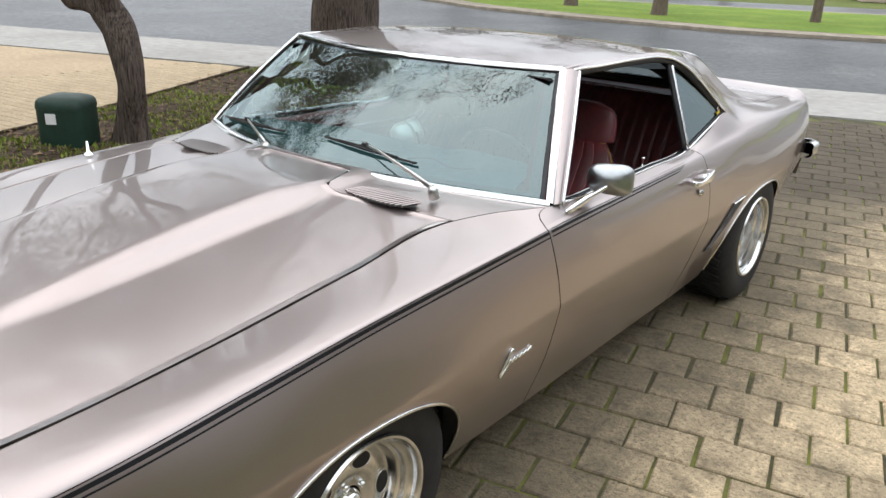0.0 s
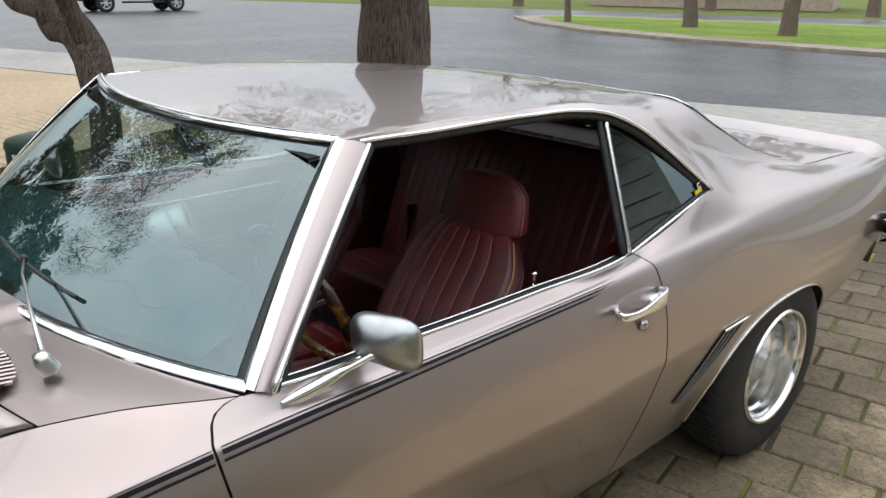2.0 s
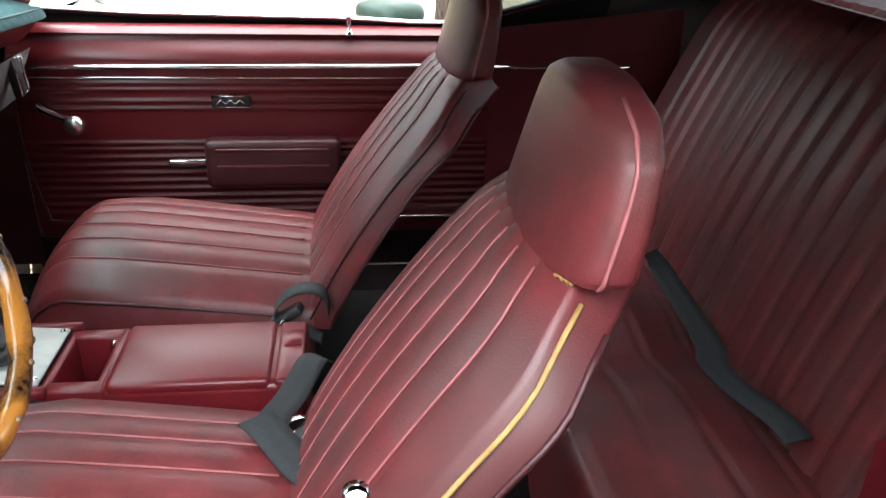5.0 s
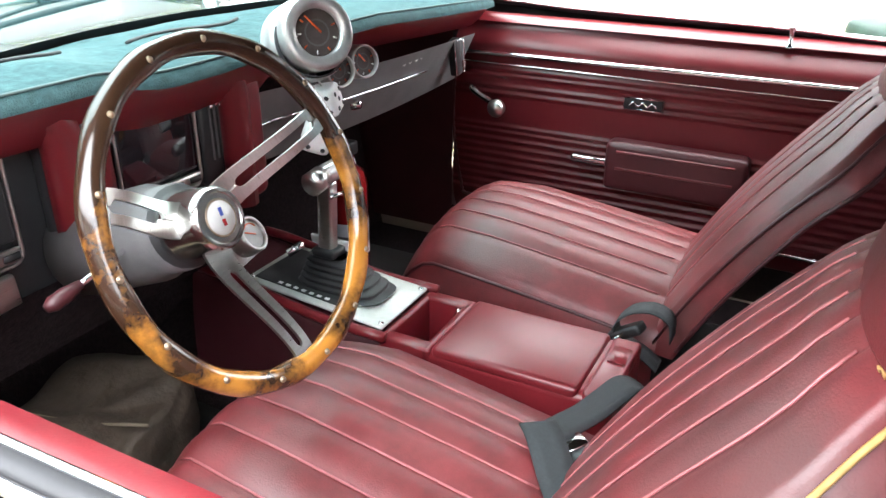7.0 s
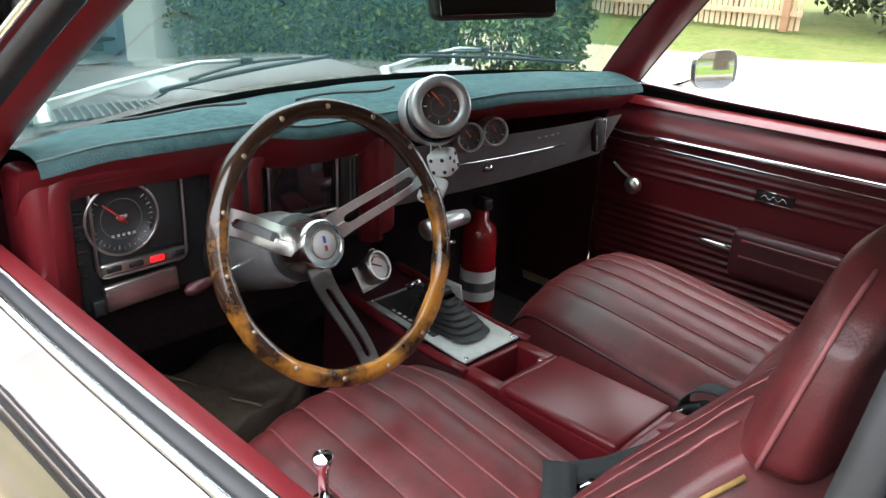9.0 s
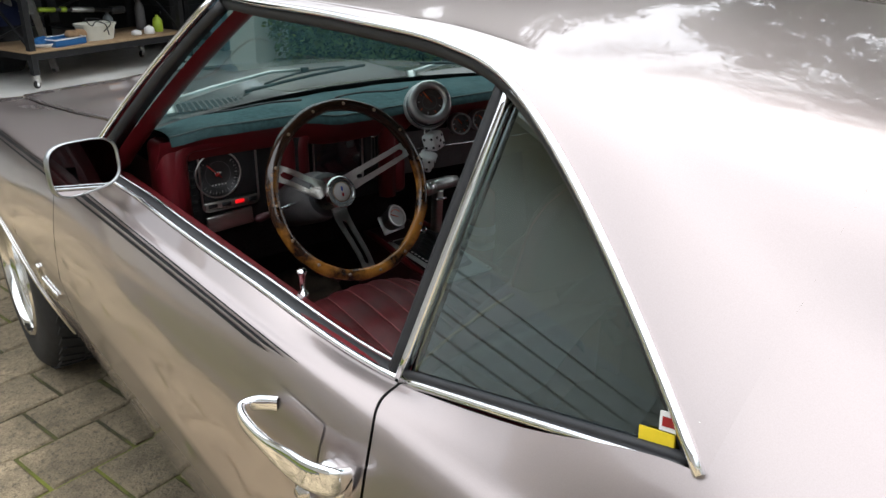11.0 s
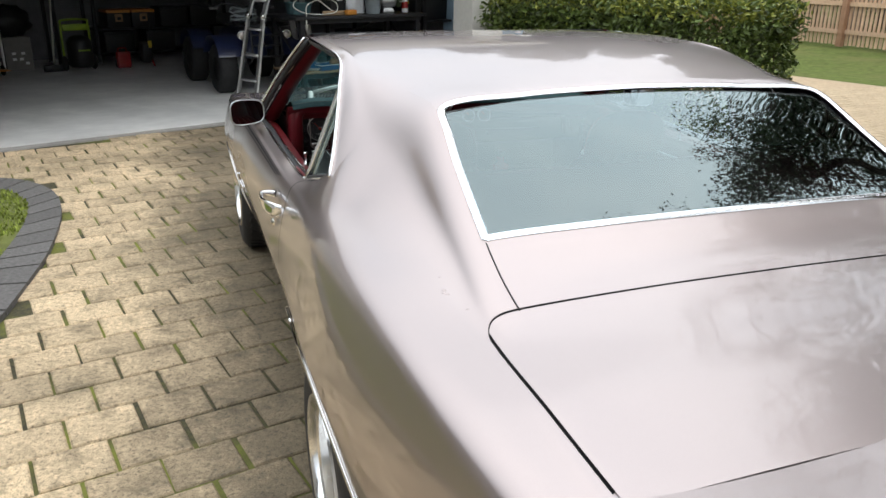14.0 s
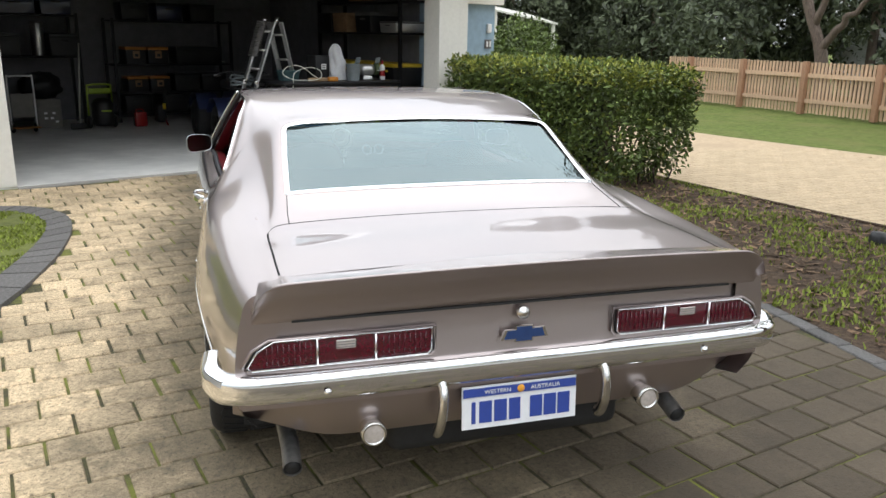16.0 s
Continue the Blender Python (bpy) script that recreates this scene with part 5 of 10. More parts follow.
# wheels
def wheel(x, y, s, r, width, rim_r, dish, name="wheel"):
    """Tyre with tread blocks, deep polished rim with spokes, cap. Built to face +x, then mirrored for the right."""
    m = Matrix.Translation((x, y, r)) @ (pose(0, 0, 0, 0, 90, 0))
    w = width
    sw = rim_r + 0.006
    prof = [(sw, 0.0), (sw + 0.012, 0.006), (r * 0.80, 0.008), (r * 0.90, 0.002), (r * 0.965, -0.014), (r * 0.99, -0.03), (r, -0.05), (r, -w / 2), (r, -w + 0.05), (r * 0.97, -w + 0.012), (r * 0.85, -w), (sw, -w)]
    fl = (lambda q: q) if s > 0 else mirror
    base = m
    o = part(name, fl(lathe(prof, 56, base)), RUBBER, car, "wide tyre on a polished deep-dish wheel", sharp=40)
    rimp = [(rim_r + 0.008, 0.004), (rim_r + 0.003, 0.011), (rim_r - 0.004, 0.010), (rim_r - 0.010, 0.002), (rim_r - 0.012, -0.010), (rim_r - 0.018, -0.016), (rim_r - 0.020, -dish * 0.26), (rim_r - 0.028, -dish * 0.32), (rim_r - 0.030, -dish * 0.56), (rim_r - 0.038, -dish * 0.62), (rim_r - 0.040, -dish * 0.88), (rim_r - 0.046, -dish), (rim_r - 0.054, -dish - 0.003)]
    rim = part("rim", fl(lathe(rimp, 56, base)), POLISHED, o, "polished deep-dish rim", sharp=30)
    r_in = rim_r - 0.050
    centre = part("wheel_centre", fl(lathe([(r_in, -dish - 0.006), (r_in - 0.008, -dish + 0.004), (r_in - 0.030, -dish + 0.012), (0.075, -dish + 0.014), (0.060, -dish + 0.006), (0.040, -dish + 0.006)], 56, base)), POLISHED, rim, "polished wheel centre with five slots")
    for k in range(5):
        a = 2 * math.pi * k / 5 + 0.3
        slot = grid(lambda u, v: Vector(((r_in - 0.034 + 0.024 * v * math.cos(2 * math.pi * u)), 0.034 * v * math.sin(2 * math.pi * u), -dish + 0.0145)), 20, 1, closed_u=True)
        part("slot", fl(moved(slot, base @ pose(0, 0, 0, 0, 0, math.degrees(a)))), GAP, centre, smooth=False)
        part("slot_rim", fl(moved(tube([(r_in - 0.034 + 0.024 * math.cos(q), 0.034 * math.sin(q), -dish + 0.0145) for q in [2 * math.pi * w_ / 20 for w_ in range(20)]], 0.0022, 5, closed=True), base @ pose(0, 0, 0, 0, 0, math.degrees(a)))), POLISHED, centre)
        part("wheel_nut", fl(lathe([(0.0, 0.014), (0.008, 0.012), (0.010, 0.0)], 8, base @ Matrix.Translation((0.052 * math.cos(a + 0.63), 0.052 * math.sin(a + 0.63), -dish + 0.006)))), CHROME, rim)
    part("centre_cap", fl(lathe([(0.0, 0.034), (0.020, 0.032), (0.030, 0.020), (0.036, 0.0), (0.045, -0.01)], 24, base @ Matrix.Translation((0, 0, -dish)))), CHROME, rim)
    n = 44
    tread = []
    for k in range(n):
        a = 2 * math.pi * k / n
        for d, off in ((0.30, 0.0), (0.70, 0.5)):
            aa = a + off * 2 * math.pi / n
            mm = base @ pose(0, 0, 0, 0, 0, math.degrees(aa)) @ Matrix.Translation((r + 0.001, 0, -w * d)) @ pose(0, 0, 0, 18 if off else -18, 0, 0)
            tread.append(moved(box(0, 0, 0, 0.007, 0.030, w * 0.34), mm))
    part("tread", fl(join(*tread)), RUBBER, o, smooth=False)


for s in (1, -1):
    wheel(0.925, AXLE, s, 0.335, 0.27, 0.198, 0.155)
    wheel(0.905, 0.0, s, 0.322, 0.215, 0.196, 0.070)

# nose: grille panel, headlamps and front bumper
def nose_fn(u, v):
    x = (2 * u - 1) * 0.76
    z = 0.34 + v * (0.70 - 0.34 + 0.0)
    return Vector((x, -0.93 + 0.03 * v + 0.03 * abs(x / 0.76) ** 3, z))


part("nose_panel", grid(nose_fn, 30, 8, flip=True), PAINT, car)
part("bonnet_lip", grid(lambda u, v: Vector(((2 * u - 1) * 0.62, -0.885 - 0.03 * v, hood_base((2 * u - 1) * 0.62, -0.88) * (1 - v) + v * 0.69)), 24, 3), PAINT, car)
part("grille", moved(box(0, 0, 0, 1.3, 0.02, 0.14), pose(0, -0.937, 0.60)), BLACK_PLASTIC, car, smooth=False)
for s in (1, -1):
    part("headlamp", lathe([(0.0, 0.02), (0.05, 0.016), (0.078, 0.004), (0.088, 0.008), (0.092, -0.01)], 28, pose(s * 0.58, -0.947, 0.60, 90, 0, 0)), LENS_CLEAR, car, "round headlamp")
part("front_bumper", bumper(-0.965, 0.47, 0.86, 0.20, -1), CHROME, car, "chrome front bumper")

# wipers and aerial
def wiper(px, u0, v0, u1, v1):
    """Pivot at px, blade lying on the glass from (u0, v0) to (u1, v1)."""
    piv = Vector((px, 0.628 if px > 0 else 0.632, 0.924))
    hub = part("wiper", lathe([(0.0, 0.030), (0.012, 0.028), (0.016, 0.016), (0.018, -0.01)], 16, Matrix.Translation(piv) @ pose(0, 0, 0, 25, 0, 0)), STEEL, car, "wiper with satin metal arm and black blade")
    um, vm = (u0 + u1) / 2, (v0 + v1) / 2 + 0.012
    tip = ws(um, vm, 0.026)
    part("wiper_arm", tube([piv + Vector((0, -0.004, 0.018)), piv.lerp(tip, 0.3) + Vector((0, -0.008, 0.022)), piv.lerp(tip, 0.75) + Vector((0, -0.01, 0.018)), tip], [0.010, 0.0075, 0.0046, 0.0036], 8, flat=0.55), STEEL, hub, "satin metal arm")
    part("arm_joint", rbox(0.022, 0.012, 0.014, 0.003, 2, Matrix.Translation(tip)), BLACK_PLASTIC, hub)
    c = [ws(u0 + (u1 - u0) * i / 12, v0 + (v1 - v0) * i / 12, 0.008) for i in range(13)]
    part("wiper_blade", tube(c, 0.0046, 6), BLACK_PLASTIC, hub)
    part("blade_frame", tube([p + wsn(p) * (0.007 + 0.008 * math.sin(math.pi * i / 8)) for i, p in enumerate(c[2:-2])], 0.0034, 6), BLACK_PLASTIC, hub)


wiper(0.575, 0.03, 0.185, 0.505, 0.125), wiper(-0.20, -0.84, 0.09, -0.22, 0.15)
part("aerial_base", lathe([(0.0, 0.05), (0.004, 0.05), (0.006, 0.012), (0.014, 0.006), (0.018, 0.0)], 14, pose(-0.80, 0.28, 0.858)), CHROME, car, "short chrome aerial stub")

# ---- cabin ----
part("cabin_floor", grid(lambda u, v: Vector((-0.74 + 1.48 * u, 0.45 + 2.0 * v, 0.27 + 0.10 * math.exp(-((2 * u - 1) / 0.16) ** 2))), 40, 12), CARPET, car, "black carpet")
part("firewall", grid(lambda u, v: Vector((-0.76 + 1.52 * u, 0.66 - 0.10 * v, 0.26 + 0.59 * v)), 4, 6), CARPET, car)
part("roof_lining", join(*(lambda g: (g, mirror(g)))(grid(lambda u, v: (lambda s, y: roof_point(y, s) - Vector((0, 0, 0.022)))(3.3 * v, 1.13 + u * 1.34), 20, 12, flip=True))), HEADLINER, car, "black headlining")
both("sail_lining", grid(lambda u, v: (side(2.05 + 0.5 * u, 0.0) if u > 0.64 else RD(2.05 + 0.5 * u)).lerp(Vector((0.60, 2.12 + 0.6 * u, 1.20 - 0.2 * u)), v) - Vector((0.055, 0, 0.030)), 12, 5), HEADLINER, car)
part("parcel_shelf", grid(lambda u, v: Vector((-0.64 + 1.28 * u, 2.49 + 0.47 * v, 1.012 - 0.042 * v)), 8, 4), VINYL_DARK, car, "dark parcel shelf")


# front seats ------------------------------------------------------------
def pleat(s, edges, depth):
    """Depth of the stitched grooves at s for a row of seam places."""
    d = min(abs(s - e) for e in edges)
    return -depth * math.exp(-(d / 0.016) ** 2) + 0.0035 * smoothstep(0.0, 0.11, d)


SEAMS = (-0.66, -0.40, -0.135, 0.135, 0.40, 0.66)


def seat(cx, worn):
    """Bucket seat: pleated cushion and backrest with bolsters, head restraint, belt buckle side."""
    W = 0.235
    HX = -0.008 if worn else 0.0
    HW = 0.160

    def cushion(u, v):
        # u round the section from the underside of one side over the top to the other, v from front to rear
        s = 2 * u - 1
        y = (1.105 + v * 0.48) if worn else (1.035 + v * 0.55)
        crown = (0.588 if worn else 0.575) - 0.075 * max(0.0, v - 0.35) ** 1.1
        front = math.sin(min(1.0, v / 0.22) * math.pi / 2) ** 0.55
        top = 0.36 + (crown - 0.36) * front
        if abs(s) < 0.70:
            q = s / 0.70
            x = q * W * 0.93
            z = top - 0.058 * abs(q) ** 2.6 + pleat(q, SEAMS, 0.0026) * front
        else:
            q = (abs(s) - 0.70) / 0.30
            x = math.copysign(W * (0.93 + 0.07 * math.sin(min(1.0, q * 2.2) * math.pi / 2)), s)
            z = (top - 0.058) - (top - 0.058 - 0.33) * q ** 1.15
        fw = 0.80 + 0.20 * min(1.0, v / 0.35) ** 0.6
        return Vector((cx + x * fw, y - 0.02 * (1 - front) + 0.03 * (1 - fw), z))

    o = part("front_seat", grid(cushion, 120, 40), VINYL, car, "burgundy pleated vinyl bucket seat")
    part("seat_front_face", grid(lambda u, v: (lambda p: Vector((p.x, p.y + 0.02 * v, p.z * (1 - v) + 0.30 * v)))(cushion(0.15 + 0.7 * u, 0.0)), 40, 4), VINYL, o)

    # backrest: v up, u across, wrapping round the bolsters to the back
    LEAN_Y, LEAN_Z = 0.285, 0.46

    def back(u, v):
        s = 2 * u - 1
        h = 0.44 + v * 0.474
        yb = 1.535 + 0.268 * v + 0.035 * v * v
        wid = W * (0.98 - 0.13 * max(0.0, v - 0.35) ** 1.4) * (1 - 0.42 * max(0.0, (v - 0.72) / 0.28) ** 2.2)
        arch = -0.016 * math.sin(math.pi * min(1.0, v * 1.2)) 
        if abs(s) < 0.62:
            q = s / 0.62
            x = q * wid * 0.92
            y = yb + arch + 0.030 * abs(q) ** 2.6 - pleat(q, SEAMS, 0.0026)
        elif abs(s) < 0.80:
            q = (abs(s) - 0.62) / 0.18
            x = math.copysign(wid * (0.92 + 0.08 * math.sin(q * math.pi / 2)), s)
            y = yb + arch + 0.030 + 0.050 * q ** 1.3 * (1 - 0.45 * smoothstep(0.45, 1.0, v))
        else:
            q = (abs(s) - 0.80) / 0.20
            x = math.copysign(wid * (1.0 - 1.0 * q), s)
            y = yb + arch + 0.030 + 0.050 * (1 - 0.45 * smoothstep(0.45, 1.0, v)) + 0.020 * math.sin(q * math.pi / 2)
        k = max(0.0, (v - 0.86) / 0.14)
        drop = 0.085 * max(0.0, (abs(s) - 0.62) / 0.38) ** 0.8 * smoothstep(0.55, 1.0, v)
        return Vector((cx + x + (0.006 - 0.030 * v if worn else 0.0), y + 0.025 * k * k, h - 0.022 * (abs(x) / W) ** 2 * v - drop))

    b = part("backrest", grid(back, 130, 40), VINYL, o)
    for s in (1, -1):
        edge = [back(0.5 + s * 0.5 * 0.665, 0.04 + 0.90 * i / 24) + Vector((s * 0.004, -0.003, 0)) for i in range(25)]
        part("piping", tube(edge, 0.0028, 6), FOAM if (worn and s > 0) else VINYL_DARK, b, "worn piping showing yellow core" if (worn and s > 0) else "")
        edge2 = [back(0.5 + s * 0.5 * 0.79, 0.04 + 0.90 * i / 24) + Vector((s * 0.003, 0, 0)) for i in range(25)]
        part("piping", tube(edge2, 0.0036, 6), VINYL_DARK, b)
        ce = [cushion(0.5 + s * 0.5 * 0.73, 0.03 + 0.9 * i / 20) + Vector((s * 0.003, 0, 0.002)) for i in range(21)]
        part("piping", tube(ce, 0.0036, 6), VINYL_DARK, o)

    for e in SEAMS:
        sb_ = [back(0.5 + e * 0.31, 0.03 + 0.89 * i / 22) + Vector((0, -0.0022, 0.001)) for i in range(23)]
        part("seam", tube(sb_, 0.0016, 5), PIPING, b, "paler raised seam")
        sc0 = [cushion(0.5 + e * 0.35, 0.16 + 0.80 * i / 20) + Vector((0, 0, 0.0022)) for i in range(21)]
        part("seam", tube(sc0, 0.0016, 5), PIPING, o, "paler raised seam")

    # head restraint: tall padded block, narrower at the top
    def head(u, v):
        a = 2 * math.pi * u
        ex = 4.2
        ca, sa = math.cos(a), math.sin(a)
        r = (abs(ca) ** ex + abs(sa) ** ex) ** (-1 / ex)
        prof = [(0.90, 0.0), (0.97, 0.002), (1.0, 0.012), (1.0, 0.06), (0.99, 0.105), (0.955, 0.135), (0.82, 0.154), (0.46, 0.164), (0.0, 0.167)]
        k = v * 8
        i = min(int(k), 7)
        q = prof[i][0] + (prof[i + 1][0] - prof[i][0]) * (k - i)
        z = prof[i][1] + (prof[i + 1][1] - prof[i][1]) * (k - i)
        t = z / 0.167
        w = r * ca * q
        bulge = 0.022 * (1 - min(1.0, abs(w)) ** 2) * max(0.0, -r * sa)
        return Vector((cx + HX + HW * w * (1.0 - 0.05 * t), 1.878 + 0.026 * t - bulge * (1 - 0.2 * t) + 0.034 * r * sa * (q ** 0.6 if q > 0 else 0) * (1.0 - 0.30 * t), 0.880 + z * 0.95 - 0.030 * t * abs(w) ** 2.6))

    hd = part("head_restraint", grid(head, 64, 32, closed_u=True), VINYL, o, "padded burgundy head restraint")
    for s in (1, -1):
        seam = [head(0.75 + s * 0.205, i / 20) for i in range(0, 18)]
        part("seam", tube([p + Vector((s * 0.0005, -0.0005, 0)) for p in seam], 0.0024, 5), PIPING, hd)
    if worn:
        part("torn_edge", tube([head(0.865 + 0.03 * i / 10, 0.02) + Vector((0, 0, -0.002 - 0.002 * math.sin(i * 2.1))) for i in range(11)], 0.0022, 5), FOAM, hd, "torn lower edge with yellow foam")
    return o


seat_l = seat(0.385, True)
seat_r = seat(-0.375, False)

# rear bench
def rear_cushion(u, v):
    x = (2 * u - 1) * 0.60
    y = 1.93 + 0.42 * v
    tun = math.exp(-(x / 0.10) ** 2)
    z = 0.46 + 0.035 * math.sin(math.pi * min(1, 1.1 * v)) - 0.02 * v - 0.03 * tun
    z += pleat(abs(((x * 9.0) % 1.0) - 0.5) * 2 - 0.5, (0.5,), 0.0) + -0.006 * math.exp(-((((v * 4.6) % 1.0) - 0.5) / 0.05) ** 2)
    return Vector((x, y - 0.10 * (1 - min(1, v / 0.08)) * 0, z - 0.22 * max(0, 1 - v / 0.10) ** 2))


def rear_back(u, v):
    x = (2 * u - 1) * 0.64
    z = 0.43 + 0.59 * v
    y = 2.27 + 0.22 * v + 0.03 * max(0, (v - 0.85) / 0.15) ** 2
    g = ((x / 0.058) % 1.0) - 0.5
    y += 0.010 * math.exp(-(g / 0.10) ** 2) * (1 if abs(x) < 0.56 else 0) - 0.02 * math.sin(math.pi * v)
    return Vector((x, y, z - 0.03 * abs(x / 0.64) ** 3))


bench = part("rear_seat", grid(rear_cushion, 60, 60), VINYL, car, "burgundy pleated rear bench")
part("rear_backrest", grid(rear_back, 190, 20), VINYL, bench)
both("rear_side_panel", grid(lambda u, v: Vector((0.735 - 0.05 * (1 - v) * u, 1.99 + 0.46 * u, 0.36 + v * (0.52 + 0.05 * u))), 12, 8), DOOR_RED, car, "burgundy rear side panel")
both("rear_side_trim", tube([(0.731, 2.0 + 0.43 * i / 8, 0.79) for i in range(9)], 0.005, 6), CHROME, car)

# seat belts: black webbing between the seats
def strap(pts, w, name, parent, up=(0, 0, 1)):
    path = smooth_path(pts, 6)
    k = len(path)

    def fn(u, v):
        i = round(u * (k - 1))
        t = (path[min(i + 1, k - 1)] - path[max(i - 1, 0)]).normalized()
        s = t.cross(Vector(up)).normalized() if up else Vector((1, 0, 0))
        return path[i] + s * (v - 0.5) * w + Vector((0, 0, 0.003 * math.sin(9 * u)))
    g = grid(fn, k - 1, 3)
    o = part(name, g, WEB, parent, "black seat belt webbing")
    m = o.modifiers.new("thick", "SOLIDIFY")
    m.thickness = 0.0025
    return o


strap([(0.06, 1.625, 0.50), (0.09, 1.600, 0.530), (0.14, 1.585, 0.540), (0.20, 1.572, 0.548), (0.245, 1.560, 0.553), (0.285, 1.545, 0.556)], 0.044, "seat_belt", seat_l)
strap([(0.268, 1.528, 0.562), (0.30, 1.552, 0.562), (0.345, 1.583, 0.560), (0.385, 1.612, 0.556), (0.42, 1.640, 0.545)], 0.046, "seat_belt", seat_l)
strap([(-0.115, 1.60, 0.44), (-0.118, 1.570, 0.456), (-0.122, 1.535, 0.470), (-0.126, 1.520, 0.495), (-0.130, 1.540, 0.525), (-0.130, 1.575, 0.535), (-0.130, 1.605, 0.520), (-0.125, 1.612, 0.490)], 0.040, "seat_belt", seat_r, None)
part("belt_buckle", rbox(0.030, 0.065, 0.018, 0.005, 2, pose(0.285, 1.600, 0.548, 15, 0, 50)), BLACK_PLASTIC, seat_l)
part("belt_tongue", rbox(0.024, 0.030, 0.004, 0.001, 1, pose(0.275, 1.578, 0.556, 10, 0, 50)), CHROME, seat_l)
part("belt_buckle", rbox(0.030, 0.065, 0.018, 0.005, 2, pose(-0.115, 1.54, 0.49, 35, 0, -10)), BLACK_PLASTIC, seat_r)
part("belt_tongue", rbox(0.024, 0.034, 0.004, 0.001, 1, pose(-0.085, 1.530, 0.485, 60, 0, -20)), CHROME, seat_r)
strap([(-0.19, 2.22, 0.56), (-0.16, 2.235, 0.535), (-0.05, 2.235, 0.53), (0.06, 2.225, 0.53), (0.12, 2.215, 0.53)], 0.046, "seat_belt", bench)
strap([(0.10, 2.225, 0.530), (0.15, 2.20, 0.535), (0.20, 2.215, 0.53), (0.27, 2.24, 0.525), (0.32, 2.25, 0.52)], 0.046, "seat_belt", bench)

# console ---------------------------------------------------------------
CX = 0.030
CW = 0.088
con = part("console", rbox(2 * CW, 0.30, 0.20, 0.016, 4, pose(CX, 1.432, 0.410)), VINYL_RED, car, "burgundy centre console")
part("console_lid", rbox(2 * CW - 0.002, 0.238, 0.024, 0.010, 4, pose(CX, 1.413, 0.505)), VINYL_RED, con)
part("console_rear_lid", rbox(2 * CW - 0.004, 0.044, 0.022, 0.007, 3, pose(CX, 1.559, 0.503)), VINYL_RED, con)
part("ash_cover", rbox(0.045, 0.030, 0.004, 0.002, 1, pose(CX - 0.03, 1.560, 0.516)), VINYL_RED, con)
# tray ahead of the lid: four walls round a deep well
for (x, y, sx, sy) in ((CX + CW - 0.014, 1.247, 0.028, 0.086), (CX - CW + 0.014, 1.247, 0.028, 0.086), (CX, 1.286, 2 * CW, 0.016), (CX, 1.207, 2 * CW, 0.014)):
    part("tray_wall", rbox(sx, sy, 0.14, 0.005, 2, pose(x, y, 0.440)), VINYL_RED, con)
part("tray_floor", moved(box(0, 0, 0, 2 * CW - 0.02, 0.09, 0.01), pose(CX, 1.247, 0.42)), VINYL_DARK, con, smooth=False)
part("coin_clip", tube([(CX - 0.05, 1.276, 0.507), (CX - 0.054, 1.268, 0.495), (CX - 0.052, 1.272, 0.480)], 0.004, 6), CHROME, con)


def fore(u, v):
    # body under the shifter, falling towards the dash and spreading out
    y = 1.21 - 0.40 * u
    z = 0.507 + 0.035 * smoothstep(0.2, 1.0, u)
    s = 2 * v - 1
    if abs(s) < 0.5:
        return Vector((CX + s / 0.5 * (CW - 0.006), y, z))
    q = (abs(s) - 0.5) / 0.5
    return Vector((CX + math.copysign(CW - 0.006 + 0.006 * math.sin(q * 3.14) + 0.022 * q, s), y, z - 0.21 * q ** 1.1))


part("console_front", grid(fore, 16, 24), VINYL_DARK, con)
for s in (1, -1):
    part("console_rail", tube([(CX + s * (CW + 0.002), 1.215 - 0.38 * i / 10, 0.512 + 0.035 * smoothstep(0.2, 1.0, i / 10)) for i in range(11)], 0.009, 8), VINYL_RED, con)
plate_s = part("shifter_plate", rbox(2 * CW - 0.022, 0.28, 0.006, 0.002, 1, pose(CX, 1.062, 0.527, -4.5, 0, 0)), PALE_PLATE, con, "pale satin metal shifter plate")
part("plate_inlay", rbox(2 * CW - 0.05, 0.17, 0.003, 0.001, 1, pose(CX, 1.02, 0.5345, -4.5, 0, 0)), BLACK_PLASTIC, plate_s)
for i in range(7):
    part("gear_mark", moved(box(0, 0, 0, 0.006, 0.008, 0.001), pose(CX + 0.060, 1.085 - 0.016 * i, 0.5335 + 0.0012 * i, -4.5, 0, 0)), WHITE, plate_s, smooth=False)
for dx, dy in ((0.066, 0.132), (-0.066, 0.132), (0.066, -0.132), (-0.066, -0.132)):
    part("screw", lathe([(0.0, 0.003), (0.004, 0.002), (0.005, 0.0)], 10, pose(CX + dx, 1.062 + dy, 0.531 - dy * 0.078)), CHROME, plate_s)


def bellows(u, v):
    a = 2 * math.pi * u
    ex = 4.0
    ca, sa = math.cos(a), math.sin(a)
    r = (abs(ca) ** ex + abs(sa) ** ex) ** (-1 / ex)
    k = v * 6
    step = 1 - 0.62 * v + 0.055 * math.cos(k * 2 * math.pi)
    return Vector((CX + 0.048 * r * ca * step, 1.082 - 0.030 * v + 0.082 * r * sa * step, 0.530 + 0.055 * v))


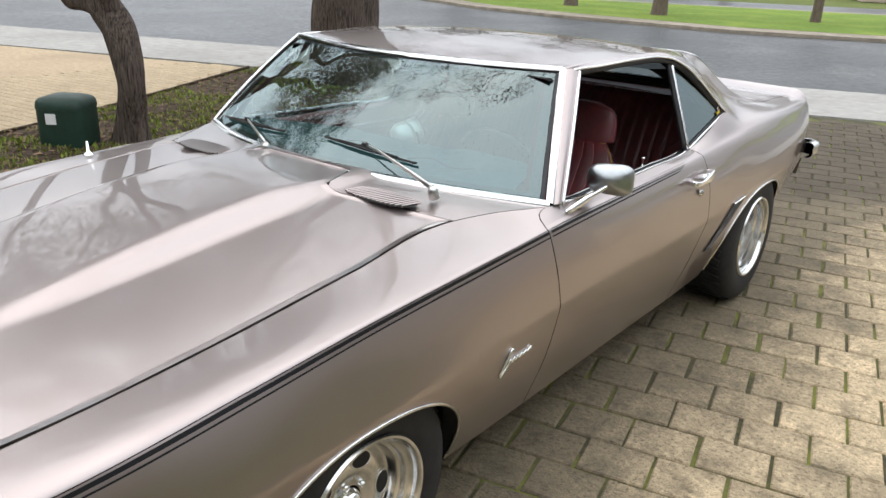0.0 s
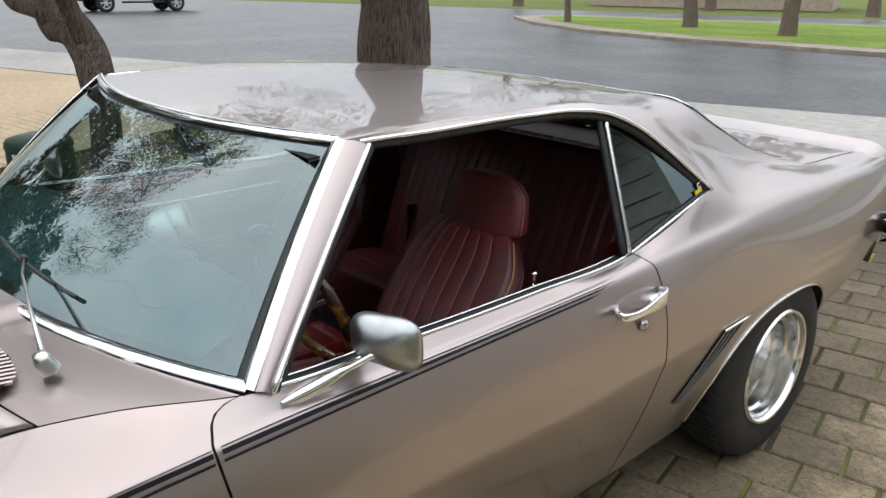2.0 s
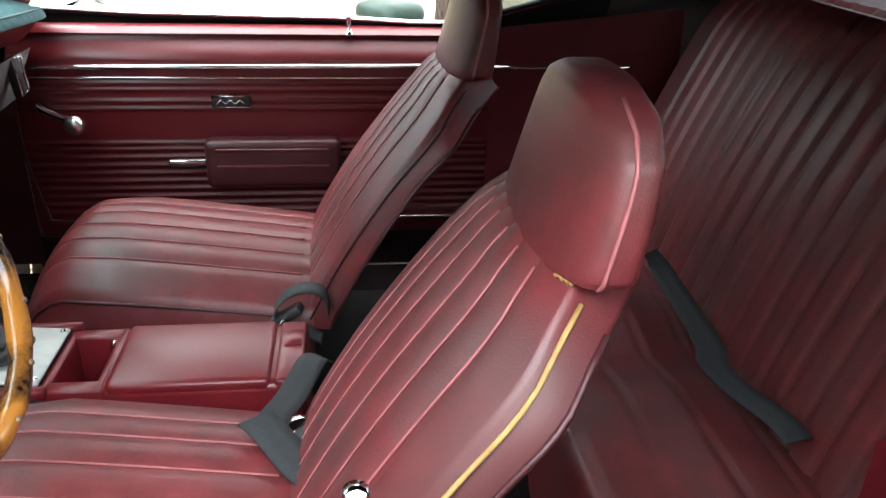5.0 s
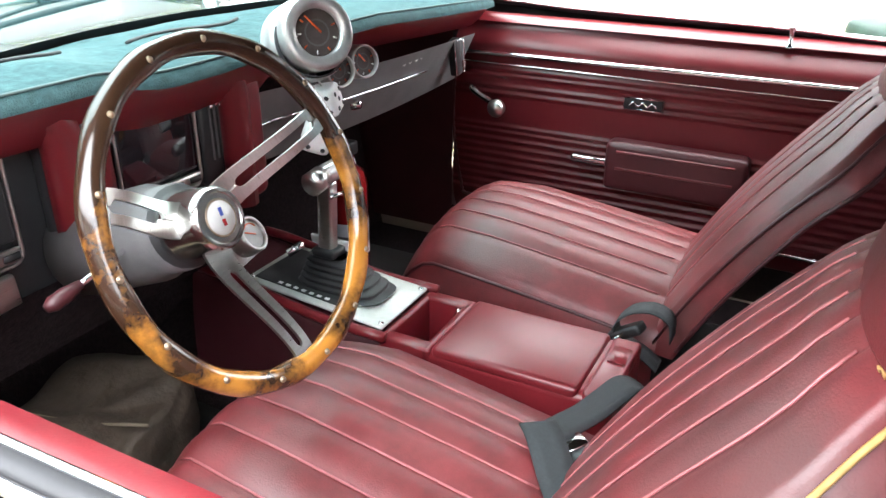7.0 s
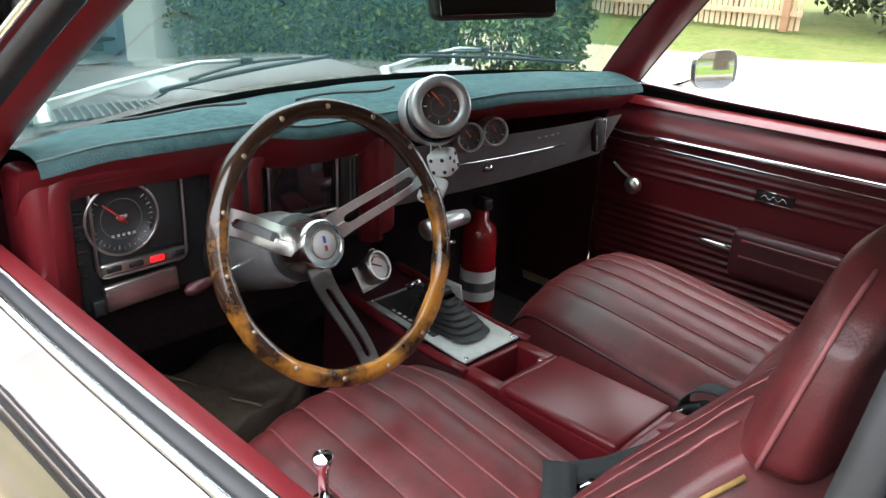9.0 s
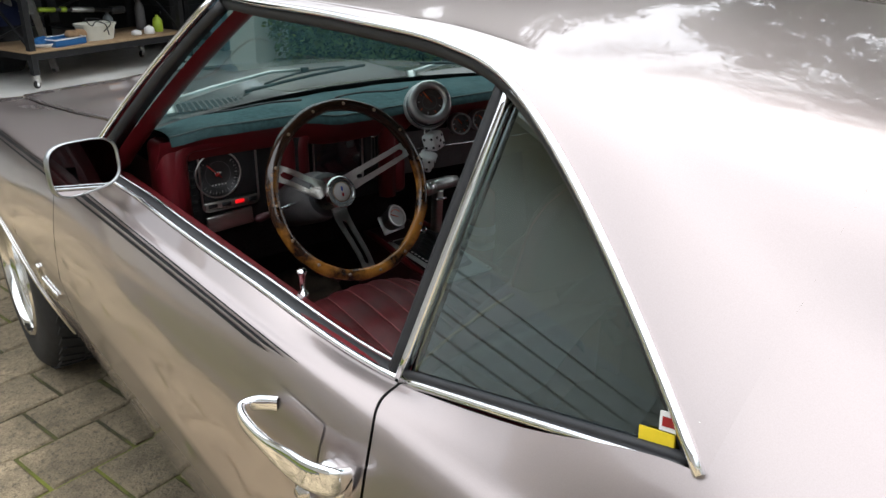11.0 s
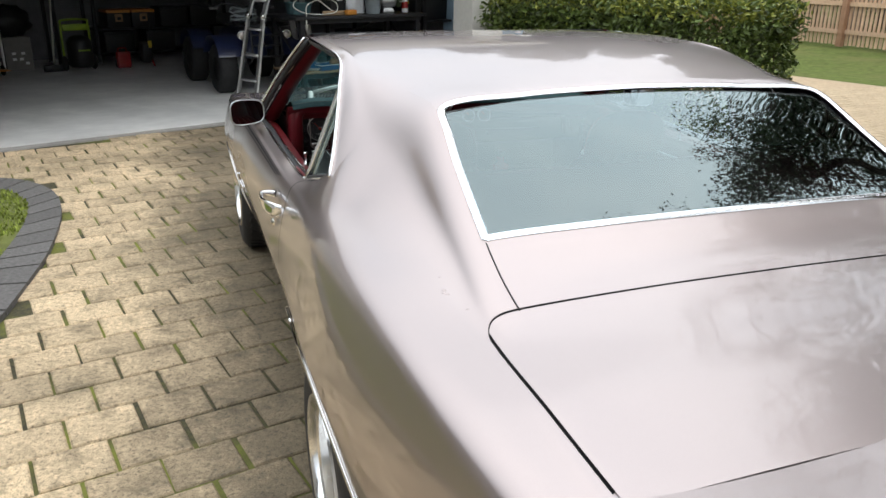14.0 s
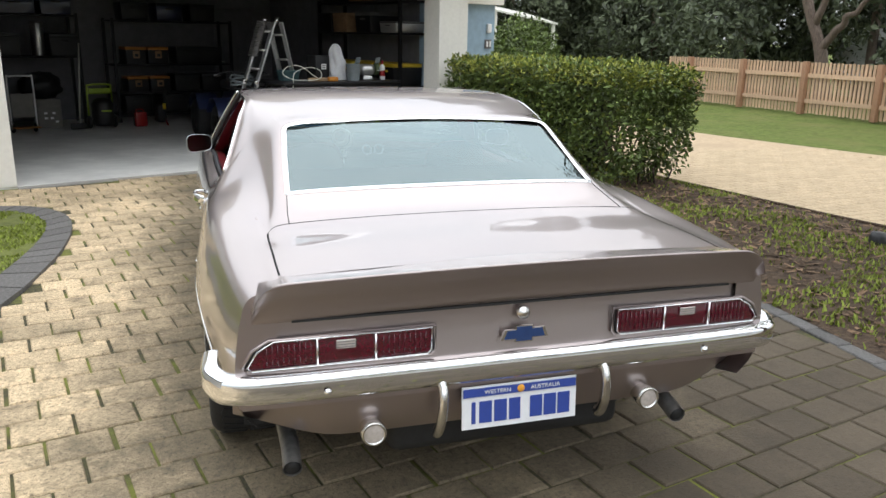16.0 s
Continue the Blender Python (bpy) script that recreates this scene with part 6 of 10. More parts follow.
boot_g = part("shifter_boot", grid(bellows, 48, 36, closed_u=True), BLACK_PLASTIC, con, "ribbed black rubber gear boot")
part("boot_collar", rbox(0.040, 0.048, 0.016, 0.006, 3, pose(CX, 1.050, 0.590)), BLACK_PLASTIC, boot_g)
lever = part("shift_lever", rbox(0.022, 0.030, 0.130, 0.006, 3, pose(CX, 1.052, 0.655, -3, 0, 0)), STEEL, con, "metal T-handle gear lever")
part("lever_grip", tube([(CX - 0.060, 1.058, 0.732), (CX - 0.03, 1.060, 0.735), (CX + 0.03, 1.062, 0.733), (CX + 0.042, 1.062, 0.731)], [0.015, 0.017, 0.018, 0.014], 14), ALLOY, lever)
part("grip_cap", tube([(CX + 0.022, 1.061, 0.732), (CX + 0.05, 1.062, 0.729)], 0.020, 14), STEEL, lever)
part("lever_trigger", tube([(CX + 0.02, 1.075, 0.700), (CX - 0.01, 1.080, 0.698)], 0.004, 6), CHROME, lever)
cg = part("console_gauge", lathe([(0.0, 0.018), (0.026, 0.018)], 28, pose(CX + 0.045, 0.905, 0.600, -58, 0, 12)), DIAL_PALE, con, "round pale gauge on the console")
part("gauge_rim", lathe([(0.026, 0.018), (0.028, 0.024), (0.033, 0.022), (0.034, 0.0), (0.032, -0.02)], 28, pose(CX + 0.045, 0.905, 0.600, -58, 0, 12)), STEEL, cg)
part("gauge_arc", tube([Matrix(pose(CX + 0.045, 0.905, 0.600, -58, 0, 12)) @ Vector((0.020 * math.cos(a), 0.020 * math.sin(a), 0.019)) for a in [3.6 + 0.2 * i for i in range(10)]], 0.0012, 4), ORANGE, cg)
part("gauge_needle", tube([Matrix(pose(CX + 0.045, 0.905, 0.600, -58, 0, 12)) @ Vector((0.018 * t, -0.010 * t, 0.020)) for t in (-0.3, 1)], 0.0012, 4), ORANGE, cg)
part("gauge_bracket", rbox(0.085, 0.006, 0.075, 0.004, 2, pose(CX + 0.045, 0.893, 0.592, -58 + 90, 0, 12)), STEEL, cg)
part("toggle_switch", tube([(CX - 0.005, 0.955, 0.560), (CX - 0.03, 0.97, 0.572)], 0.008, 10), CHROME, con)

# dash ------------------------------------------------------------------
def matz(x):
    """Height of the dash pad's front edge."""
    hump = 0.016 * (smoothstep(0.30, 0.42, x) - smoothstep(0.62, 0.74, x) * 0.7)
    return 0.936 + hump - 0.034 * smoothstep(-0.15, -0.70, x) * 1.0 if x > -0.2 else 0.936 - 0.034 * max(0.0, min(1.0, (-x - 0.2) / 0.5))


def dash_front(x):
    return 1.00 + 0.018 * (1 - (x / 0.75) ** 2) + 0.012 * smoothstep(0.1, 0.25, x)


def dashmat(u, v):
    x = -0.735 + 1.455 * u
    yb = 0.655 + 0.20 * (x / 0.75) ** 2
    yf = dash_front(x) + 0.004
    if v < 0.75:
        q = v / 0.75
        y = yb + q * (yf - 0.012 - yb)
        z = 0.926 + (matz(x) + 0.016 - 0.926) * q ** 0.8 + 0.012 * math.sin(math.pi * q) + 0.004 * noise.noise(Vector((x * 9, y * 9, 1)))
    else:
        q = (v - 0.75) / 0.25
        y = yf - 0.012 + 0.014 * math.sin(q * math.pi / 2)
        z = matz(x) + 0.016 - 0.022 * q ** 1.4
    return Vector((x, y, z))


dash = part("dashboard", grid(lambda u, v: (lambda x: Vector((x, dash_front(x) - 0.004 - 0.030 * v - 0.02 * v * v, matz(x) + 0.004 - v * (0.058 if x < 0.06 else 0.070))))(-0.74 + 1.48 * u), 90, 8), VINYL_RED, car, "burgundy padded dashboard")
dm = thing("dash_mat", "dark teal carpet dash mat lying on the dashboard", "dash mat", (0, 0.85, 0.93))
dmv, dmf = grid(dashmat, 120, 40)
part("mat_sheet", ([Vector(p) - Vector((0, 0.85, 0.93)) for p in dmv], dmf), DASHMAT, dm)
part("mat_seam", tube([Vector(dashmat(i / 80, 0.80)) - Vector((0, 0.849, 0.929)) for i in range(81)], 0.0018, 5), mat("pale_teal_stitching", (0.12, 0.17, 0.17), 0.9, var=0.2), dm, "paler stitched hem")
for x0, x1, q in ((-0.02, 0.22, 0.42), (0.30, 0.55, 0.30)):
    part("mat_slot", tube([Vector(dashmat((x + 0.735) / 1.455, q + 0.05 * math.sin(i * 0.6))) - Vector((0, 0.85, 0.928)) for i, x in enumerate([x0 + (x1 - x0) * k / 10 for k in range(11)])], 0.003, 5), SEAL, dm, "cut-out edge in the mat")

# lower dash: black instrument recess on the driver's side, grey glovebox side
part("cluster_recess", grid(lambda u, v: Vector((0.09 + 0.60 * u, 0.940 - 0.012 * v, 0.885 - 0.20 * v)), 8, 4), BLACK_PLASTIC, dash)
part("dash_lower", grid(lambda u, v: Vector((0.09 + 0.62 * u, 0.936 - 0.06 * v, 0.70 - 0.13 * v)), 8, 4), CARPET, dash)


def red_frame(x0, x1, z0, z1, name, r=0.02, y=0.978, fat=0.022):
    """Moulded hood over an instrument opening, open at its foot."""
    pts = [(x1, y, z0)]
    for cx_, cz_, a0 in ((x1 - r, z1 - r, 0), (x0 + r, z1 - r, 90)):
        for k in range(5):
            a = radians(a0 + 22.5 * k)
            pts.append((cx_ + r * math.cos(a), y, cz_ + r * math.sin(a)))
    pts.append((x0, y, z0))
    return part(name, tube(pts, fat, 10, up=(0, 1, 0)), VINYL_RED, dash)


# moulded red pods round the two instrument openings and up to the pad
red_frame(0.435, 0.700, 0.700, 0.930, "pod_surround", 0.04, 0.972, 0.026)
red_frame(0.135, 0.395, 0.700, 0.918, "pod_surround", 0.04, 0.968, 0.024)
part("pod_bridge", rbox(0.085, 0.06, 0.21, 0.02, 4, pose(0.415, 0.958, 0.815)), BLACK_PLASTIC, dash)
part("pod_side", rbox(0.05, 0.10, 0.24, 0.02, 4, pose(0.712, 0.945, 0.815)), VINYL_RED, dash)
part("pod_right", rbox(0.06, 0.05, 0.22, 0.02, 4, pose(0.105, 0.955, 0.81)), VINYL_RED, dash)


def cluster(x0, x1, name):
    z0, z1 = 0.752, 0.898
    o = part(name, rbox(x1 - x0, 0.02, z1 - z0, 0.012, 3, pose((x0 + x1) / 2, 0.935, (z0 + z1) / 2)), BLACK_PLASTIC, dash, "black instrument pod with bright bezel")
    r = 0.014
    pts = []
    for cx_, cz_, a0 in ((x1 - r, z1 - r, 0), (x0 + r, z1 - r, 90), (x0 + r, z0 + r, 180), (x1 - r, z0 + r, 270)):
        for k in range(4):
            a = radians(a0 + 30 * k)
            pts.append((cx_ + r * math.cos(a), 0.950, cz_ + r * math.sin(a)))
    part("bezel", tube(pts, 0.0028, 6, closed=True, up=(0, 1, 0)), STEEL, o)
    if name == "clock_pod":
        part("cover_glass", rbox(x1 - x0 - 0.008, 0.004, z1 - z0 - 0.03, 0.004, 2, pose((x0 + x1) / 2, 0.947, (z0 + z1) / 2 + 0.012)), BLACK_GLOSS, o, "glossy dark cover glass")
    else:
        dm_ = pose((x0 + x1) / 2 + 0.026, 0.947, (z0 + z1) / 2 + 0.012, -90, 0, 0)
        part("cover_panel", rbox(0.052, 0.004, z1 - z0 - 0.03, 0.004, 2, pose(x0 + 0.030, 0.947, (z0 + z1) / 2 + 0.012)), BLACK_PLASTIC, o, "plain black panel beside the dial")
        d = part("dial", lathe([(0.0, 0.001), (0.050, 0.001), (0.0525, 0.005), (0.056, 0.004), (0.057, -0.004)], 48, dm_), DIAL, o, "round black dial with a satin ring")
        part("dial_ring", lathe([(0.0525, 0.0052), (0.0545, 0.0066), (0.0565, 0.0045)], 48, dm_), STEEL, d)
        part("inner_ring", lathe([(0.030, 0.0018), (0.0312, 0.0018)], 40, dm_), GREY_PLASTIC, d)
        for k in range(27):
            a = radians(-40 + 10 * k)
            long = k % 2 == 0
            p0, p1 = Vector(((0.041 if long else 0.044) * math.cos(a), (0.041 if long else 0.044) * math.sin(a), 0.002)), Vector((0.0475 * math.cos(a), 0.0475 * math.sin(a), 0.002))
            part("tick", tube([dm_ @ p0, dm_ @ p1], 0.0008 if long else 0.0005, 4), DIAL_PALE, d)
        part("needle", tube([dm_ @ Vector((-0.008, 0.008, 0.004)), dm_ @ Vector((0.026, -0.026, 0.004))], 0.0013, 4), RED_NEEDLE, d)
        part("hub", lathe([(0, 0.006), (0.005, 0.005), (0.006, 0.0)], 12, dm_), RED_NEEDLE, d)
        for k, (xx, zz, ww) in enumerate(((-0.016, 0.012, 0.004), (-0.008, 0.012, 0.004), (0.0, 0.012, 0.004), (0.008, 0.012, 0.004), (0.016, 0.012, 0.004), (0.0, -0.016, 0.016))):
            part("dial_mark", moved(box(0, 0, 0, ww, 0.001, 0.004), pose((x0 + x1) / 2 + 0.026 + xx, 0.9505, (z0 + z1) / 2 - zz)), DIAL_PALE, d, smooth=False)
    strip = part("lamp_strip", rbox(x1 - x0 - 0.006, 0.008, 0.018, 0.003, 2, pose((x0 + x1) / 2, 0.951, z0 + 0.013)), STEEL, o, "bright strip of warning lamps")
    n = 4
    for k in range(n):
        xx = x1 - 0.022 - k * (x1 - x0 - 0.04) / (n - 1)
        part("warning_lamp", rbox(0.022, 0.003, 0.009, 0.001, 1, pose(xx, 0.956, z0 + 0.013)), WARN if (name == "speedometer" and k == 2) else BLACK_PLASTIC, strip, "lit red warning lamp" if (name == "speedometer" and k == 2) else "")
    return o


cluster(0.500, 0.640, "speedometer")
cluster(0.200, 0.345, "clock_pod")
part("side_vent", grid(lambda u, v: Vector((0.650 + 0.040 * u, 0.945, 0.75 + 0.12 * v)), 2, 2), GAP, dash)
for k in range(6):
    part("vent_louvre", rbox(0.036, 0.010, 0.006, 0.002, 1, pose(0.669, 0.948, 0.762 + 0.019 * k, 25, 0, 0)), BLACK_PLASTIC, dash)
rd = part("radio_panel", rbox(0.075, 0.02, 0.155, 0.008, 2, pose(0.155, 0.945, 0.820)), BLACK_PLASTIC, dash, "black heater and radio panel")
for k in range(5):
    part("slider", moved(box(0, 0, 0, 0.0022, 0.003, 0.085), pose(0.135 + 0.010 * k, 0.957, 0.825)), GREY_PLASTIC, rd, smooth=False)
    part("slider_knob", rbox(0.007, 0.008, 0.008, 0.002, 1, pose(0.135 + 0.010 * k, 0.961, 0.868 - 0.002 * (k % 3))), CHROME, rd)
part("under_panel", rbox(0.115, 0.012, 0.040, 0.003, 2, pose(0.580, 0.956, 0.724, 0, 3, 0)), STEEL, dash, "bare metal panel under the speedometer")
part("under_switch", rbox(0.02, 0.014, 0.026, 0.003, 2, pose(0.642, 0.942, 0.705)), BLACK_PLASTIC, dash)

# glovebox side
gb = part("glovebox_panel", grid(lambda u, v: Vector((-0.70 + 0.80 * u, 0.975 + 0.02 * math.sin(math.pi * u) - 0.055 * v, 0.868 - 0.030 * (1 - u) - v * (0.135 - 0.02 * (1 - u)))), 40, 8), GREY_PLASTIC, dash, "grey glovebox panel")
part("glovebox_line", tube([(-0.47 + 0.52 * i / 10, 0.968 + 0.012 * math.sin(i * 0.31), 0.792 + 0.0022 * i) for i in range(11)], 0.0022, 5), CHROME, gb)
part("glovebox_line", tube([(0.05 + 0.055 * i / 6, 0.966, 0.812 + 0.0 * i - 0.012 * max(0, i - 3) / 3) for i in range(7)], 0.0022, 5), CHROME, gb)
lk = part("glovebox_lock", lathe([(0.0, 0.016), (0.007, 0.015), (0.010, 0.006), (0.012, 0.0)], 16, pose(-0.195, 0.962, 0.782, -90, 0, 0)), CHROME, gb)
part("dash_vent", rbox(0.030, 0.02, 0.085, 0.004, 2, pose(-0.595, 0.975, 0.800, 0, 14, 0)), BLACK_PLASTIC, gb)
part("dash_vent_trim", tube([(-0.572, 0.984, 0.840), (-0.612, 0.986, 0.838), (-0.628, 0.984, 0.762), (-0.590, 0.982, 0.760)], 0.0022, 5, closed=True), CHROME, gb)
part("dash_script", tube(smooth_path([(-0.42 + 0.012 * i, 0.984, 0.828 + (0.007 if i % 2 else 0.0)) for i in range(8)], 3), 0.0018, 5), STEEL, gb, "small metal script drawn as a plain squiggle")

# gauges on the dash
def gauge(x, y, z, r, length, name, ang=-68, yaw=14, parent=None, label="", lip=0.84):
    m = pose(x, y, z, ang, 0, yaw)
    o = part(name, lathe([(r * lip, 0.001), (r * (lip + 0.03), 0.008), (r * 0.92, 0.011), (r, 0.005), (r * 1.01, -0.01), (r * 1.0, -length), (r * 0.6, -length - 0.012), (0.0, -length - 0.014)], 36, m), ALLOY, parent, label)
    d = part("dial", lathe([(0.0, 0.0), (r * (lip + 0.02), 0.0)], 32, m), DIAL_GREY, o)
    part("inner_ring", lathe([(r * lip * 0.50, 0.0008), (r * lip * 0.58, 0.0008)], 32, m), GREY_PLASTIC, d)
    for k in range(7):
        a = radians(-40 + 40 * k)
        part("tick", tube([m @ Vector((r * lip * 0.74 * math.cos(a), r * lip * 0.74 * math.sin(a), 0.002)), m @ Vector((r * lip * 0.92 * math.cos(a), r * lip * 0.92 * math.sin(a), 0.002))], 0.0011, 4), WHITE if k % 2 else ORANGE, d)
    part("needle", tube([m @ Vector((-r * 0.1, 0, 0.003)), m @ Vector((r * 0.30, -r * 0.46, 0.003))], 0.0014, 4), ORANGE, d)
    return o


tach = gauge(0.100, 1.106, 0.972, 0.053, 0.045, "tachometer", -74, -30, car, "large silver tachometer pod on the dash", 0.62)
part("tach_cup", lathe([(0.052, 0.0), (0.058, -0.004), (0.060, -0.02), (0.058, -0.055), (0.044, -0.075), (0.0, -0.082)], 36, pose(0.100, 1.106, 0.972, -74, 0, -30) @ Matrix.Translation((0.0, 0.006, -0.022))), ALLOY, tach)
part("tach_band", lathe([(0.0535, 0.0), (0.0555, -0.002), (0.0555, -0.012), (0.0535, -0.014)], 36, pose(0.100, 1.106, 0.972, -74, 0, -30) @ Matrix.Translation((0.0, 0.006, -0.014))), SEAL, tach)
part("tach_foot", tube([(0.102, 1.05, 0.952), (0.098, 1.03, 0.938), (0.095, 1.005, 0.935)], 0.011, 8), BLACK_PLASTIC, tach)
gauge(-0.083, 1.010, 0.873, 0.030, 0.03, "small_gauge", -80, -18, car, "small round gauge under the dash pad")
gauge(-0.159, 1.010, 0.874, 0.030, 0.03, "small_gauge", -80, -18, car, "small round gauge under the dash pad")

# dice hanging by the tachometer
dice = thing("hanging_dice", "pair of white dice with black spots hanging under the tachometer", "dice", (0.088, 1.085, 0.905))
for (x, y, z, rx, rz) in ((-0.006, 0.015, -0.035, 12, 20), (0.012, 0.010, -0.085, -20, 35)):
    m = pose(x, y, z, rx, 10, rz)
    d = part("die", rbox(0.044, 0.044, 0.044, 0.009, 3, m), WHITE, dice)
    for k, (a, b) in enumerate(((-0.011, -0.011), (0.011, 0.011), (-0.011, 0.011), (0.011, -0.011), (0, 0))):
        part("pip", lathe([(0.0, 0.0012), (0.0035, 0.001), (0.004, -0.001)], 8, m @ Matrix.Translation((a, 0.0218, b)) @ pose(0, 0, 0, -90, 0, 0)), SEAL, d)
        if k < 4:
            part("pip", lathe([(0.0, 0.0012), (0.0035, 0.001), (0.004, -0.001)], 8, m @ Matrix.Translation((0.0218, a, b)) @ pose(0, 0, 0, 0, 90, 0)), SEAL, d)
part("cord", tube([(0.01, 0.0, 0.03), (-0.004, 0.012, -0.015)], 0.0015, 5), WHITE, dice)
part("cord", tube([(0.012, 0.0, 0.03), (0.014, 0.006, -0.065)], 0.0015, 5), WHITE, dice)

# steering column and wheel
SW = Vector((0.410, 1.228, 0.838))
DISH = 0.068
TILT_W = 21.0
swm = Matrix.Translation(SW) @ pose(0, 0, 0, -90 + TILT_W, 0, 0) @ pose(0, 0, 0, 0, 0, 180)
# local z points from the dash to the driver
R_W = 0.187
NW = 96
rim_pts = [(R_W * math.cos(2 * math.pi * i / NW), R_W * math.sin(2 * math.pi * i / NW), 0.0) for i in range(NW)]
wheel_rim = part("steering_wheel", tube(rim_pts, [0.0135 + 0.0008 * math.sin(14 * 2 * math.pi * i / NW) for i in range(NW)], 14, closed=True, up=(0, 0, 1)), WOOD_RIM, car, "three-spoke steering wheel with a worn wooden rim")
wheel_rim.matrix_local = swm


def spoke(ang):
    """Slotted spoke of brushed metal, bent down to the hub."""
    ca, sa = math.cos(radians(ang)), math.sin(radians(ang))

    def at(r, w):
        t = (r - 0.035) / (R_W - 0.035)
        z = -DISH - 0.006 + (DISH + 0.006) * smoothstep(0.0, 1.0, t) ** 0.9
        return Vector((r * ca - w * sa, r * sa + w * ca, z))

    def half(u0, u1, w_fn0, w_fn1):
        return lambda u, v: at(u0 + u * (u1 - u0), w_fn0(u) + v * (w_fn1(u) - w_fn0(u)))
    wo = lambda r: 0.0205 - 0.0045 * (r - 0.035) / 0.15
    gs = []
    for s in (1, -1):
        gs.append(grid(half(0.030, R_W - 0.004, lambda u, s=s: s * 0.0064 * math.sqrt(max(0.0, 1 - max(0.0, abs(u - 0.56) / 0.34 - 0.86) ** 2 / 0.0196)), lambda u, s=s: s * wo(0.030 + u * (R_W - 0.034))), 64, 2))
    o = part("spoke", join(*gs), STEEL, wheel_rim, "slotted metal spoke", smooth=False)
    m = o.modifiers.new("thick", "SOLIDIFY")
    m.thickness = 0.004


for a in (20, 160, 270 + 0):
    spoke(a + {20: 2, 160: -2, 270: 0}[a])
for k in range(15):
    a = 2 * math.pi * (k + 0.5) / 15
    part("rivet", lathe([(0.0, 0.0028), (0.003, 0.0024), (0.004, 0.0)], 8, Matrix.Translation((R_W * math.cos(a), R_W * math.sin(a), 0.0132))), BRASS_DULL, wheel_rim)
part("hub", lathe([(0.0, 0.0115), (0.029, 0.0115), (0.030, 0.0125), (0.034, 0.0125), (0.0365, 0.010), (0.038, 0.0), (0.040, -0.026), (0.043, -0.050), (0.036, -0.056)], 40, Matrix.Translation((0, 0, 0.012 - DISH))), CHROME_WORN, wheel_rim, "polished metal hub", sharp=40)
emblem = part("hub_emblem", lathe([(0.0, 0.0146), (0.0185, 0.0144), (0.0205, 0.0115)], 32, Matrix.Translation((0, 0, 0.012 - DISH))), DIAL_PALE, wheel_rim, "pale hub disc with a small mark")
part("emblem_ring", lathe([(0.0200, 0.0118), (0.0212, 0.0134), (0.0226, 0.0118)], 32, Matrix.Translation((0, 0, 0.012 - DISH))), BRASS_DULL, emblem)
part("emblem_bar", moved(box(0, 0, 0, 0.0045, 0.010, 0.001), pose(0, 0.007, 0.0270 - DISH)), PLATE_BLUE, emblem, smooth=False)
part("emblem_bar", moved(box(0, 0, 0, 0.0045, 0.008, 0.001), pose(0, -0.006, 0.0270 - DISH)), RED_PAINT, emblem, smooth=False)
axis = (swm.to_3x3() @ Vector((0, 0, 1))).normalized()
c0 = SW - axis * 0.11
colm = part("steering_column", tube([c0, SW - axis * 0.14, SW - axis * 0.16, SW - axis * 0.30], [0.052, 0.054, 0.060, 0.062], 24), GREY_PLASTIC, car, "grey steering column")
part("column_collar", tube([SW - axis * 0.105, SW - axis * 0.15], [0.050, 0.052], 24), BLACK_PLASTIC, colm)
p0 = SW - axis * 0.155
part("indicator_stalk", tube([p0 + Vector((0.045, 0, 0.0)), p0 + Vector((0.10, 0.01, -0.005)), p0 + Vector((0.14, 0.012, -0.012))], 0.004, 6), CHROME, colm)
part("stalk_knob", tube([p0 + Vector((0.125, 0.012, -0.009)), p0 + Vector((0.145, 0.012, -0.013)), p0 + Vector((0.162, 0.012, -0.016)), p0 + Vector((0.17, 0.012, -0.018))], [0.005, 0.009, 0.009, 0.005], 10), VINYL_DARK, colm)

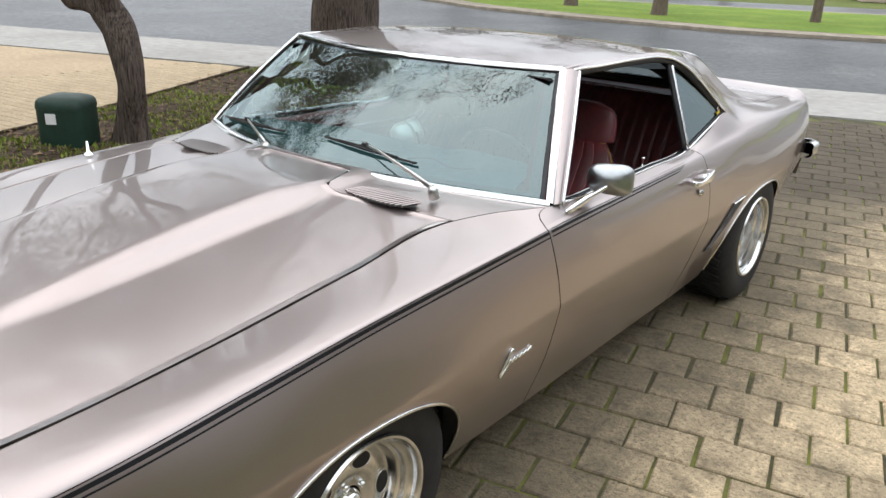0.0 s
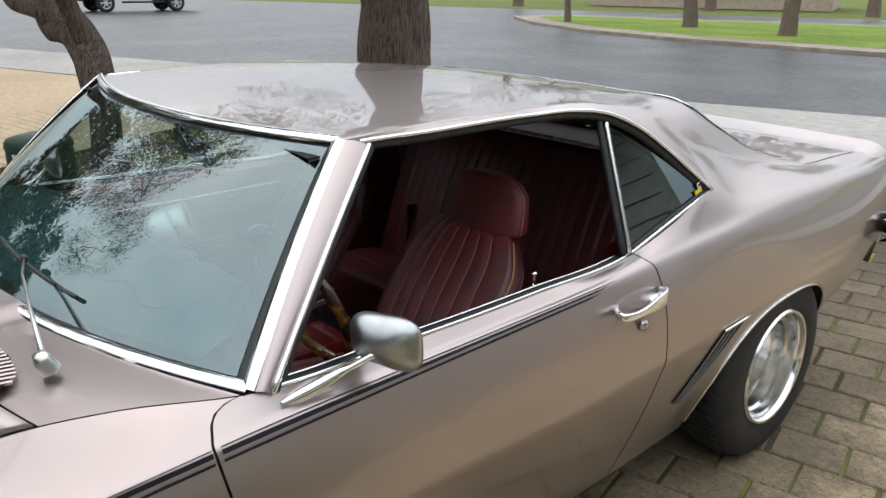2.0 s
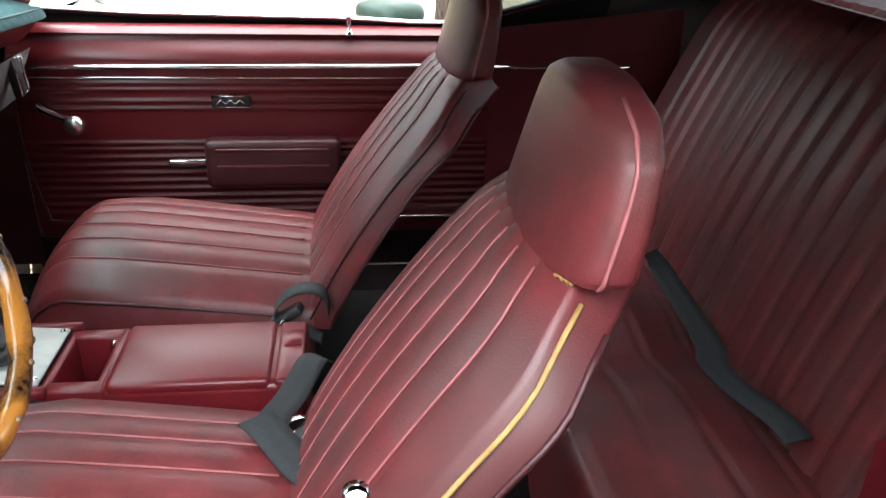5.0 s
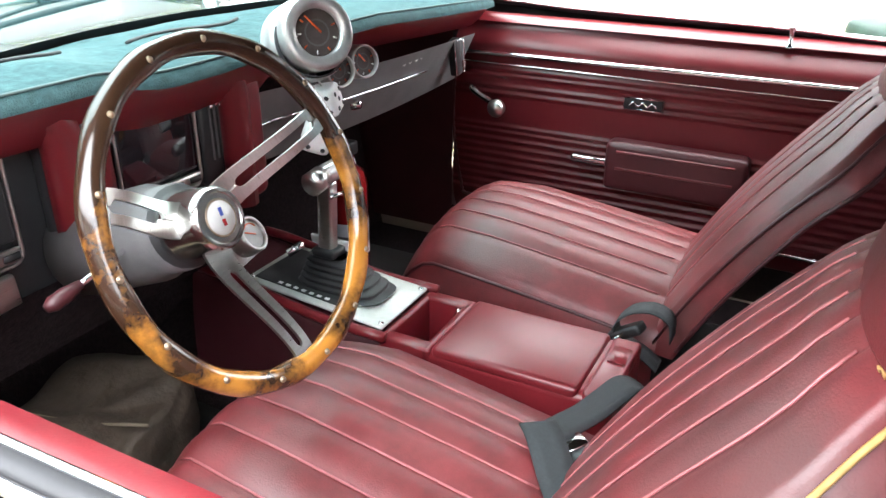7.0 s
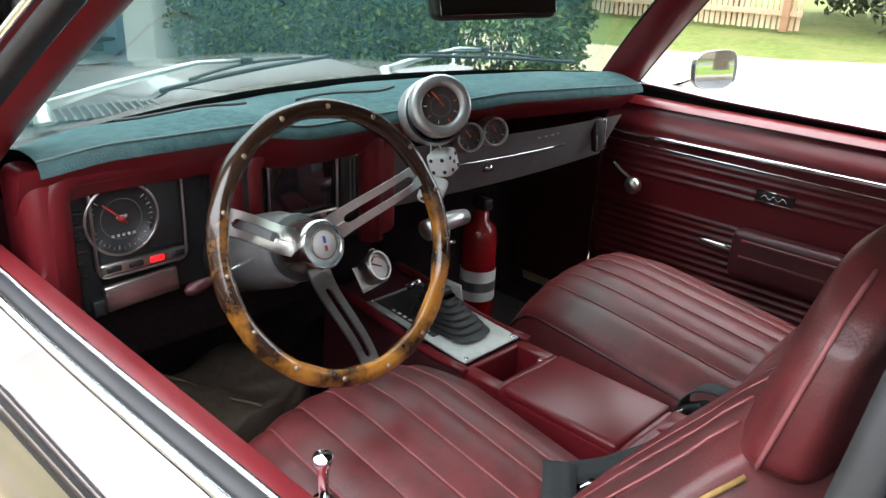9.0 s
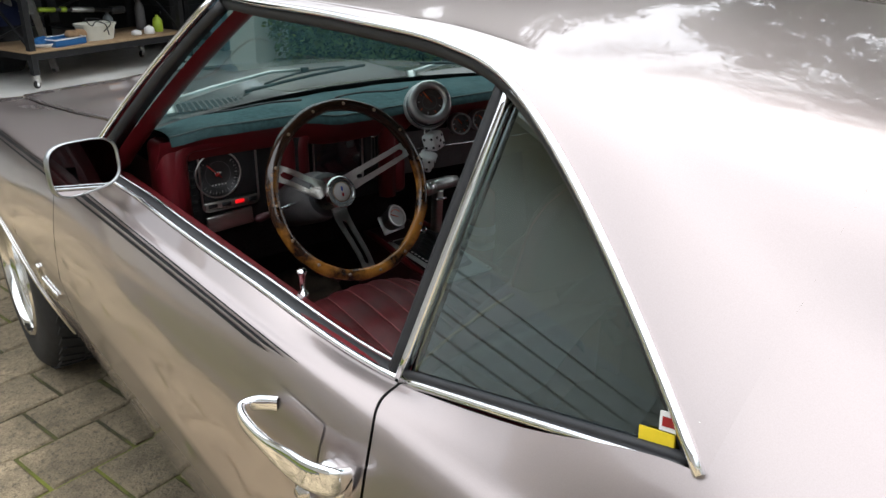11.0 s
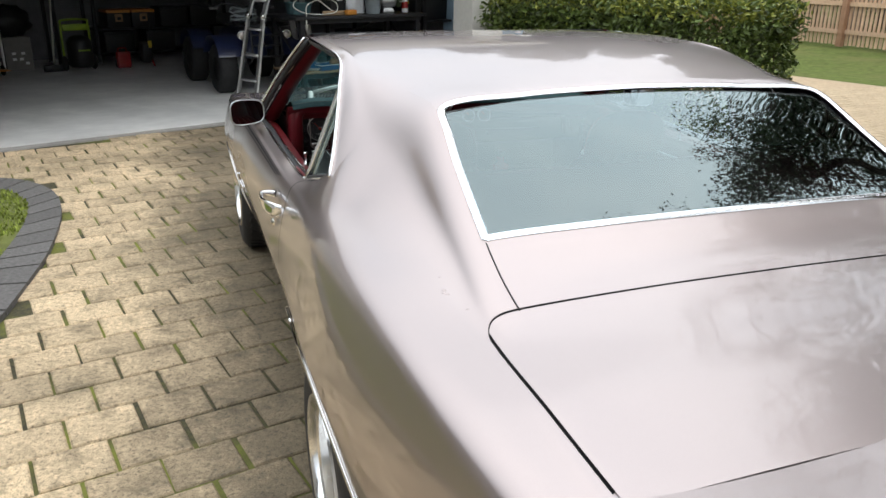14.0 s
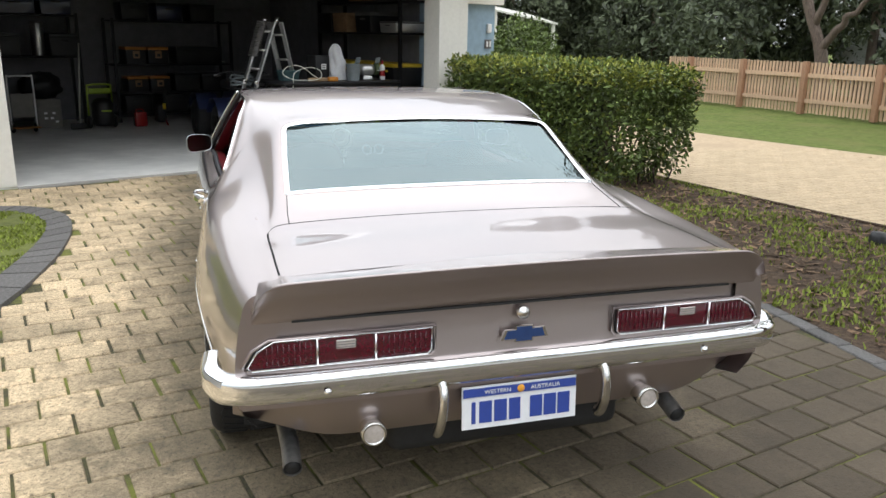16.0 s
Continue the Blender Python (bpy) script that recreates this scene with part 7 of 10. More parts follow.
# doors inside
def door_panel(s):
    fl = (lambda q: q) if s > 0 else mirror
    X = 0.742

    def panel(u, v):
        y = 0.90 + 1.10 * u
        z = 0.36 + 0.50 * v
        g = 0.0
        # horizontal ribs in two groups
        for zc in (0.432, 0.452, 0.472, 0.492, 0.512, 0.532, 0.552, 0.572, 0.592, 0.607, 0.690, 0.708, 0.735, 0.75):
            g += 0.0045 * math.exp(-((z - zc) / 0.0055) ** 2)
        x = X - g + 0.02 * max(0.0, (0.43 - z) / 0.07) ** 2
        if z > 0.80:
            x += 0.040 * smoothstep(0.80, 0.86, z)
        return Vector((x, y, z))
    o = part("door_panel", fl(grid(panel, 20, 220)), DOOR_RED, car, "burgundy ribbed door panel")
    part("panel_pad", fl(grid(lambda u, v: Vector((X + 0.012 + 0.045 * v + 0.012 * math.sin(v * math.pi) * -1, 0.90 + 1.10 * u, 0.80 + 0.060 * v)), 20, 10)), VINYL_DARK, o)
    part("panel_top", fl(grid(lambda u, v: (lambda y: Vector((X + 0.030 + 0.052 * v, y, 0.856 + 0.014 * v + 0.006 * math.sin(math.pi * v))))(0.89 + 1.09 * u), 20, 5)), VINYL_RED, o, "burgundy top of the door panel")
    part("panel_trim", fl(tube([(X - 0.006, 0.90 + 1.09 * i / 20, 0.786 + 0.006 * i / 20) for i in range(21)], 0.006, 8)), CHROME, o, "bright trim strip")
    part("panel_trim", fl(tube([(X - 0.004, 0.90 + 1.09 * i / 20, 0.763) for i in range(21)], 0.0025, 6)), CHROME, o)
    part("panel_trim", fl(tube([(X - 0.004, 1.2 + 0.79 * i / 20, 0.408) for i in range(21)], 0.005, 6)), CHROME, o)
    arm = part("armrest", fl(rbox(0.055, 0.315, 0.118, 0.016, 4, pose(X - 0.030, 1.475, 0.568))), VINYL_DARK, o, "dark burgundy armrest")
    for z, m_ in ((0.606, CHROME), (0.566, VINYL_DARK)):
        part("armrest_line", fl(tube([(X - 0.058, 1.345 + 0.26 * i / 8, z) for i in range(9)], 0.0032, 6)), VINYL, arm)
    h = part("door_release", fl(rbox(0.016, 0.090, 0.019, 0.006, 3, pose(X - 0.022, 1.272, 0.564))), CHROME, o, "chrome door release lever")
    for k in range(3):
        part("release_groove", fl(tube([(X - 0.031, 1.232 + 0.08 * i / 4, 0.558 + 0.006 * k) for i in range(5)], 0.0012, 4)), SEAL, h)
    cr = part("window_crank", fl(tube(smooth_path([(X - 0.010, 0.955, 0.700), (X - 0.022, 0.975, 0.690), (X - 0.030, 1.015, 0.675), (X - 0.034, 1.035, 0.670)], 4), [0.011] * 4 + [0.009] * 8 + [0.009], 8)), CHROME, o, "chrome window crank")
    part("crank_knob", fl(lathe([(0.0, 0.040), (0.015, 0.038), (0.022, 0.028), (0.020, 0.014), (0.010, 0.004), (0.009, 0.0)], 20, pose(X - 0.036, 1.043, 0.668, 0, -90, 0))), STEEL, cr)
    bd = part("panel_badge", fl(rbox(0.006, 0.090, 0.028, 0.002, 2, pose(X - 0.004, 1.382, 0.708))), BLACK_PLASTIC, o, "small black plaque with a plain metal squiggle")
    part("plaque_rim", fl(tube([(X - 0.008, 1.382 + a * 0.044, 0.708 + b * 0.013) for a, b in ((1, 1), (-1, 1), (-1, -1), (1, -1))], 0.0018, 5, closed=True)), CHROME, bd)
    part("plaque_squiggle", fl(tube(smooth_path([(X - 0.009, 1.350 + 0.0105 * i, 0.703 + (0.009 if i % 2 else 0)) for i in range(7)], 3), 0.0018, 5)), CHROME, bd)
    k = part("lock_knob", fl(lathe([(0.0, 0.040), (0.007, 0.039), (0.008, 0.035), (0.0045, 0.028), (0.0035, 0.004), (0.008, 0.002), (0.009, -0.004)], 16, pose(X + 0.030, 1.660, 0.860, 0, 0, 0))), CHROME, o, "chrome lock knob")
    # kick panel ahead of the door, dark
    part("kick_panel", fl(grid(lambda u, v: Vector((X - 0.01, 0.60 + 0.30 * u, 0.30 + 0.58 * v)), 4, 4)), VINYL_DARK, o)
    part("panel_front_edge", fl(tube(smooth_path([(X - 0.004, 0.905, 0.76), (X - 0.004, 0.90, 0.60), (X - 0.004, 0.925, 0.44), (X - 0.004, 0.96, 0.41), (X - 0.004, 1.2, 0.408)], 5), 0.004, 6)), VINYL_DARK, o)
    part("inner_fill", fl(grid(lambda u, v: Vector((X + 0.018 + 0.05 * v, 0.86 + 1.13 * u, 0.24 + 0.12 * (1 - v))), 6, 2)), CARPET, o)


door_panel(1), door_panel(-1)

# rear-view mirror, bag, extinguisher, papers
rv = part("rear_view_mirror", rbox(0.26, 0.026, 0.062, 0.012, 3, pose(0.045, 1.165, 1.148, 12, 0, -8)), BLACK_PLASTIC, car, "black rear-view mirror")
part("mirror_face", moved(rbox(0.245, 0.003, 0.050, 0.001), pose(0.045, 1.165, 1.148, 12, 0, -8) @ Matrix.Translation((0, 0.0145, 0))), MIRROR, rv, smooth=False)
part("mirror_stem", tube([(0.04, 1.155, 1.16), (0.01, 1.13, 1.235)], 0.008, 8), CHROME, rv)

bag = thing("leather_pouch", "brown crumpled leather pouch on the driver's floor", "pouch", (0.42, 0.86, 0.30))


def pouch(u, v):
    a = 2 * math.pi * u
    ex = 5
    ca, sa = math.cos(a), math.sin(a)
    r = (abs(ca) ** ex + abs(sa) ** ex) ** (-1 / ex)
    k = [(1.0, 0.0), (1.03, 0.03), (1.02, 0.09), (0.94, 0.13), (0.0, 0.14)]
    i = min(int(v * 4), 3)
    q = k[i][0] + (k[i + 1][0] - k[i][0]) * (v * 4 - i)
    z = k[i][1] + (k[i + 1][1] - k[i][1]) * (v * 4 - i)
    p = Vector((0.17 * r * ca * q, 0.12 * r * sa * q, z))
    n = noise.noise(p * 22) * 0.010
    return p + Vector((n, n, n * 1.2 + 0.01 * math.sin(p.x * 30)))


part("body", moved(grid(pouch, 60, 24, closed_u=True), pose(0, 0, 0, 0, 0, 20)), PAPER, bag)
part("fold", tube([pose(0, 0, 0, 0, 0, 20) @ Vector((0.02, -0.12 + 0.24 * i / 8, 0.142 + 0.004 * math.sin(i))) for i in range(9)], 0.003, 5), mat("pale_crease", (0.2, 0.16, 0.11), 0.7, var=0.2), bag)

fx = thing("fire_extinguisher", "small red fire extinguisher standing on the passenger floor", "fire extinguisher", (-0.32, 0.85, 0.30))
part("cylinder", lathe([(0.0, 0.0), (0.040, 0.002), (0.044, 0.012), (0.044, 0.26), (0.038, 0.29), (0.020, 0.305), (0.018, 0.33), (0.0, 0.335)], 28), RED_PAINT, fx)
part("label", lathe([(0.0446, 0.10), (0.0446, 0.18)], 28), WHITE, fx, "white label band with plain print", smooth=True)
part("label_bar", lathe([(0.0450, 0.125), (0.0450, 0.150)], 28), GREY_PLASTIC, fx)
part("valve", rbox(0.03, 0.05, 0.03, 0.006, 2, pose(0, 0, 0.345)), BLACK_PLASTIC, fx)
pb = thing("white_card", "white card standing beside the gear console", "card", (-0.075, 0.98, 0.53))
part("sheet", rbox(0.006, 0.085, 0.06, 0.001, 1, pose(0, 0, 0.0, 0, 12, 0)), WHITE, pb)

# ---- the street frame: A along the street, B away from the house ----
SO, SA, SB = Vector((0, 8.87, 0)), Vector((0.937, 0.349, 0)), Vector((-0.349, 0.937, 0))


def st(a, b, z=0.0):
    return SO + SA * a + SB * b + Vector((0, 0, z))


def slab(poly, z0, z1):
    """A flat sheet with an edge, from points of the plan."""
    n = len(poly)
    v = [Vector((p[0], p[1], z1)) for p in poly] + [Vector((p[0], p[1], z0)) for p in poly]
    return v, [tuple(range(n)), tuple(reversed(range(n, 2 * n)))] + [(i, i + n, (i + 1) % n + n, (i + 1) % n) for i in range(n)]


def inside(x, y, poly):
    c = False
    n = len(poly)
    for i in range(n):
        x1, y1, x2, y2 = poly[i][0], poly[i][1], poly[i - 1][0], poly[i - 1][1]
        if (y1 > y) != (y2 > y) and x < (x2 - x1) * (y - y1) / (y2 - y1) + x1:
            c = not c
    return c


ground = part("ground", grid(lambda u, v: Vector(((u - 0.5) * 900, (v - 0.5) * 900, -0.035)), 8, 8), GRASS_DULL, None)
tagged(ground, "green lawn and verge reaching to the horizon", "ground", kind="structure")


def paved(name, poly, z0, z1, material, label, category):
    o = part(name, slab(poly, z0, z1), material, None, smooth=False)
    return tagged(o, label, category, kind="structure")


paved("pavement", [st(-70, 0), st(60, 0), st(60, 2.2), st(-70, 2.2)], -0.1, 0.0, CONCRETE, "weathered concrete footpath and apron along the street", "pavement")
paved("kerb", [st(-70, 2.2), st(60, 2.2), st(60, 2.42), st(-70, 2.42)], -0.1, -0.012, CONCRETE, "flush concrete kerb at the near side of the road", "kerb")
paved("road", [st(-90, 2.42), st(70, 2.42), st(70, 12.2), st(-1, 12.2), st(-6, 14.2), st(-9.2, 16.2), st(-12.2, 19.4), st(-14.4, 23.0), st(-13.5, 25.5), st(70, 26), st(70, 33), st(-90, 33)],
      -0.15, -0.03, ASPHALT, "wet grey asphalt road with paler patches", "road")
verge = [st(70, 12.2), st(-1, 12.2), st(-6, 14.2), st(-9.2, 16.2), st(-12.2, 19.4), st(-14.4, 23.0), st(-13.5, 25.5), st(70, 26)]
vin = [st(70, 13.2), st(-0.8, 13.2), st(-5.5, 15.2), st(-8.6, 17.0), st(-11.3, 19.9), st(-13.2, 23.0), st(-12.7, 24.6), st(70, 24.9)]
kn = len(verge)
kv = [(p.x, p.y, 0.06) for p in verge] + [(p.x, p.y, 0.07) for p in vin] + [(p.x, p.y, -0.1) for p in verge]
kf = [(i, i + 1, kn + i + 1, kn + i) for i in range(kn - 1)] + [(2 * kn + i, 2 * kn + i + 1, i + 1, i) for i in range(kn - 1)]
far_kerb = tagged(part("far_kerb", (kv, kf), VERGE, None, smooth=False), "pale sandy verge and kerb round the far lawn", "kerb", kind="structure")
paved("far_lawn", vin, -0.1, 0.075, GRASS_SOIL, "bright green lawn across the road", "lawn")

# driveway of the house: bed of the joints, pavers laid on it further down
GARAGE_L, GARAGE_R = Vector((2.74, -2.97, 0)), Vector((-2.28, -4.88, 0))
drive_poly = [(-2.35, 8.0), (-2.35, -4.92), (2.74, -2.98), (7.2, -1.28), (7.2, 11.3)]
paved("driveway_bed", drive_poly, -0.12, -0.010, MOSS, "mossy sand in the joints of the driveway", "driveway")
ISLAND = [Vector(p) for p in ((2.75, -1.94, 0), (2.34, -1.82, 0), (2.06, -1.42, 0), (1.95, -0.9, 0), (1.93, -0.3, 0), (1.96, 0.2, 0), (2.08, 1.0, 0), (2.35, 1.75, 0), (2.9, 2.35, 0), (3.8, 2.5, 0), (4.6, 1.9, 0), (4.8, 0.5, 0), (4.5, -1.0, 0), (3.7, -1.85, 0))]
isl = smooth_path(ISLAND, 5, closed=True)
cen = Vector((3.3, 0.2, 0))
isl_in = [p + (cen - p).normalized() * 0.24 for p in isl]
paved("lawn_island", [(p.x, p.y) for p in isl_in], -0.1, 0.02, ISLAND_SOIL, "small lawn island beside the driveway", "lawn")

# unseen sheet of sandy colour, added to keep green out of the flank's reflection
paved("unseen_apron", [(7.2, -1.28), (16.0, 2.1), (16.0, 12.0), (7.2, 11.3)], -0.12, -0.012, SAND_PAVE, "assumed sandy paving out of view beyond the lawn island, added to tone the flank's reflection", "paving")

# garden bed and the neighbour's yellow paving


def bed_fn(u, v):
    y = -5.0 + u * 12.0
    xl = -2.37
    pts = [(-5.6, -3.4), (-1.3, -4.38), (0.66, -4.83), (2.8, -5.63), (6.05, -7.12), (7.5, -7.6)]
    xr = pts[-1][1]
    for (ya, xa), (yb, xb) in zip(pts, pts[1:]):
        if ya <= y <= yb:
            xr = xa + (xb - xa) * (y - ya) / (yb - ya)
            break
    x = xl + (xr - xl) * v
    h = 0.035 * noise.noise(Vector((x * 1.1, y * 1.1, 0))) + 0.012 * noise.noise(Vector((x * 6, y * 6, 3)))
    return Vector((x, y, (0.03 + h) * min(1, 6 * v * (1 - v)) + 0.004))


tagged(part("garden_bed", grid(bed_fn, 110, 28), SOIL, None), "mulched garden bed with weeds between the two driveways", "garden bed", kind="structure")
yellow_poly = [(-3.4, -6.5), (-4.38, -1.3), (-4.83, 0.66), (-5.63, 2.8), (-7.35, 5.98), tuple(st(-16.5, -0.02))[:2], (-11.4, 0.4), (-9.2, -1.9), (-8.5, -3.3), (-7.6, -5.7), (-6.6, -9.5)]
paved("neighbour_driveway", yellow_poly, -0.1, -0.004, SAND_PAVE, "sandy yellow brick-paved driveway next door", "driveway")
edge_pts = smooth_path([(-3.5, -5.4, 0), (-4.36, -1.3, 0), (-4.81, 0.66, 0), (-5.61, 2.8, 0), (-7.2, 6.0, 0)], 8)
tagged(part("bed_edging", tube([p + Vector((0, 0, 0.012)) for p in edge_pts], 0.022, 6, flat=0.5), SOIL, None), "low earthy edging of the garden bed", "edging", kind="structure")


# ---- garage and house front ----
GU = (GARAGE_R - GARAGE_L).normalized()
GW = Vector((-GU.y, GU.x, 0))
if GW.y > 0:
    GW = -GW
GANG = math.degrees(math.atan2(GU.y, GU.x))


def gp(u, w, z=0.0):
    """u along the opening from its left jamb, w into the garage."""
    return GARAGE_L + GU * u + GW * w + Vector((0, 0, z))


def gbox(u0, u1, w0, w1, z0, z1):
    v = [gp(u, w, z) for u in (u0, u1) for w in (w0, w1) for z in (z0, z1)]
    return v, [(0, 1, 3, 2), (4, 6, 7, 5), (0, 4, 5, 1), (2, 3, 7, 6), (0, 2, 6, 4), (1, 5, 7, 3)]


OPEN_W = (GARAGE_R - GARAGE_L).length
paved("garage_floor", [gp(-0.6, 0), gp(OPEN_W + 0.6, 0), gp(OPEN_W + 0.6, 7.2), gp(-0.6, 7.2)], -0.1, 0.012, GARAGE_FLOOR, "smooth grey concrete garage floor", "floor")
paved("garage_threshold", [gp(0, -0.10), gp(OPEN_W, -0.10), gp(OPEN_W, -0.002), gp(0, -0.002)], -0.1, 0.006, CONCRETE, "pale concrete threshold strip", "threshold")


def structure(name, geo, material, label, category):
    return tagged(part(name, geo, material, None, smooth=False), label, category, kind="structure")


structure("wall_garage_west", gbox(-3.7, 0, 0, 0.25, 0, 2.7), WALL_CREAM, "cream rendered house wall beside the garage", "wall")
for k in range(9):
    structure("front_board", gbox(-3.68, -0.30, -0.028, -0.003, 0.06 + 0.17 * k, 0.06 + 0.17 * k + 0.152), WALL_BOARD, "white weatherboard beside the garage opening", "board")
structure("wall_garage_post", gbox(OPEN_W, OPEN_W + 0.50, -0.05, 0.30, 0, 2.7), WALL_CREAM, "cream rendered pillar at the garage opening", "pillar")
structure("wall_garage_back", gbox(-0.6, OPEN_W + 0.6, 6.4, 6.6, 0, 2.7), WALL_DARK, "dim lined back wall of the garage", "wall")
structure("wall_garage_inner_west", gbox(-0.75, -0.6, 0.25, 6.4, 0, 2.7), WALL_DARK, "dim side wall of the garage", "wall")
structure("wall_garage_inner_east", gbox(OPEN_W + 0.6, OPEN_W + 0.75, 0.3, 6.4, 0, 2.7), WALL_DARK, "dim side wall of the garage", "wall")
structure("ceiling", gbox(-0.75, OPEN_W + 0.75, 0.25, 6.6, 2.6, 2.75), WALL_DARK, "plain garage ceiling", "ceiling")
structure("wall_garage_lintel", gbox(-0.1, OPEN_W + 0.1, 0, 0.25, 2.35, 2.7), WALL_CREAM, "cream beam over the garage opening", "beam")
structure("wall_blue", gbox(OPEN_W + 0.50, OPEN_W + 1.84, 0.9, 1.1, 0, 2.06), WALL_BLUE, "blue-grey rendered wall beyond the pillar", "wall")
structure("wall_blue_return", gbox(OPEN_W + 1.70, OPEN_W + 1.84, 1.1, 5.5, 0, 2.06), WALL_BLUE, "blue-grey rendered side wall", "wall")
structure("wall_blue_cornice", gbox(OPEN_W + 0.52, OPEN_W + 1.94, 0.80, 1.2, 2.06, 2.20), WALL_CREAM, "white moulded cornice on the blue wall", "cornice")
structure("fascia", gbox(-7.3, OPEN_W + 1.05, -0.45, -0.28, 2.62, 2.78), WALL_CREAM, "cream fascia and gutter", "fascia")
structure("eave_roof", (lambda: ([gp(-7.3, -0.5, 2.78), gp(OPEN_W + 1.5, -0.5, 2.78), gp(OPEN_W - 1.5, 4.5, 4.4), gp(-7.3, 4.5, 4.4), gp(-7.3, 9, 2.7), gp(OPEN_W + 1.5, 9, 2.7)], [(0, 1, 2, 3), (3, 2, 5, 4), (1, 5, 2)]))(), ROOF_TILE, "grey roof over the house", "roof")
structure("eave_soffit", gbox(-7.3, OPEN_W + 1.05, -0.28, 0.9, 2.70, 2.74), WALL_CREAM, "pale eave lining", "soffit")
# wing out of view, inferred from a reflection, set close to shade the flank
structure("wall_east_wing", gbox(-3.9, -3.7, -7.5, 0, 0, 2.7), WALL_WING, "beige boarded side wing of the house, out of view, set close to shade the car", "wall")
for k in range(15):
    structure("wing_board", gbox(-3.7, -3.675, -7.4, -0.02, 0.1 + 0.17 * k, 0.1 + 0.17 * k + 0.150), WALL_WING, "beige weatherboard of the wing", "board")
structure("wing_gutter", gbox(-3.7, -3.15, -7.6, -0.5, 2.62, 2.76), GREY_PLASTIC, "grey eave and gutter of the wing", "gutter")
structure("wing_roof", (lambda: ([gp(-3.1, -7.7, 2.76), gp(-3.1, -0.5, 2.76), gp(-7.2, -0.5, 4.3), gp(-7.2, -7.7, 4.3)], [(0, 1, 2, 3)]))(), ROOF_TILE, "grey sheet roof of the wing", "roof")
structure("wall_light", moved(rbox(0.09, 0.05, 0.14, 0.02), Matrix.Translation(gp(OPEN_W + 1.70, 0.87, 1.70)) @ pose(0, 0, 0, 0, 0, GANG)), WHITE, "white wall lamp on the blue wall", "wall lamp")
num = structure("house_number_plate", moved(rbox(0.13, 0.02, 0.14, 0.004), Matrix.Translation(gp(OPEN_W + 1.70, 0.885, 1.46)) @ pose(0, 0, 0, 0, 0, GANG)), GREY_PLASTIC, "small plate with two plain bars on the blue wall", "number plate")
for k in (-1, 1):
    part("plate_bar", moved(box(0, 0, 0, 0.03, 0.01, 0.085), Matrix.Translation(gp(OPEN_W + 1.70 + 0.03 * k, 0.867, 1.46)) @ pose(0, 0, 0, 0, 0, GANG)), WHITE, num, smooth=False)


# ---- plants ----
def leaf_cards(centres, size, rng, droop=0.3, normals=None, aspect=0.5):
    """Small folded leaves at the given places, one mesh."""
    v, f = [], []
    for i, c in enumerate(centres):
        s = size * rng.uniform(0.65, 1.35)
        d = Vector((rng.gauss(0, 1), rng.gauss(0, 1), rng.gauss(0, 1) - droop))
        if normals is not None:
            d = d * 0.8 + normals[i]
        d.normalize()
        n = Vector((rng.gauss(0, 1), rng.gauss(0, 1), rng.gauss(0, 1) + 0.6))
        w = d.cross(n)
        if w.length < 1e-4:
            continue
        w.normalize()
        n = w.cross(d)
        o = len(v)
        c = Vector(c)
        v += [c, c + d * s * 0.5 + w * s * aspect * 0.5 + n * s * 0.10, c + d * s, c + d * s * 0.5 - w * s * aspect * 0.5 + n * s * 0.10]
        f += [(o, o + 1, o + 2), (o, o + 2, o + 3)]
    return v, f


def limb(p0, p1, r0, r1, rng, n=8, wob=0.08):
    p0, p1 = Vector(p0), Vector(p1)
    length = (p1 - p0).length
    pts = [p0]
    for i in range(1, n):
        t = i / n
        pts.append(p0.lerp(p1, t) + Vector((rng.gauss(0, 1), rng.gauss(0, 1), rng.gauss(0, 0.6))) * wob * length * 0.35 * math.sin(math.pi * t))
    pts.append(p1)
    return pts, [r0 + (r1 - r0) * (i / n) ** 0.8 for i in range(n + 1)]


def gnarled(pts, rad, rng, n=20, amp=0.10, flute=7):
    """A furrowed trunk: its section is fluted and uneven."""
    fine, rr = smooth_path(pts, 6), []
    k = len(fine)
    for i in range(k):
        s = i / (k - 1) * (len(rad) - 1)
        j = min(int(s), len(rad) - 2)
        rr.append(rad[j] + (rad[j + 1] - rad[j]) * (s - j))
    v, f = tube(fine, rr, n)
    for i in range(k):
        for j in range(n):
            p = Vector(v[i * n + j])
            c = fine[i]
            a = 2 * math.pi * j / n
            d = 1 + amp * math.sin(flute * a + 2.2 * i / k * 6) * 0.6 + amp * noise.noise(Vector((math.cos(a) * 2.2, math.sin(a) * 2.2, i * 0.14)))
            v[i * n + j] = c + (p - c) * d
    return v, f


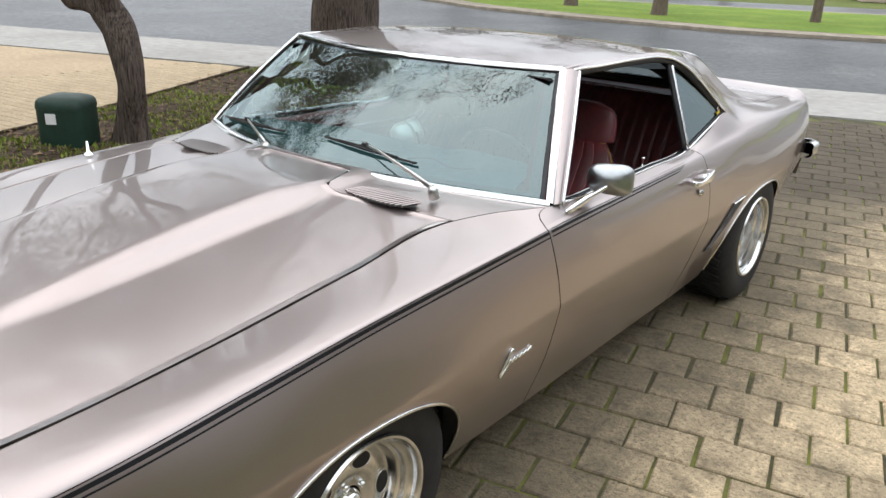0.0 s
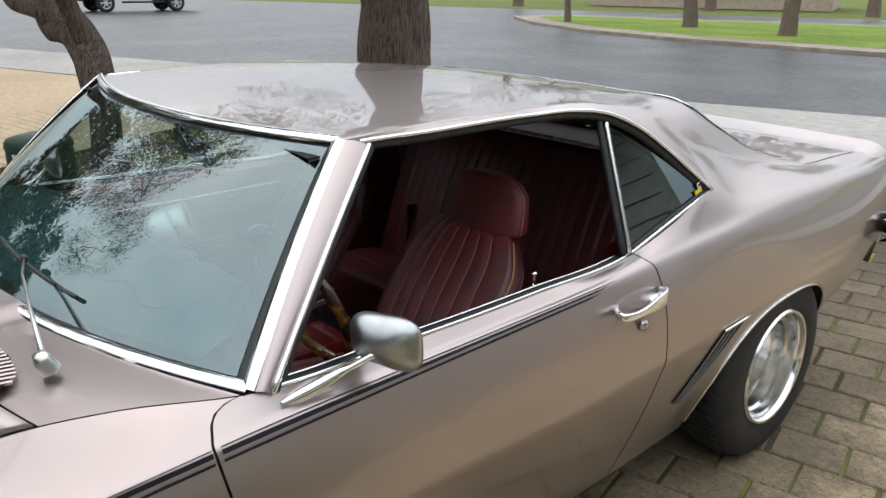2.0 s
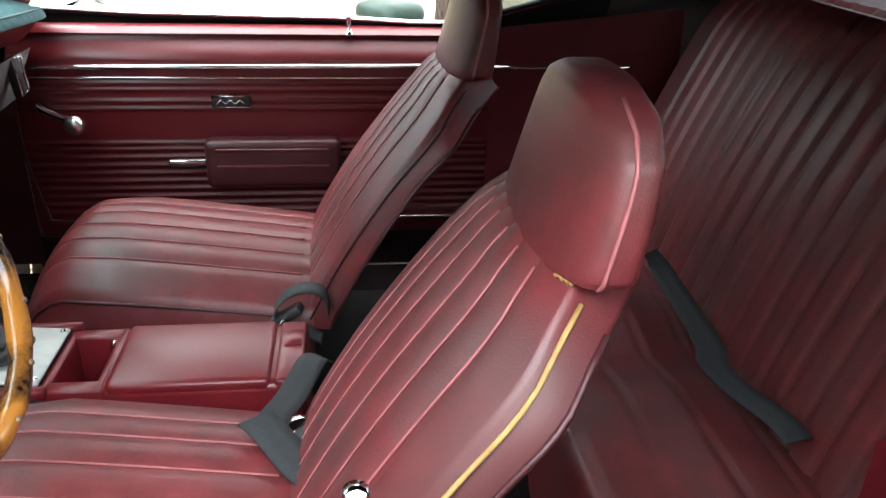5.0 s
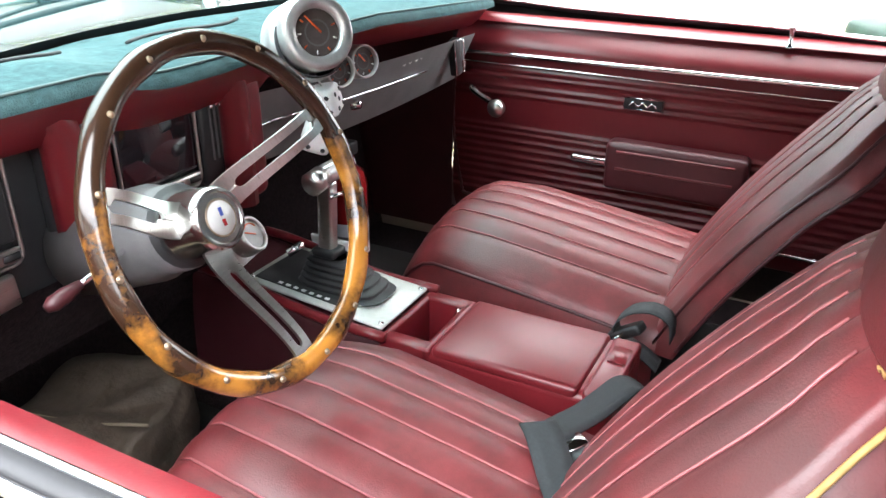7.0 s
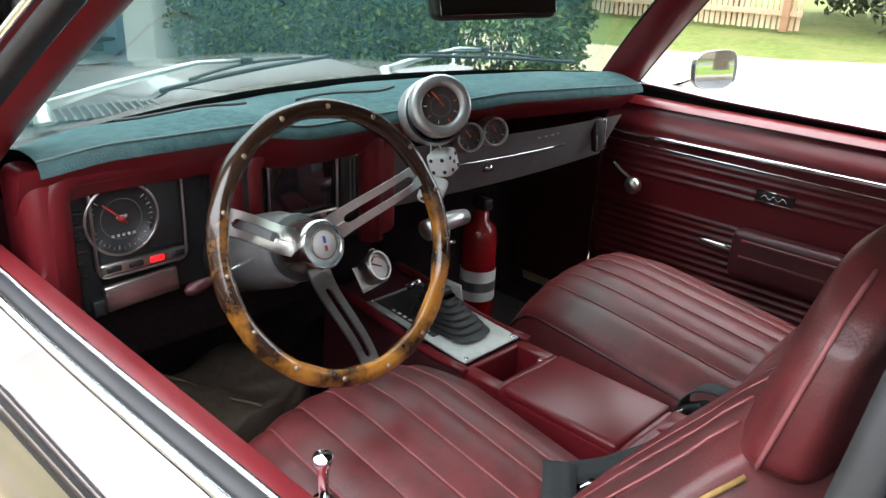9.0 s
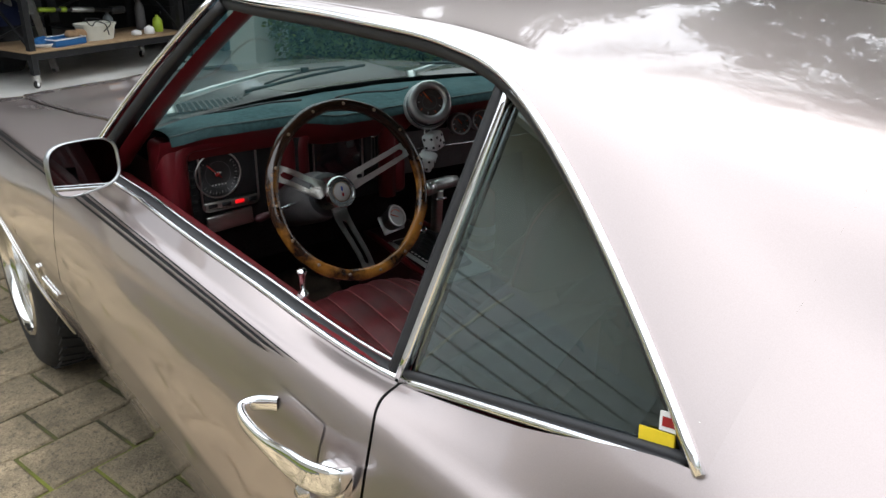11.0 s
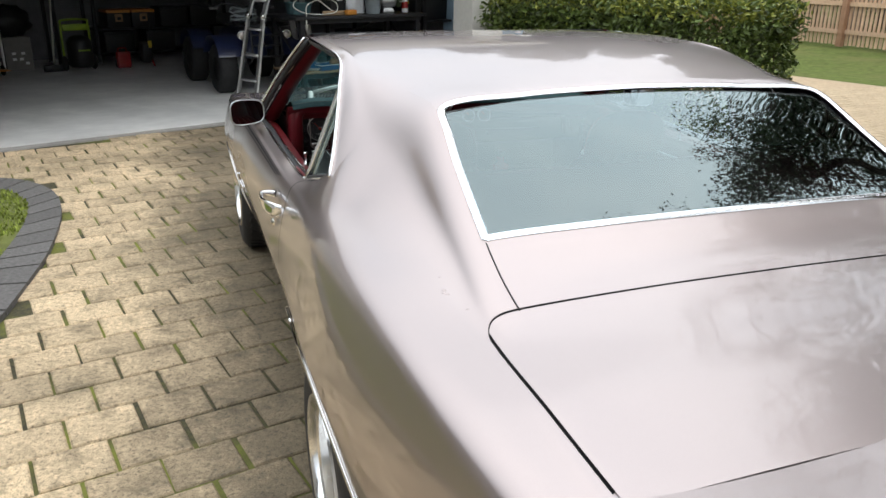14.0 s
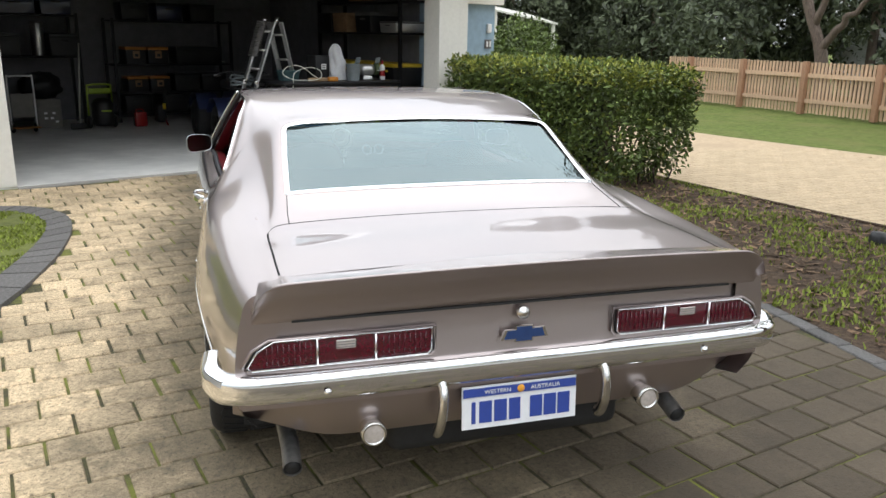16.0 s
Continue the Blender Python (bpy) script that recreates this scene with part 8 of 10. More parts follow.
def tree(name, foot, trunk_pts, trunk_r, limbs, crown, leaf_n, leaf_s, seed, label, bark, leafm, twigs=60, flute=7, tuft=0):
    """trunk_pts and limbs are offsets from foot; crown: list of (centre, radius) clumps, filled unevenly."""
    rng = random.Random(seed)
    t = thing(name, label, "tree", foot)
    part("trunk", gnarled([Vector(p) for p in trunk_pts], trunk_r, rng, 28, 0.16, flute), bark, t)
    for a, b, r0, r1 in limbs:
        pts, rad = limb(a, b, r0, r1, rng)
        part("limb", gnarled(pts, rad, rng, 14, 0.10, 5), bark, t)
    cs = []
    tw = []
    for i in range(leaf_n):
        c, r = crown[rng.randrange(len(crown))]
        d = Vector((rng.gauss(0, 1), rng.gauss(0, 1), rng.gauss(0, 1)))
        d.normalize()
        p = Vector(c) + d * r * rng.uniform(0.25, 1.0) ** 0.6
        if noise.noise(p * (1.7 if tuft else 1.5) + Vector((seed, 0, 0))) < (0.04 if tuft else -0.08):
            continue
        cs.append(p)
        for _ in range(tuft):
            cs.append(p + Vector((rng.gauss(0, 1), rng.gauss(0, 1), rng.gauss(0, 0.8))) * leaf_s * 2.2)
    for i in range(twigs):
        c, r = crown[rng.randrange(len(crown))]
        d = Vector((rng.gauss(0, 1), rng.gauss(0, 1), rng.gauss(0, 0.7))).normalized()
        e = Vector((rng.gauss(0, 1), rng.gauss(0, 1), rng.gauss(0, 1))).normalized()
        pts, rad = limb(Vector(c) + e * r * 0.5 - Vector((0, 0, r * 0.3)), Vector(c) + (e + d).normalized() * r * 1.0, 0.011, 0.003, rng, 6, 0.2)
        tw.append(tube(pts, rad, 5))
    if tw:
        part("twigs", join(*tw), bark, t)
    crown_o = part("crown", leaf_cards(cs, leaf_s, rng, 0.5), leafm, t, smooth=False)
    return t


tree("garden_tree", (-4.10, 2.34, 0),
     [(-0.02, 0.0, -0.05), (0.05, -0.02, 0.22), (0.15, -0.04, 0.55), (0.08, -0.04, 0.9), (-0.12, -0.05, 1.12), (-0.45, -0.10, 1.40), (-0.7, -0.2, 2.2), (-0.8, -0.2, 2.8)],
     [0.19, 0.115, 0.105, 0.115, 0.13, 0.10, 0.085, 0.07],
     [((-0.10, -0.05, 1.08), (-1.4, -0.35, 1.55), 0.085, 0.06), ((-1.4, -0.35, 1.55), (-1.9, -1.2, 3.6), 0.06, 0.035), ((0.0, -0.05, 1.02), (0.25, -0.5, 2.4), 0.075, 0.05), ((0.25, -0.5, 2.4), (0.4, -1.0, 4.4), 0.05, 0.03), ((-0.8, -0.2, 2.8), (-0.7, 0.8, 4.6), 0.06, 0.03), ((-0.8, -0.2, 2.8), (0.6, 0.3, 5.0), 0.06, 0.03), ((-0.8, -0.2, 2.8), (-2.6, -0.5, 5.0), 0.05, 0.025)],
     [((0.6, -0.95, 3.6), 0.9), ((0.6, -0.95, 3.6), 0.75), ((1.35, -0.45, 3.5), 0.5), ((1.0, -0.2, 3.6), 0.8), ((0.4, -1.85, 4.6), 0.7), ((-0.1, -3.8, 4.4), 0.9), ((-0.4, -0.8, 4.0), 1.2), ((-0.5, -2.4, 4.3), 1.0), ((0.1, 0.4, 4.4), 1.0),
      ((-0.7, 0.9, 5.0), 1.3), ((-1.0, -0.3, 5.8), 1.3), ((-2.8, -0.6, 5.4), 1.2), ((-1.8, -2.6, 5.2), 1.1), ((-0.6, 0.9, 3.6), 0.9), ((-1.6, -1.6, 3.4), 0.9)],
     5600, 0.044, 5, "rough-barked garden tree with a forked leaning trunk", BARK, LEAF_TREE, 170, 7, 22)
tree("street_tree", (-5.38, 6.14, 0),
     [(0.1, 0, -0.1), (0.0, 0.0, 0.4), (0.0, 0.0, 1.2), (-0.03, 0.0, 2.2), (0.0, 0.1, 3.6)],
     [0.55, 0.41, 0.37, 0.36, 0.30],
     [((0, 0.1, 3.4), (-1.6, -0.8, 6.2), 0.2, 0.08), ((0, 0.1, 3.4), (1.6, -0.6, 6.6), 0.2, 0.07), ((0, 0.1, 3.5), (0.3, 1.8, 6.8), 0.18, 0.06), ((0, 0.1, 3.4), (0.4, -2.2, 6.4), 0.16, 0.05)],
     [((-2.0, -1.0, 6.6), 1.6), ((2.0, -0.8, 7.2), 1.6), ((0.4, 2.0, 7.3), 1.7), ((0.4, -2.6, 6.9), 1.5), ((0.2, 0.2, 8.3), 1.8), ((-1.6, 1.6, 8.0), 1.5), ((3.0, -2.0, 7.2), 1.5), ((3.4, 0.8, 7.9), 1.4), ((1.6, -4.0, 7.6), 1.5), ((3.6, -4.2, 8.2), 1.3), ((-2.6, -2.6, 5.0), 1.4), ((-2.2, 1.8, 5.2), 1.5), ((-0.6, 3.4, 5.4), 1.4), ((0.6, -1.2, 5.0), 1.3), ((-1.2, -4.4, 5.3), 1.4), ((1.4, -2.2, 3.9), 1.1), ((-1.8, -0.6, 3.8), 1.2), ((-0.4, 1.8, 3.9), 1.2), ((2.2, 0.6, 4.6), 1.2), ((0.8, 3.2, 4.4), 1.2)],
     7000, 0.055, 6, "broad dark street tree with furrowed bark", BARK, LEAF_TREE, 160, 9, 14)

# hedge
def hedge():
    rng = random.Random(11)
    base0 = Vector((-2.40, -4.72, 0))
    d = Vector((-0.262, 0.965, 0))
    side_d = Vector((-0.965, -0.262, 0))
    length, thick, height = 3.50, 0.93, 1.25
    t = thing("hedge", "clipped leafy green hedge with paler new growth", "hedge", tuple(base0 + d * length / 2 + side_d * thick / 2))
    org = Vector(t.location)
    cs, ns, young, yn = [], [], [], []
    for i in range(31000):
        face = rng.random()
        l, w, h = rng.random(), rng.random(), rng.random() ** 0.8
        bulge = 0.13 * noise.noise(Vector((l * 8, h * 4, w * 3))) + 0.06 * noise.noise(Vector((l * 22, h * 10, w * 6)))
        dep = rng.uniform(-0.10, 0.03)
        low = 0.22 * (1 - smoothstep(0.0, 0.35, h))
        if face < 0.42:
            q = base0 + d * (l * length) + side_d * (-bulge - dep + low * 0.5) + Vector((0, 0, 0.10 + h * (height - 0.10)))
            nn = -side_d
        elif face < 0.74:
            q = base0 + d * (l * length) + side_d * (w * thick) + Vector((0, 0, height + bulge * 0.9 + dep * 0.8))
            nn = Vector((0, 0, 1))
        else:
            q = base0 + d * (length + bulge * 1.6 + dep - low) + side_d * (w * thick) + Vector((0, 0, 0.10 + h * (height - 0.10)))
            nn = d
        if (face >= 0.74 or l > 0.74) and face >= 0.0 and q.z < height - 0.30 and rng.random() < (0.50 if face >= 0.74 else 0.30):
            continue
        p = q - org
        if q.z > height - 0.16 and rng.random() < 0.55 or rng.random() < 0.05:
            young.append(p), yn.append(nn * 0.8)
        else:
            cs.append(p), ns.append(nn * 0.8)
    part("foliage", leaf_cards(cs, 0.061, rng, 0.1, ns, 0.5), LEAF, t, smooth=False)
    part("new_growth", leaf_cards(young, 0.052, rng, -0.4, yn, 0.45), LEAF_YOUNG, t, "paler new shoots", smooth=False)
    # solid near-black block: the shade between the leaves put into its colour
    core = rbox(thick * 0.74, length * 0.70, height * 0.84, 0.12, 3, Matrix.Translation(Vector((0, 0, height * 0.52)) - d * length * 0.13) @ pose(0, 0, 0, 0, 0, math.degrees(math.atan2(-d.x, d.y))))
    part("shade_core", core, mat("hedge_core_shade", (0.018, 0.02, 0.01), 0.95, 0.0, var=0.5, scale=14, bump=0.6, bscale=30), t)
    for i in range(46):
        q = base0 + d * (length - rng.random() * 1.3) + side_d * rng.uniform(0.15, thick - 0.1) - org
        pts, rad = limb(q, q + Vector((rng.gauss(0, 0.15), rng.gauss(0, 0.15), 1.05)), 0.012, 0.005, rng, 5, 0.2)
        part("stem", tube(pts, rad, 5), BARK, t)


hedge()


# ground cover, as one object each
def blades(name, spots, label, category, material, size, seed, width=0.12):
    rng = random.Random(seed)
    v, f = [], []
    for x, y, z in spots:
        h = size * rng.uniform(0.5, 1.4)
        a = rng.uniform(0, 6.28)
        lean = Vector((math.cos(a), math.sin(a), 0)) * h * rng.uniform(0.1, 0.8)
        w = Vector((-math.sin(a), math.cos(a), 0)) * h * width
        o = len(v)
        c = Vector((x, y, z))
        v += [c - w, c + w, c + lean * 0.5 + w * 0.6 + Vector((0, 0, h * 0.6)), c + lean + Vector((0, 0, h * 0.9)), c + lean * 0.5 - w * 0.6 + Vector((0, 0, h * 0.6))]
        f += [(o, o + 1, o + 2, o + 3, o + 4)]
    return tagged(part(name, (v, f), material, None, smooth=False), label, category, kind="stuff")


rng = random.Random(21)
spots = []
while len(spots) < 20000:
    x, y = rng.uniform(1.9, 3.9), rng.uniform(-2.0, 2.2)
    if inside(x, y, [(p.x, p.y) for p in isl_in]) and noise.noise(Vector((x * 3, y * 3, 5))) > -0.35:
        spots.append((x, y, 0.018))
blades("island_grass", spots, "short green grass and clover on the lawn island", "grass", GRASS, 0.020, 31, 0.35)
spots = []
while len(spots) < 20000:
    u, v = rng.random(), rng.random()
    p = bed_fn(u, v)
    if noise.noise(Vector((p.x * 1.2, p.y * 1.2, 9))) > 0.0 or rng.random() < 0.12:
        spots.append(tuple(p))
blades("bed_weeds", spots, "tufts of grass and weeds in the garden bed", "weeds", GRASS, 0.032, 32, 0.24)
bv, bf = [], []
for i in range(9000):
    p = bed_fn(rng.random(), rng.random())
    a, s, w = rng.uniform(0, 6.28), rng.uniform(0.02, 0.09), rng.uniform(0.004, 0.012)
    d = Vector((math.cos(a), math.sin(a), rng.uniform(-0.25, 0.25)))
    n = Vector((-math.sin(a), math.cos(a), rng.uniform(-0.5, 0.5)))
    o = len(bv)
    p = p + Vector((0, 0, rng.uniform(0.004, 0.02)))
    bv += [p - d * s / 2 - n * w, p + d * s / 2 - n * w, p + d * s / 2 + n * w, p - d * s / 2 + n * w]
    bf.append((o, o + 1, o + 2, o + 3))
tagged(part("mulch_litter", (bv, bf), MULCH, None, smooth=False), "dry bark mulch and twigs on the garden bed", "mulch", kind="stuff")

# green utility box and small dark marker
ub = thing("utility_box", "dark green plastic utility box with a white label", "utility box", (-4.33, 1.93, 0))
def ub_fn(u, v):
    a = 2 * math.pi * u
    ex = 5.0
    ca, sa = math.cos(a), math.sin(a)
    r = (abs(ca) ** ex + abs(sa) ** ex) ** (-1 / ex)
    prof = [(0.90, 0.0), (0.98, 0.04), (1.0, 0.06), (1.0, 0.36), (1.02, 0.362), (1.02, 0.385), (0.99, 0.42), (0.90, 0.445), (0.6, 0.465), (0.0, 0.47)]
    q, z = prof[round(v * 9)]
    return Vector((0.195 * r * ca * q, 0.18 * r * sa * q, z * 0.94))
part("cover", moved(grid(ub_fn, 48, 9, closed_u=True), pose(0, 0, 0, 0, 0, 35)), GREEN_BOX, ub, sharp=50)
part("label", moved(box(0, 0, 0, 0.085, 0.004, 0.085), pose(0.075, -0.178, 0.27, 0, 0, 35)), WHITE, ub, "white paper label", smooth=False)
mk = thing("bed_marker", "low black irrigation fitting in the garden bed", "garden fitting", (-4.15, 1.12, 0.02))
part("body", lathe([(0.0, 0.12), (0.05, 0.115), (0.065, 0.08), (0.06, 0.0)], 16), BLACK_PLASTIC, mk)

# fence next door
fn_o = thing("paling_fence", "pale timber picket fence on brown posts", "fence", (-12.4, -8.6, -0.09))
f0, f1 = Vector((-11.55, -13.6, 0)), Vector((-12.95, -3.2, 0))
fd = (f1 - f0).normalized()
flen = (f1 - f0).length
org = Vector(fn_o.location)
fa = math.degrees(math.atan2(fd.y, fd.x))
pm = mesh_from("picket", *box(0, 0, 0.56, 0.062, 0.018, 1.12), False)
pm.materials.append(FENCE)
k = int(flen / 0.098)
for i in range(k):
    o = new("picket", pm)
    o.parent = fn_o
    o.matrix_local = Matrix.Translation(f0 + fd * (i + 0.5) * 0.098 - org + Vector((-0.035, 0, 0.02 + 0.006 * ((i * 7) % 3)))) @ pose(0, 0, 0, 0, 0, fa + 0.8 * ((i * 5) % 3 - 1))
for i in range(int(flen / 1.86) + 1):
    part("post", moved(rbox(0.12, 0.12, 1.16, 0.008), Matrix.Translation(f0 + fd * (0.95 + i * 1.86) - org + Vector((0.04, 0, 0.58))) @ pose(0, 0, 0, 0, 0, fa)), FENCE_POST, fn_o)
for z in (0.30, 0.86):
    part("rail", moved(box(0, 0, 0, flen, 0.04, 0.09), Matrix.Translation(f0 + fd * flen / 2 - org + Vector((0.0, 0, z))) @ pose(0, 0, 0, 0, 0, fa)), FENCE, fn_o, smooth=False)

# far trees
def far_tree(x, y, h, r, seed, name="roadside_tree", trunk=0.2, leaf=0.22, n=2200, label="tree across the road with sparse crown"):
    rg = random.Random(seed)
    cl = [((rg.uniform(-r, r) * 0.7, rg.uniform(-r, r) * 0.7, h * rg.uniform(0.5, 1.0)), r * rg.uniform(0.4, 0.7)) for _ in range(7)]
    lean = rg.uniform(-0.25, 0.25)
    return tree(name, (x, y, 0), [(0, 0, -0.1), (0, 0, 0.2), (lean * 0.4, 0, h * 0.25), (lean, 0.1, h * 0.5)], [trunk * 1.4, trunk, trunk * 0.85, trunk * 0.6],
                [((lean, 0.1, h * 0.45), (lean + rg.uniform(-r, r) * 0.6, rg.uniform(-r, r) * 0.6, h * 0.8), trunk * 0.5, trunk * 0.2) for _ in range(3)],
                cl, n, leaf, seed, label, BARK_FAR, LEAF_FAR, 14, 5)


for i, (a, b, h, r, tk) in enumerate([(-11.0, 20.0, 5.0, 1.8, 0.12), (-6.5, 19.5, 6.0, 2.2, 0.24), (-3.2, 16.8, 5.5, 2.0, 0.24), (1.5, 17.5, 6, 2.2, 0.15), (6.2, 16.2, 5, 2, 0.16), (-1.0, 27 + 9, 8, 3, 0.3), (-9, 38, 9, 3.2, 0.3), (-20, 37, 9, 3.5, 0.3)]):
    p = st(a, b)
    far_tree(p.x, p.y, h, r, 50 + i, trunk=tk)
def screen_tree(x, y, h, r, seed):
    """Dense dark tree with foliage down to the ground."""
    rg = random.Random(seed)
    cl = [((rg.uniform(-r, r) * 0.75, rg.uniform(-r, r) * 0.75, h * (0.13 + 0.87 * k / 13)), r * rg.uniform(0.42, 0.62)) for k in range(14)]
    return tree("neighbour_tree", (x, y, 0), [(0, 0, -0.1), (0, 0, 0.2), (0.1, 0, h * 0.3), (0.2, 0.1, h * 0.6)], [0.2, 0.15, 0.12, 0.08],
                [((0.1, 0.1, h * 0.4), (rg.uniform(-r, r) * 0.6, rg.uniform(-r, r) * 0.6, h * 0.8), 0.12, 0.05) for _ in range(3)],
                cl, 27000, 0.23, seed, "dense dark olive tree behind the fence", BARK_FAR, LEAF_SCREEN, 20, 5)


for i in (0, 1, 2, 3, 6, 7, 8):
    screen_tree(-15.4 - 2.6 * (i % 2), -20.5 + 2.5 * i, 6.5 + (i * 37 % 5) * 0.6, 2.5, 80 + i)
for i in range(6):
    screen_tree(-6.5 - 2.1 * i, -23 - 2.0 * (i % 2), 7 + (i % 3), 2.6, 120 + i)
ft = Vector((-14.2, -10.7, 0))
tree("fence_tree", tuple(ft), [(0, 0, -0.1), (0, 0, 0.6), (0.1, -0.1, 1.4), (0.25, -0.4, 2.2), (0.5, -0.9, 3.6)], [0.22, 0.17, 0.14, 0.12, 0.08],
     [((0.1, -0.1, 1.4), (-0.1, 1.0, 2.6), 0.12, 0.05), ((0.2, -0.3, 2.0), (0.5, 0.8, 3.8), 0.1, 0.04), ((0.25, -0.4, 2.2), (-0.3, -1.2, 3.4), 0.1, 0.04)],
     [((0.5, -1.2, 4.2), 1.2), ((0.4, 0.9, 4.4), 1.3), ((-0.3, -1.6, 3.6), 0.9)], 2600, 0.2, 171, "bare-trunked dark tree behind the fence", BARK_FAR, LEAF_SCREEN, 40, 5)
sh = thing("garden_shrub", "rounded leafy shrub by the house corner", "shrub", (-6.6, -12.2, 0))
rg = random.Random(9)
cs = []
for i in range(6500):
    d = Vector((rg.gauss(0, 1), rg.gauss(0, 1), rg.gauss(0, 0.8))).normalized()
    cs.append(Vector((0, 0, 1.15)) + Vector((d.x * 0.82, d.y * 0.82, d.z * 0.86)) * rg.uniform(0.6, 1.08) * (1 + 0.15 * noise.noise(d * 3)))
part("foliage", leaf_cards(cs, 0.10, rg, 0.2), LEAF, sh, smooth=False)
part("stem", tube([(0, 0, -0.05), (0, 0, 0.8)], 0.08, 8), BARK, sh)

# far houses
def house(x, y, w, d, h, ang, label):
    t = thing("house", label, "house", (x, y, 0))
    m = pose(0, 0, 0, 0, 0, ang)
    part("wall", moved(box(0, 0, h / 2, w, d, h), m), BRICK_FAR, t, smooth=False)
    rv = [(-w / 2 - 0.5, -d / 2 - 0.5, h), (w / 2 + 0.5, -d / 2 - 0.5, h), (w / 2 + 0.5, d / 2 + 0.5, h), (-w / 2 - 0.5, d / 2 + 0.5, h), (-w / 2 + d / 2, 0, h + 1.9), (w / 2 - d / 2, 0, h + 1.9)]
    part("roof", moved((rv, [(0, 1, 5, 4), (1, 2, 5), (2, 3, 4, 5), (3, 0, 4)]), m), ROOF_TILE, t, smooth=False)
    for k in (-0.3, 0.05, 0.33):
        o = part("window", moved(box(k * w, -d / 2 - 0.02, h * 0.55, 1.5, 0.06, 1.1), m), GLASS_REAR, t, smooth=False)
        part("frame", moved(tube([(k * w - 0.75, -d / 2 - 0.05, h * 0.55 - 0.55), (k * w + 0.75, -d / 2 - 0.05, h * 0.55 - 0.55), (k * w + 0.75, -d / 2 - 0.05, h * 0.55 + 0.55), (k * w - 0.75, -d / 2 - 0.05, h * 0.55 + 0.55)], 0.04, 4, closed=True), m), WHITE, o, smooth=False)


pp = st(-10, 46)
house(pp.x, pp.y, 14, 9, 2.7, 20, "single-storey house far across the street")
pp = st(14, 46)
house(pp.x, pp.y, 15, 9, 2.7, 20, "single-storey house far across the street")


def utility_vehicle(x, y, ang):
    """Dark four-door utility on alloy wheels; the near side faces the street."""
    t = thing("utility_vehicle", "dark grey four-door utility on silver alloy wheels", "utility vehicle", (x, y, -0.03))
    t.rotation_euler = (0, 0, radians(ang))
    DARK_CAR = mat("dark_grey_car_paint", (0.022, 0.024, 0.026), 0.3, 0.3, var=0.1, scale=6, coat=0.8)
    part("body", rbox(5.2, 1.84, 0.62, 0.10, 4, pose(0, 0, 0.83)), DARK_CAR, t)
    part("cab", rbox(2.5, 1.66, 0.72, 0.16, 4, pose(0.05, 0, 1.42), taper=0.86), DARK_CAR, t)
    part("sill_step", tube([(-0.95, -0.93, 0.42), (0.95, -0.93, 0.42)], 0.045, 10), BLACK_PLASTIC, t, "black side step")
    for k in (-0.52, 0.60):
        part("window", rbox(0.92, 0.03, 0.40, 0.04, 3, pose(k, -0.77, 1.47, -12, 0, 0)), BLACK_GLOSS, t)
    part("front_bumper", rbox(0.22, 1.80, 0.30, 0.06, 3, pose(-2.62, 0, 0.62)), BLACK_PLASTIC, t)
    part("rear_bumper", rbox(0.18, 1.74, 0.20, 0.05, 3, pose(2.62, 0, 0.58)), CHROME_WORN, t)
    for wx in (-1.62, 1.52):
        for wy in (-0.80, 0.80):
            sg = -1 if wy < 0 else 1
            w = part("wheel", lathe([(0.24, 0.11), (0.30, 0.125), (0.36, 0.11), (0.385, 0.07), (0.385, -0.07), (0.36, -0.11), (0.24, -0.11)], 36, pose(wx, wy, 0.385, -90 * sg, 0, 0)), RUBBER, t, "black tyre on a silver alloy wheel")
            part("rim", lathe([(0.245, 0.105), (0.235, 0.112), (0.222, 0.085), (0.215, 0.0)], 32, pose(wx, wy, 0.385, -90 * sg, 0, 0)), ALU, w)
            part("brake_drum", lathe([(0.0, 0.01), (0.215, 0.01)], 24, pose(wx, wy, 0.385, -90 * sg, 0, 0)), GAP, w)
            for k in range(6):
                part("spoke", moved(rbox(0.20, 0.062, 0.03, 0.008, 2, pose(0.125, 0, 0.07)), pose(wx, wy, 0.385, -90 * sg, 0, 0) @ pose(0, 0, 0, 0, 0, 60 * k)), ALU, w)
            part("hub_cap", lathe([(0.0, 0.10), (0.04, 0.098), (0.06, 0.07)], 20, pose(wx, wy, 0.385, -90 * sg, 0, 0)), ALU, w)


utility_vehicle(-34.6, 14.6, 90)
pg = thing("pergola", "white sheet-roofed pergola in the next garden", "pergola", (-9.1, -19.4, 0))
part("roof_sheet", ([(1.1, 1.4, 2.36), (-1.1, 1.4, 1.98), (-1.1, -1.4, 2.36), (1.1, -1.4, 2.74), (1.1, 1.4, 2.42), (-1.1, 1.4, 2.04), (-1.1, -1.4, 2.42), (1.1, -1.4, 2.80)], [(0, 1, 2, 3), (7, 6, 5, 4), (0, 4, 5, 1), (1, 5, 6, 2), (2, 6, 7, 3), (3, 7, 4, 0)]), WALL_CREAM, pg, smooth=False)
for x, y, h in ((1.0, 1.3, 2.36), (-1.0, 1.3, 2.0), (1.0, -1.3, 2.7), (-1.0, -1.3, 2.36)):
    part("post", box(x, y, h / 2, 0.09, 0.09, h), WALL_CREAM, pg, smooth=False)
cv = thing("caravan", "white caravan parked behind the fence", "caravan", (-19.0, -13.0, 0))
part("body", rbox(2.0, 3.4, 1.65, 0.25, 4, pose(0, 0, 1.2)), CAR_WHITE, cv)
part("window", rbox(0.02, 0.9, 0.45, 0.01, 2, pose(1.0, 0.2, 1.45)), DIAL, cv)
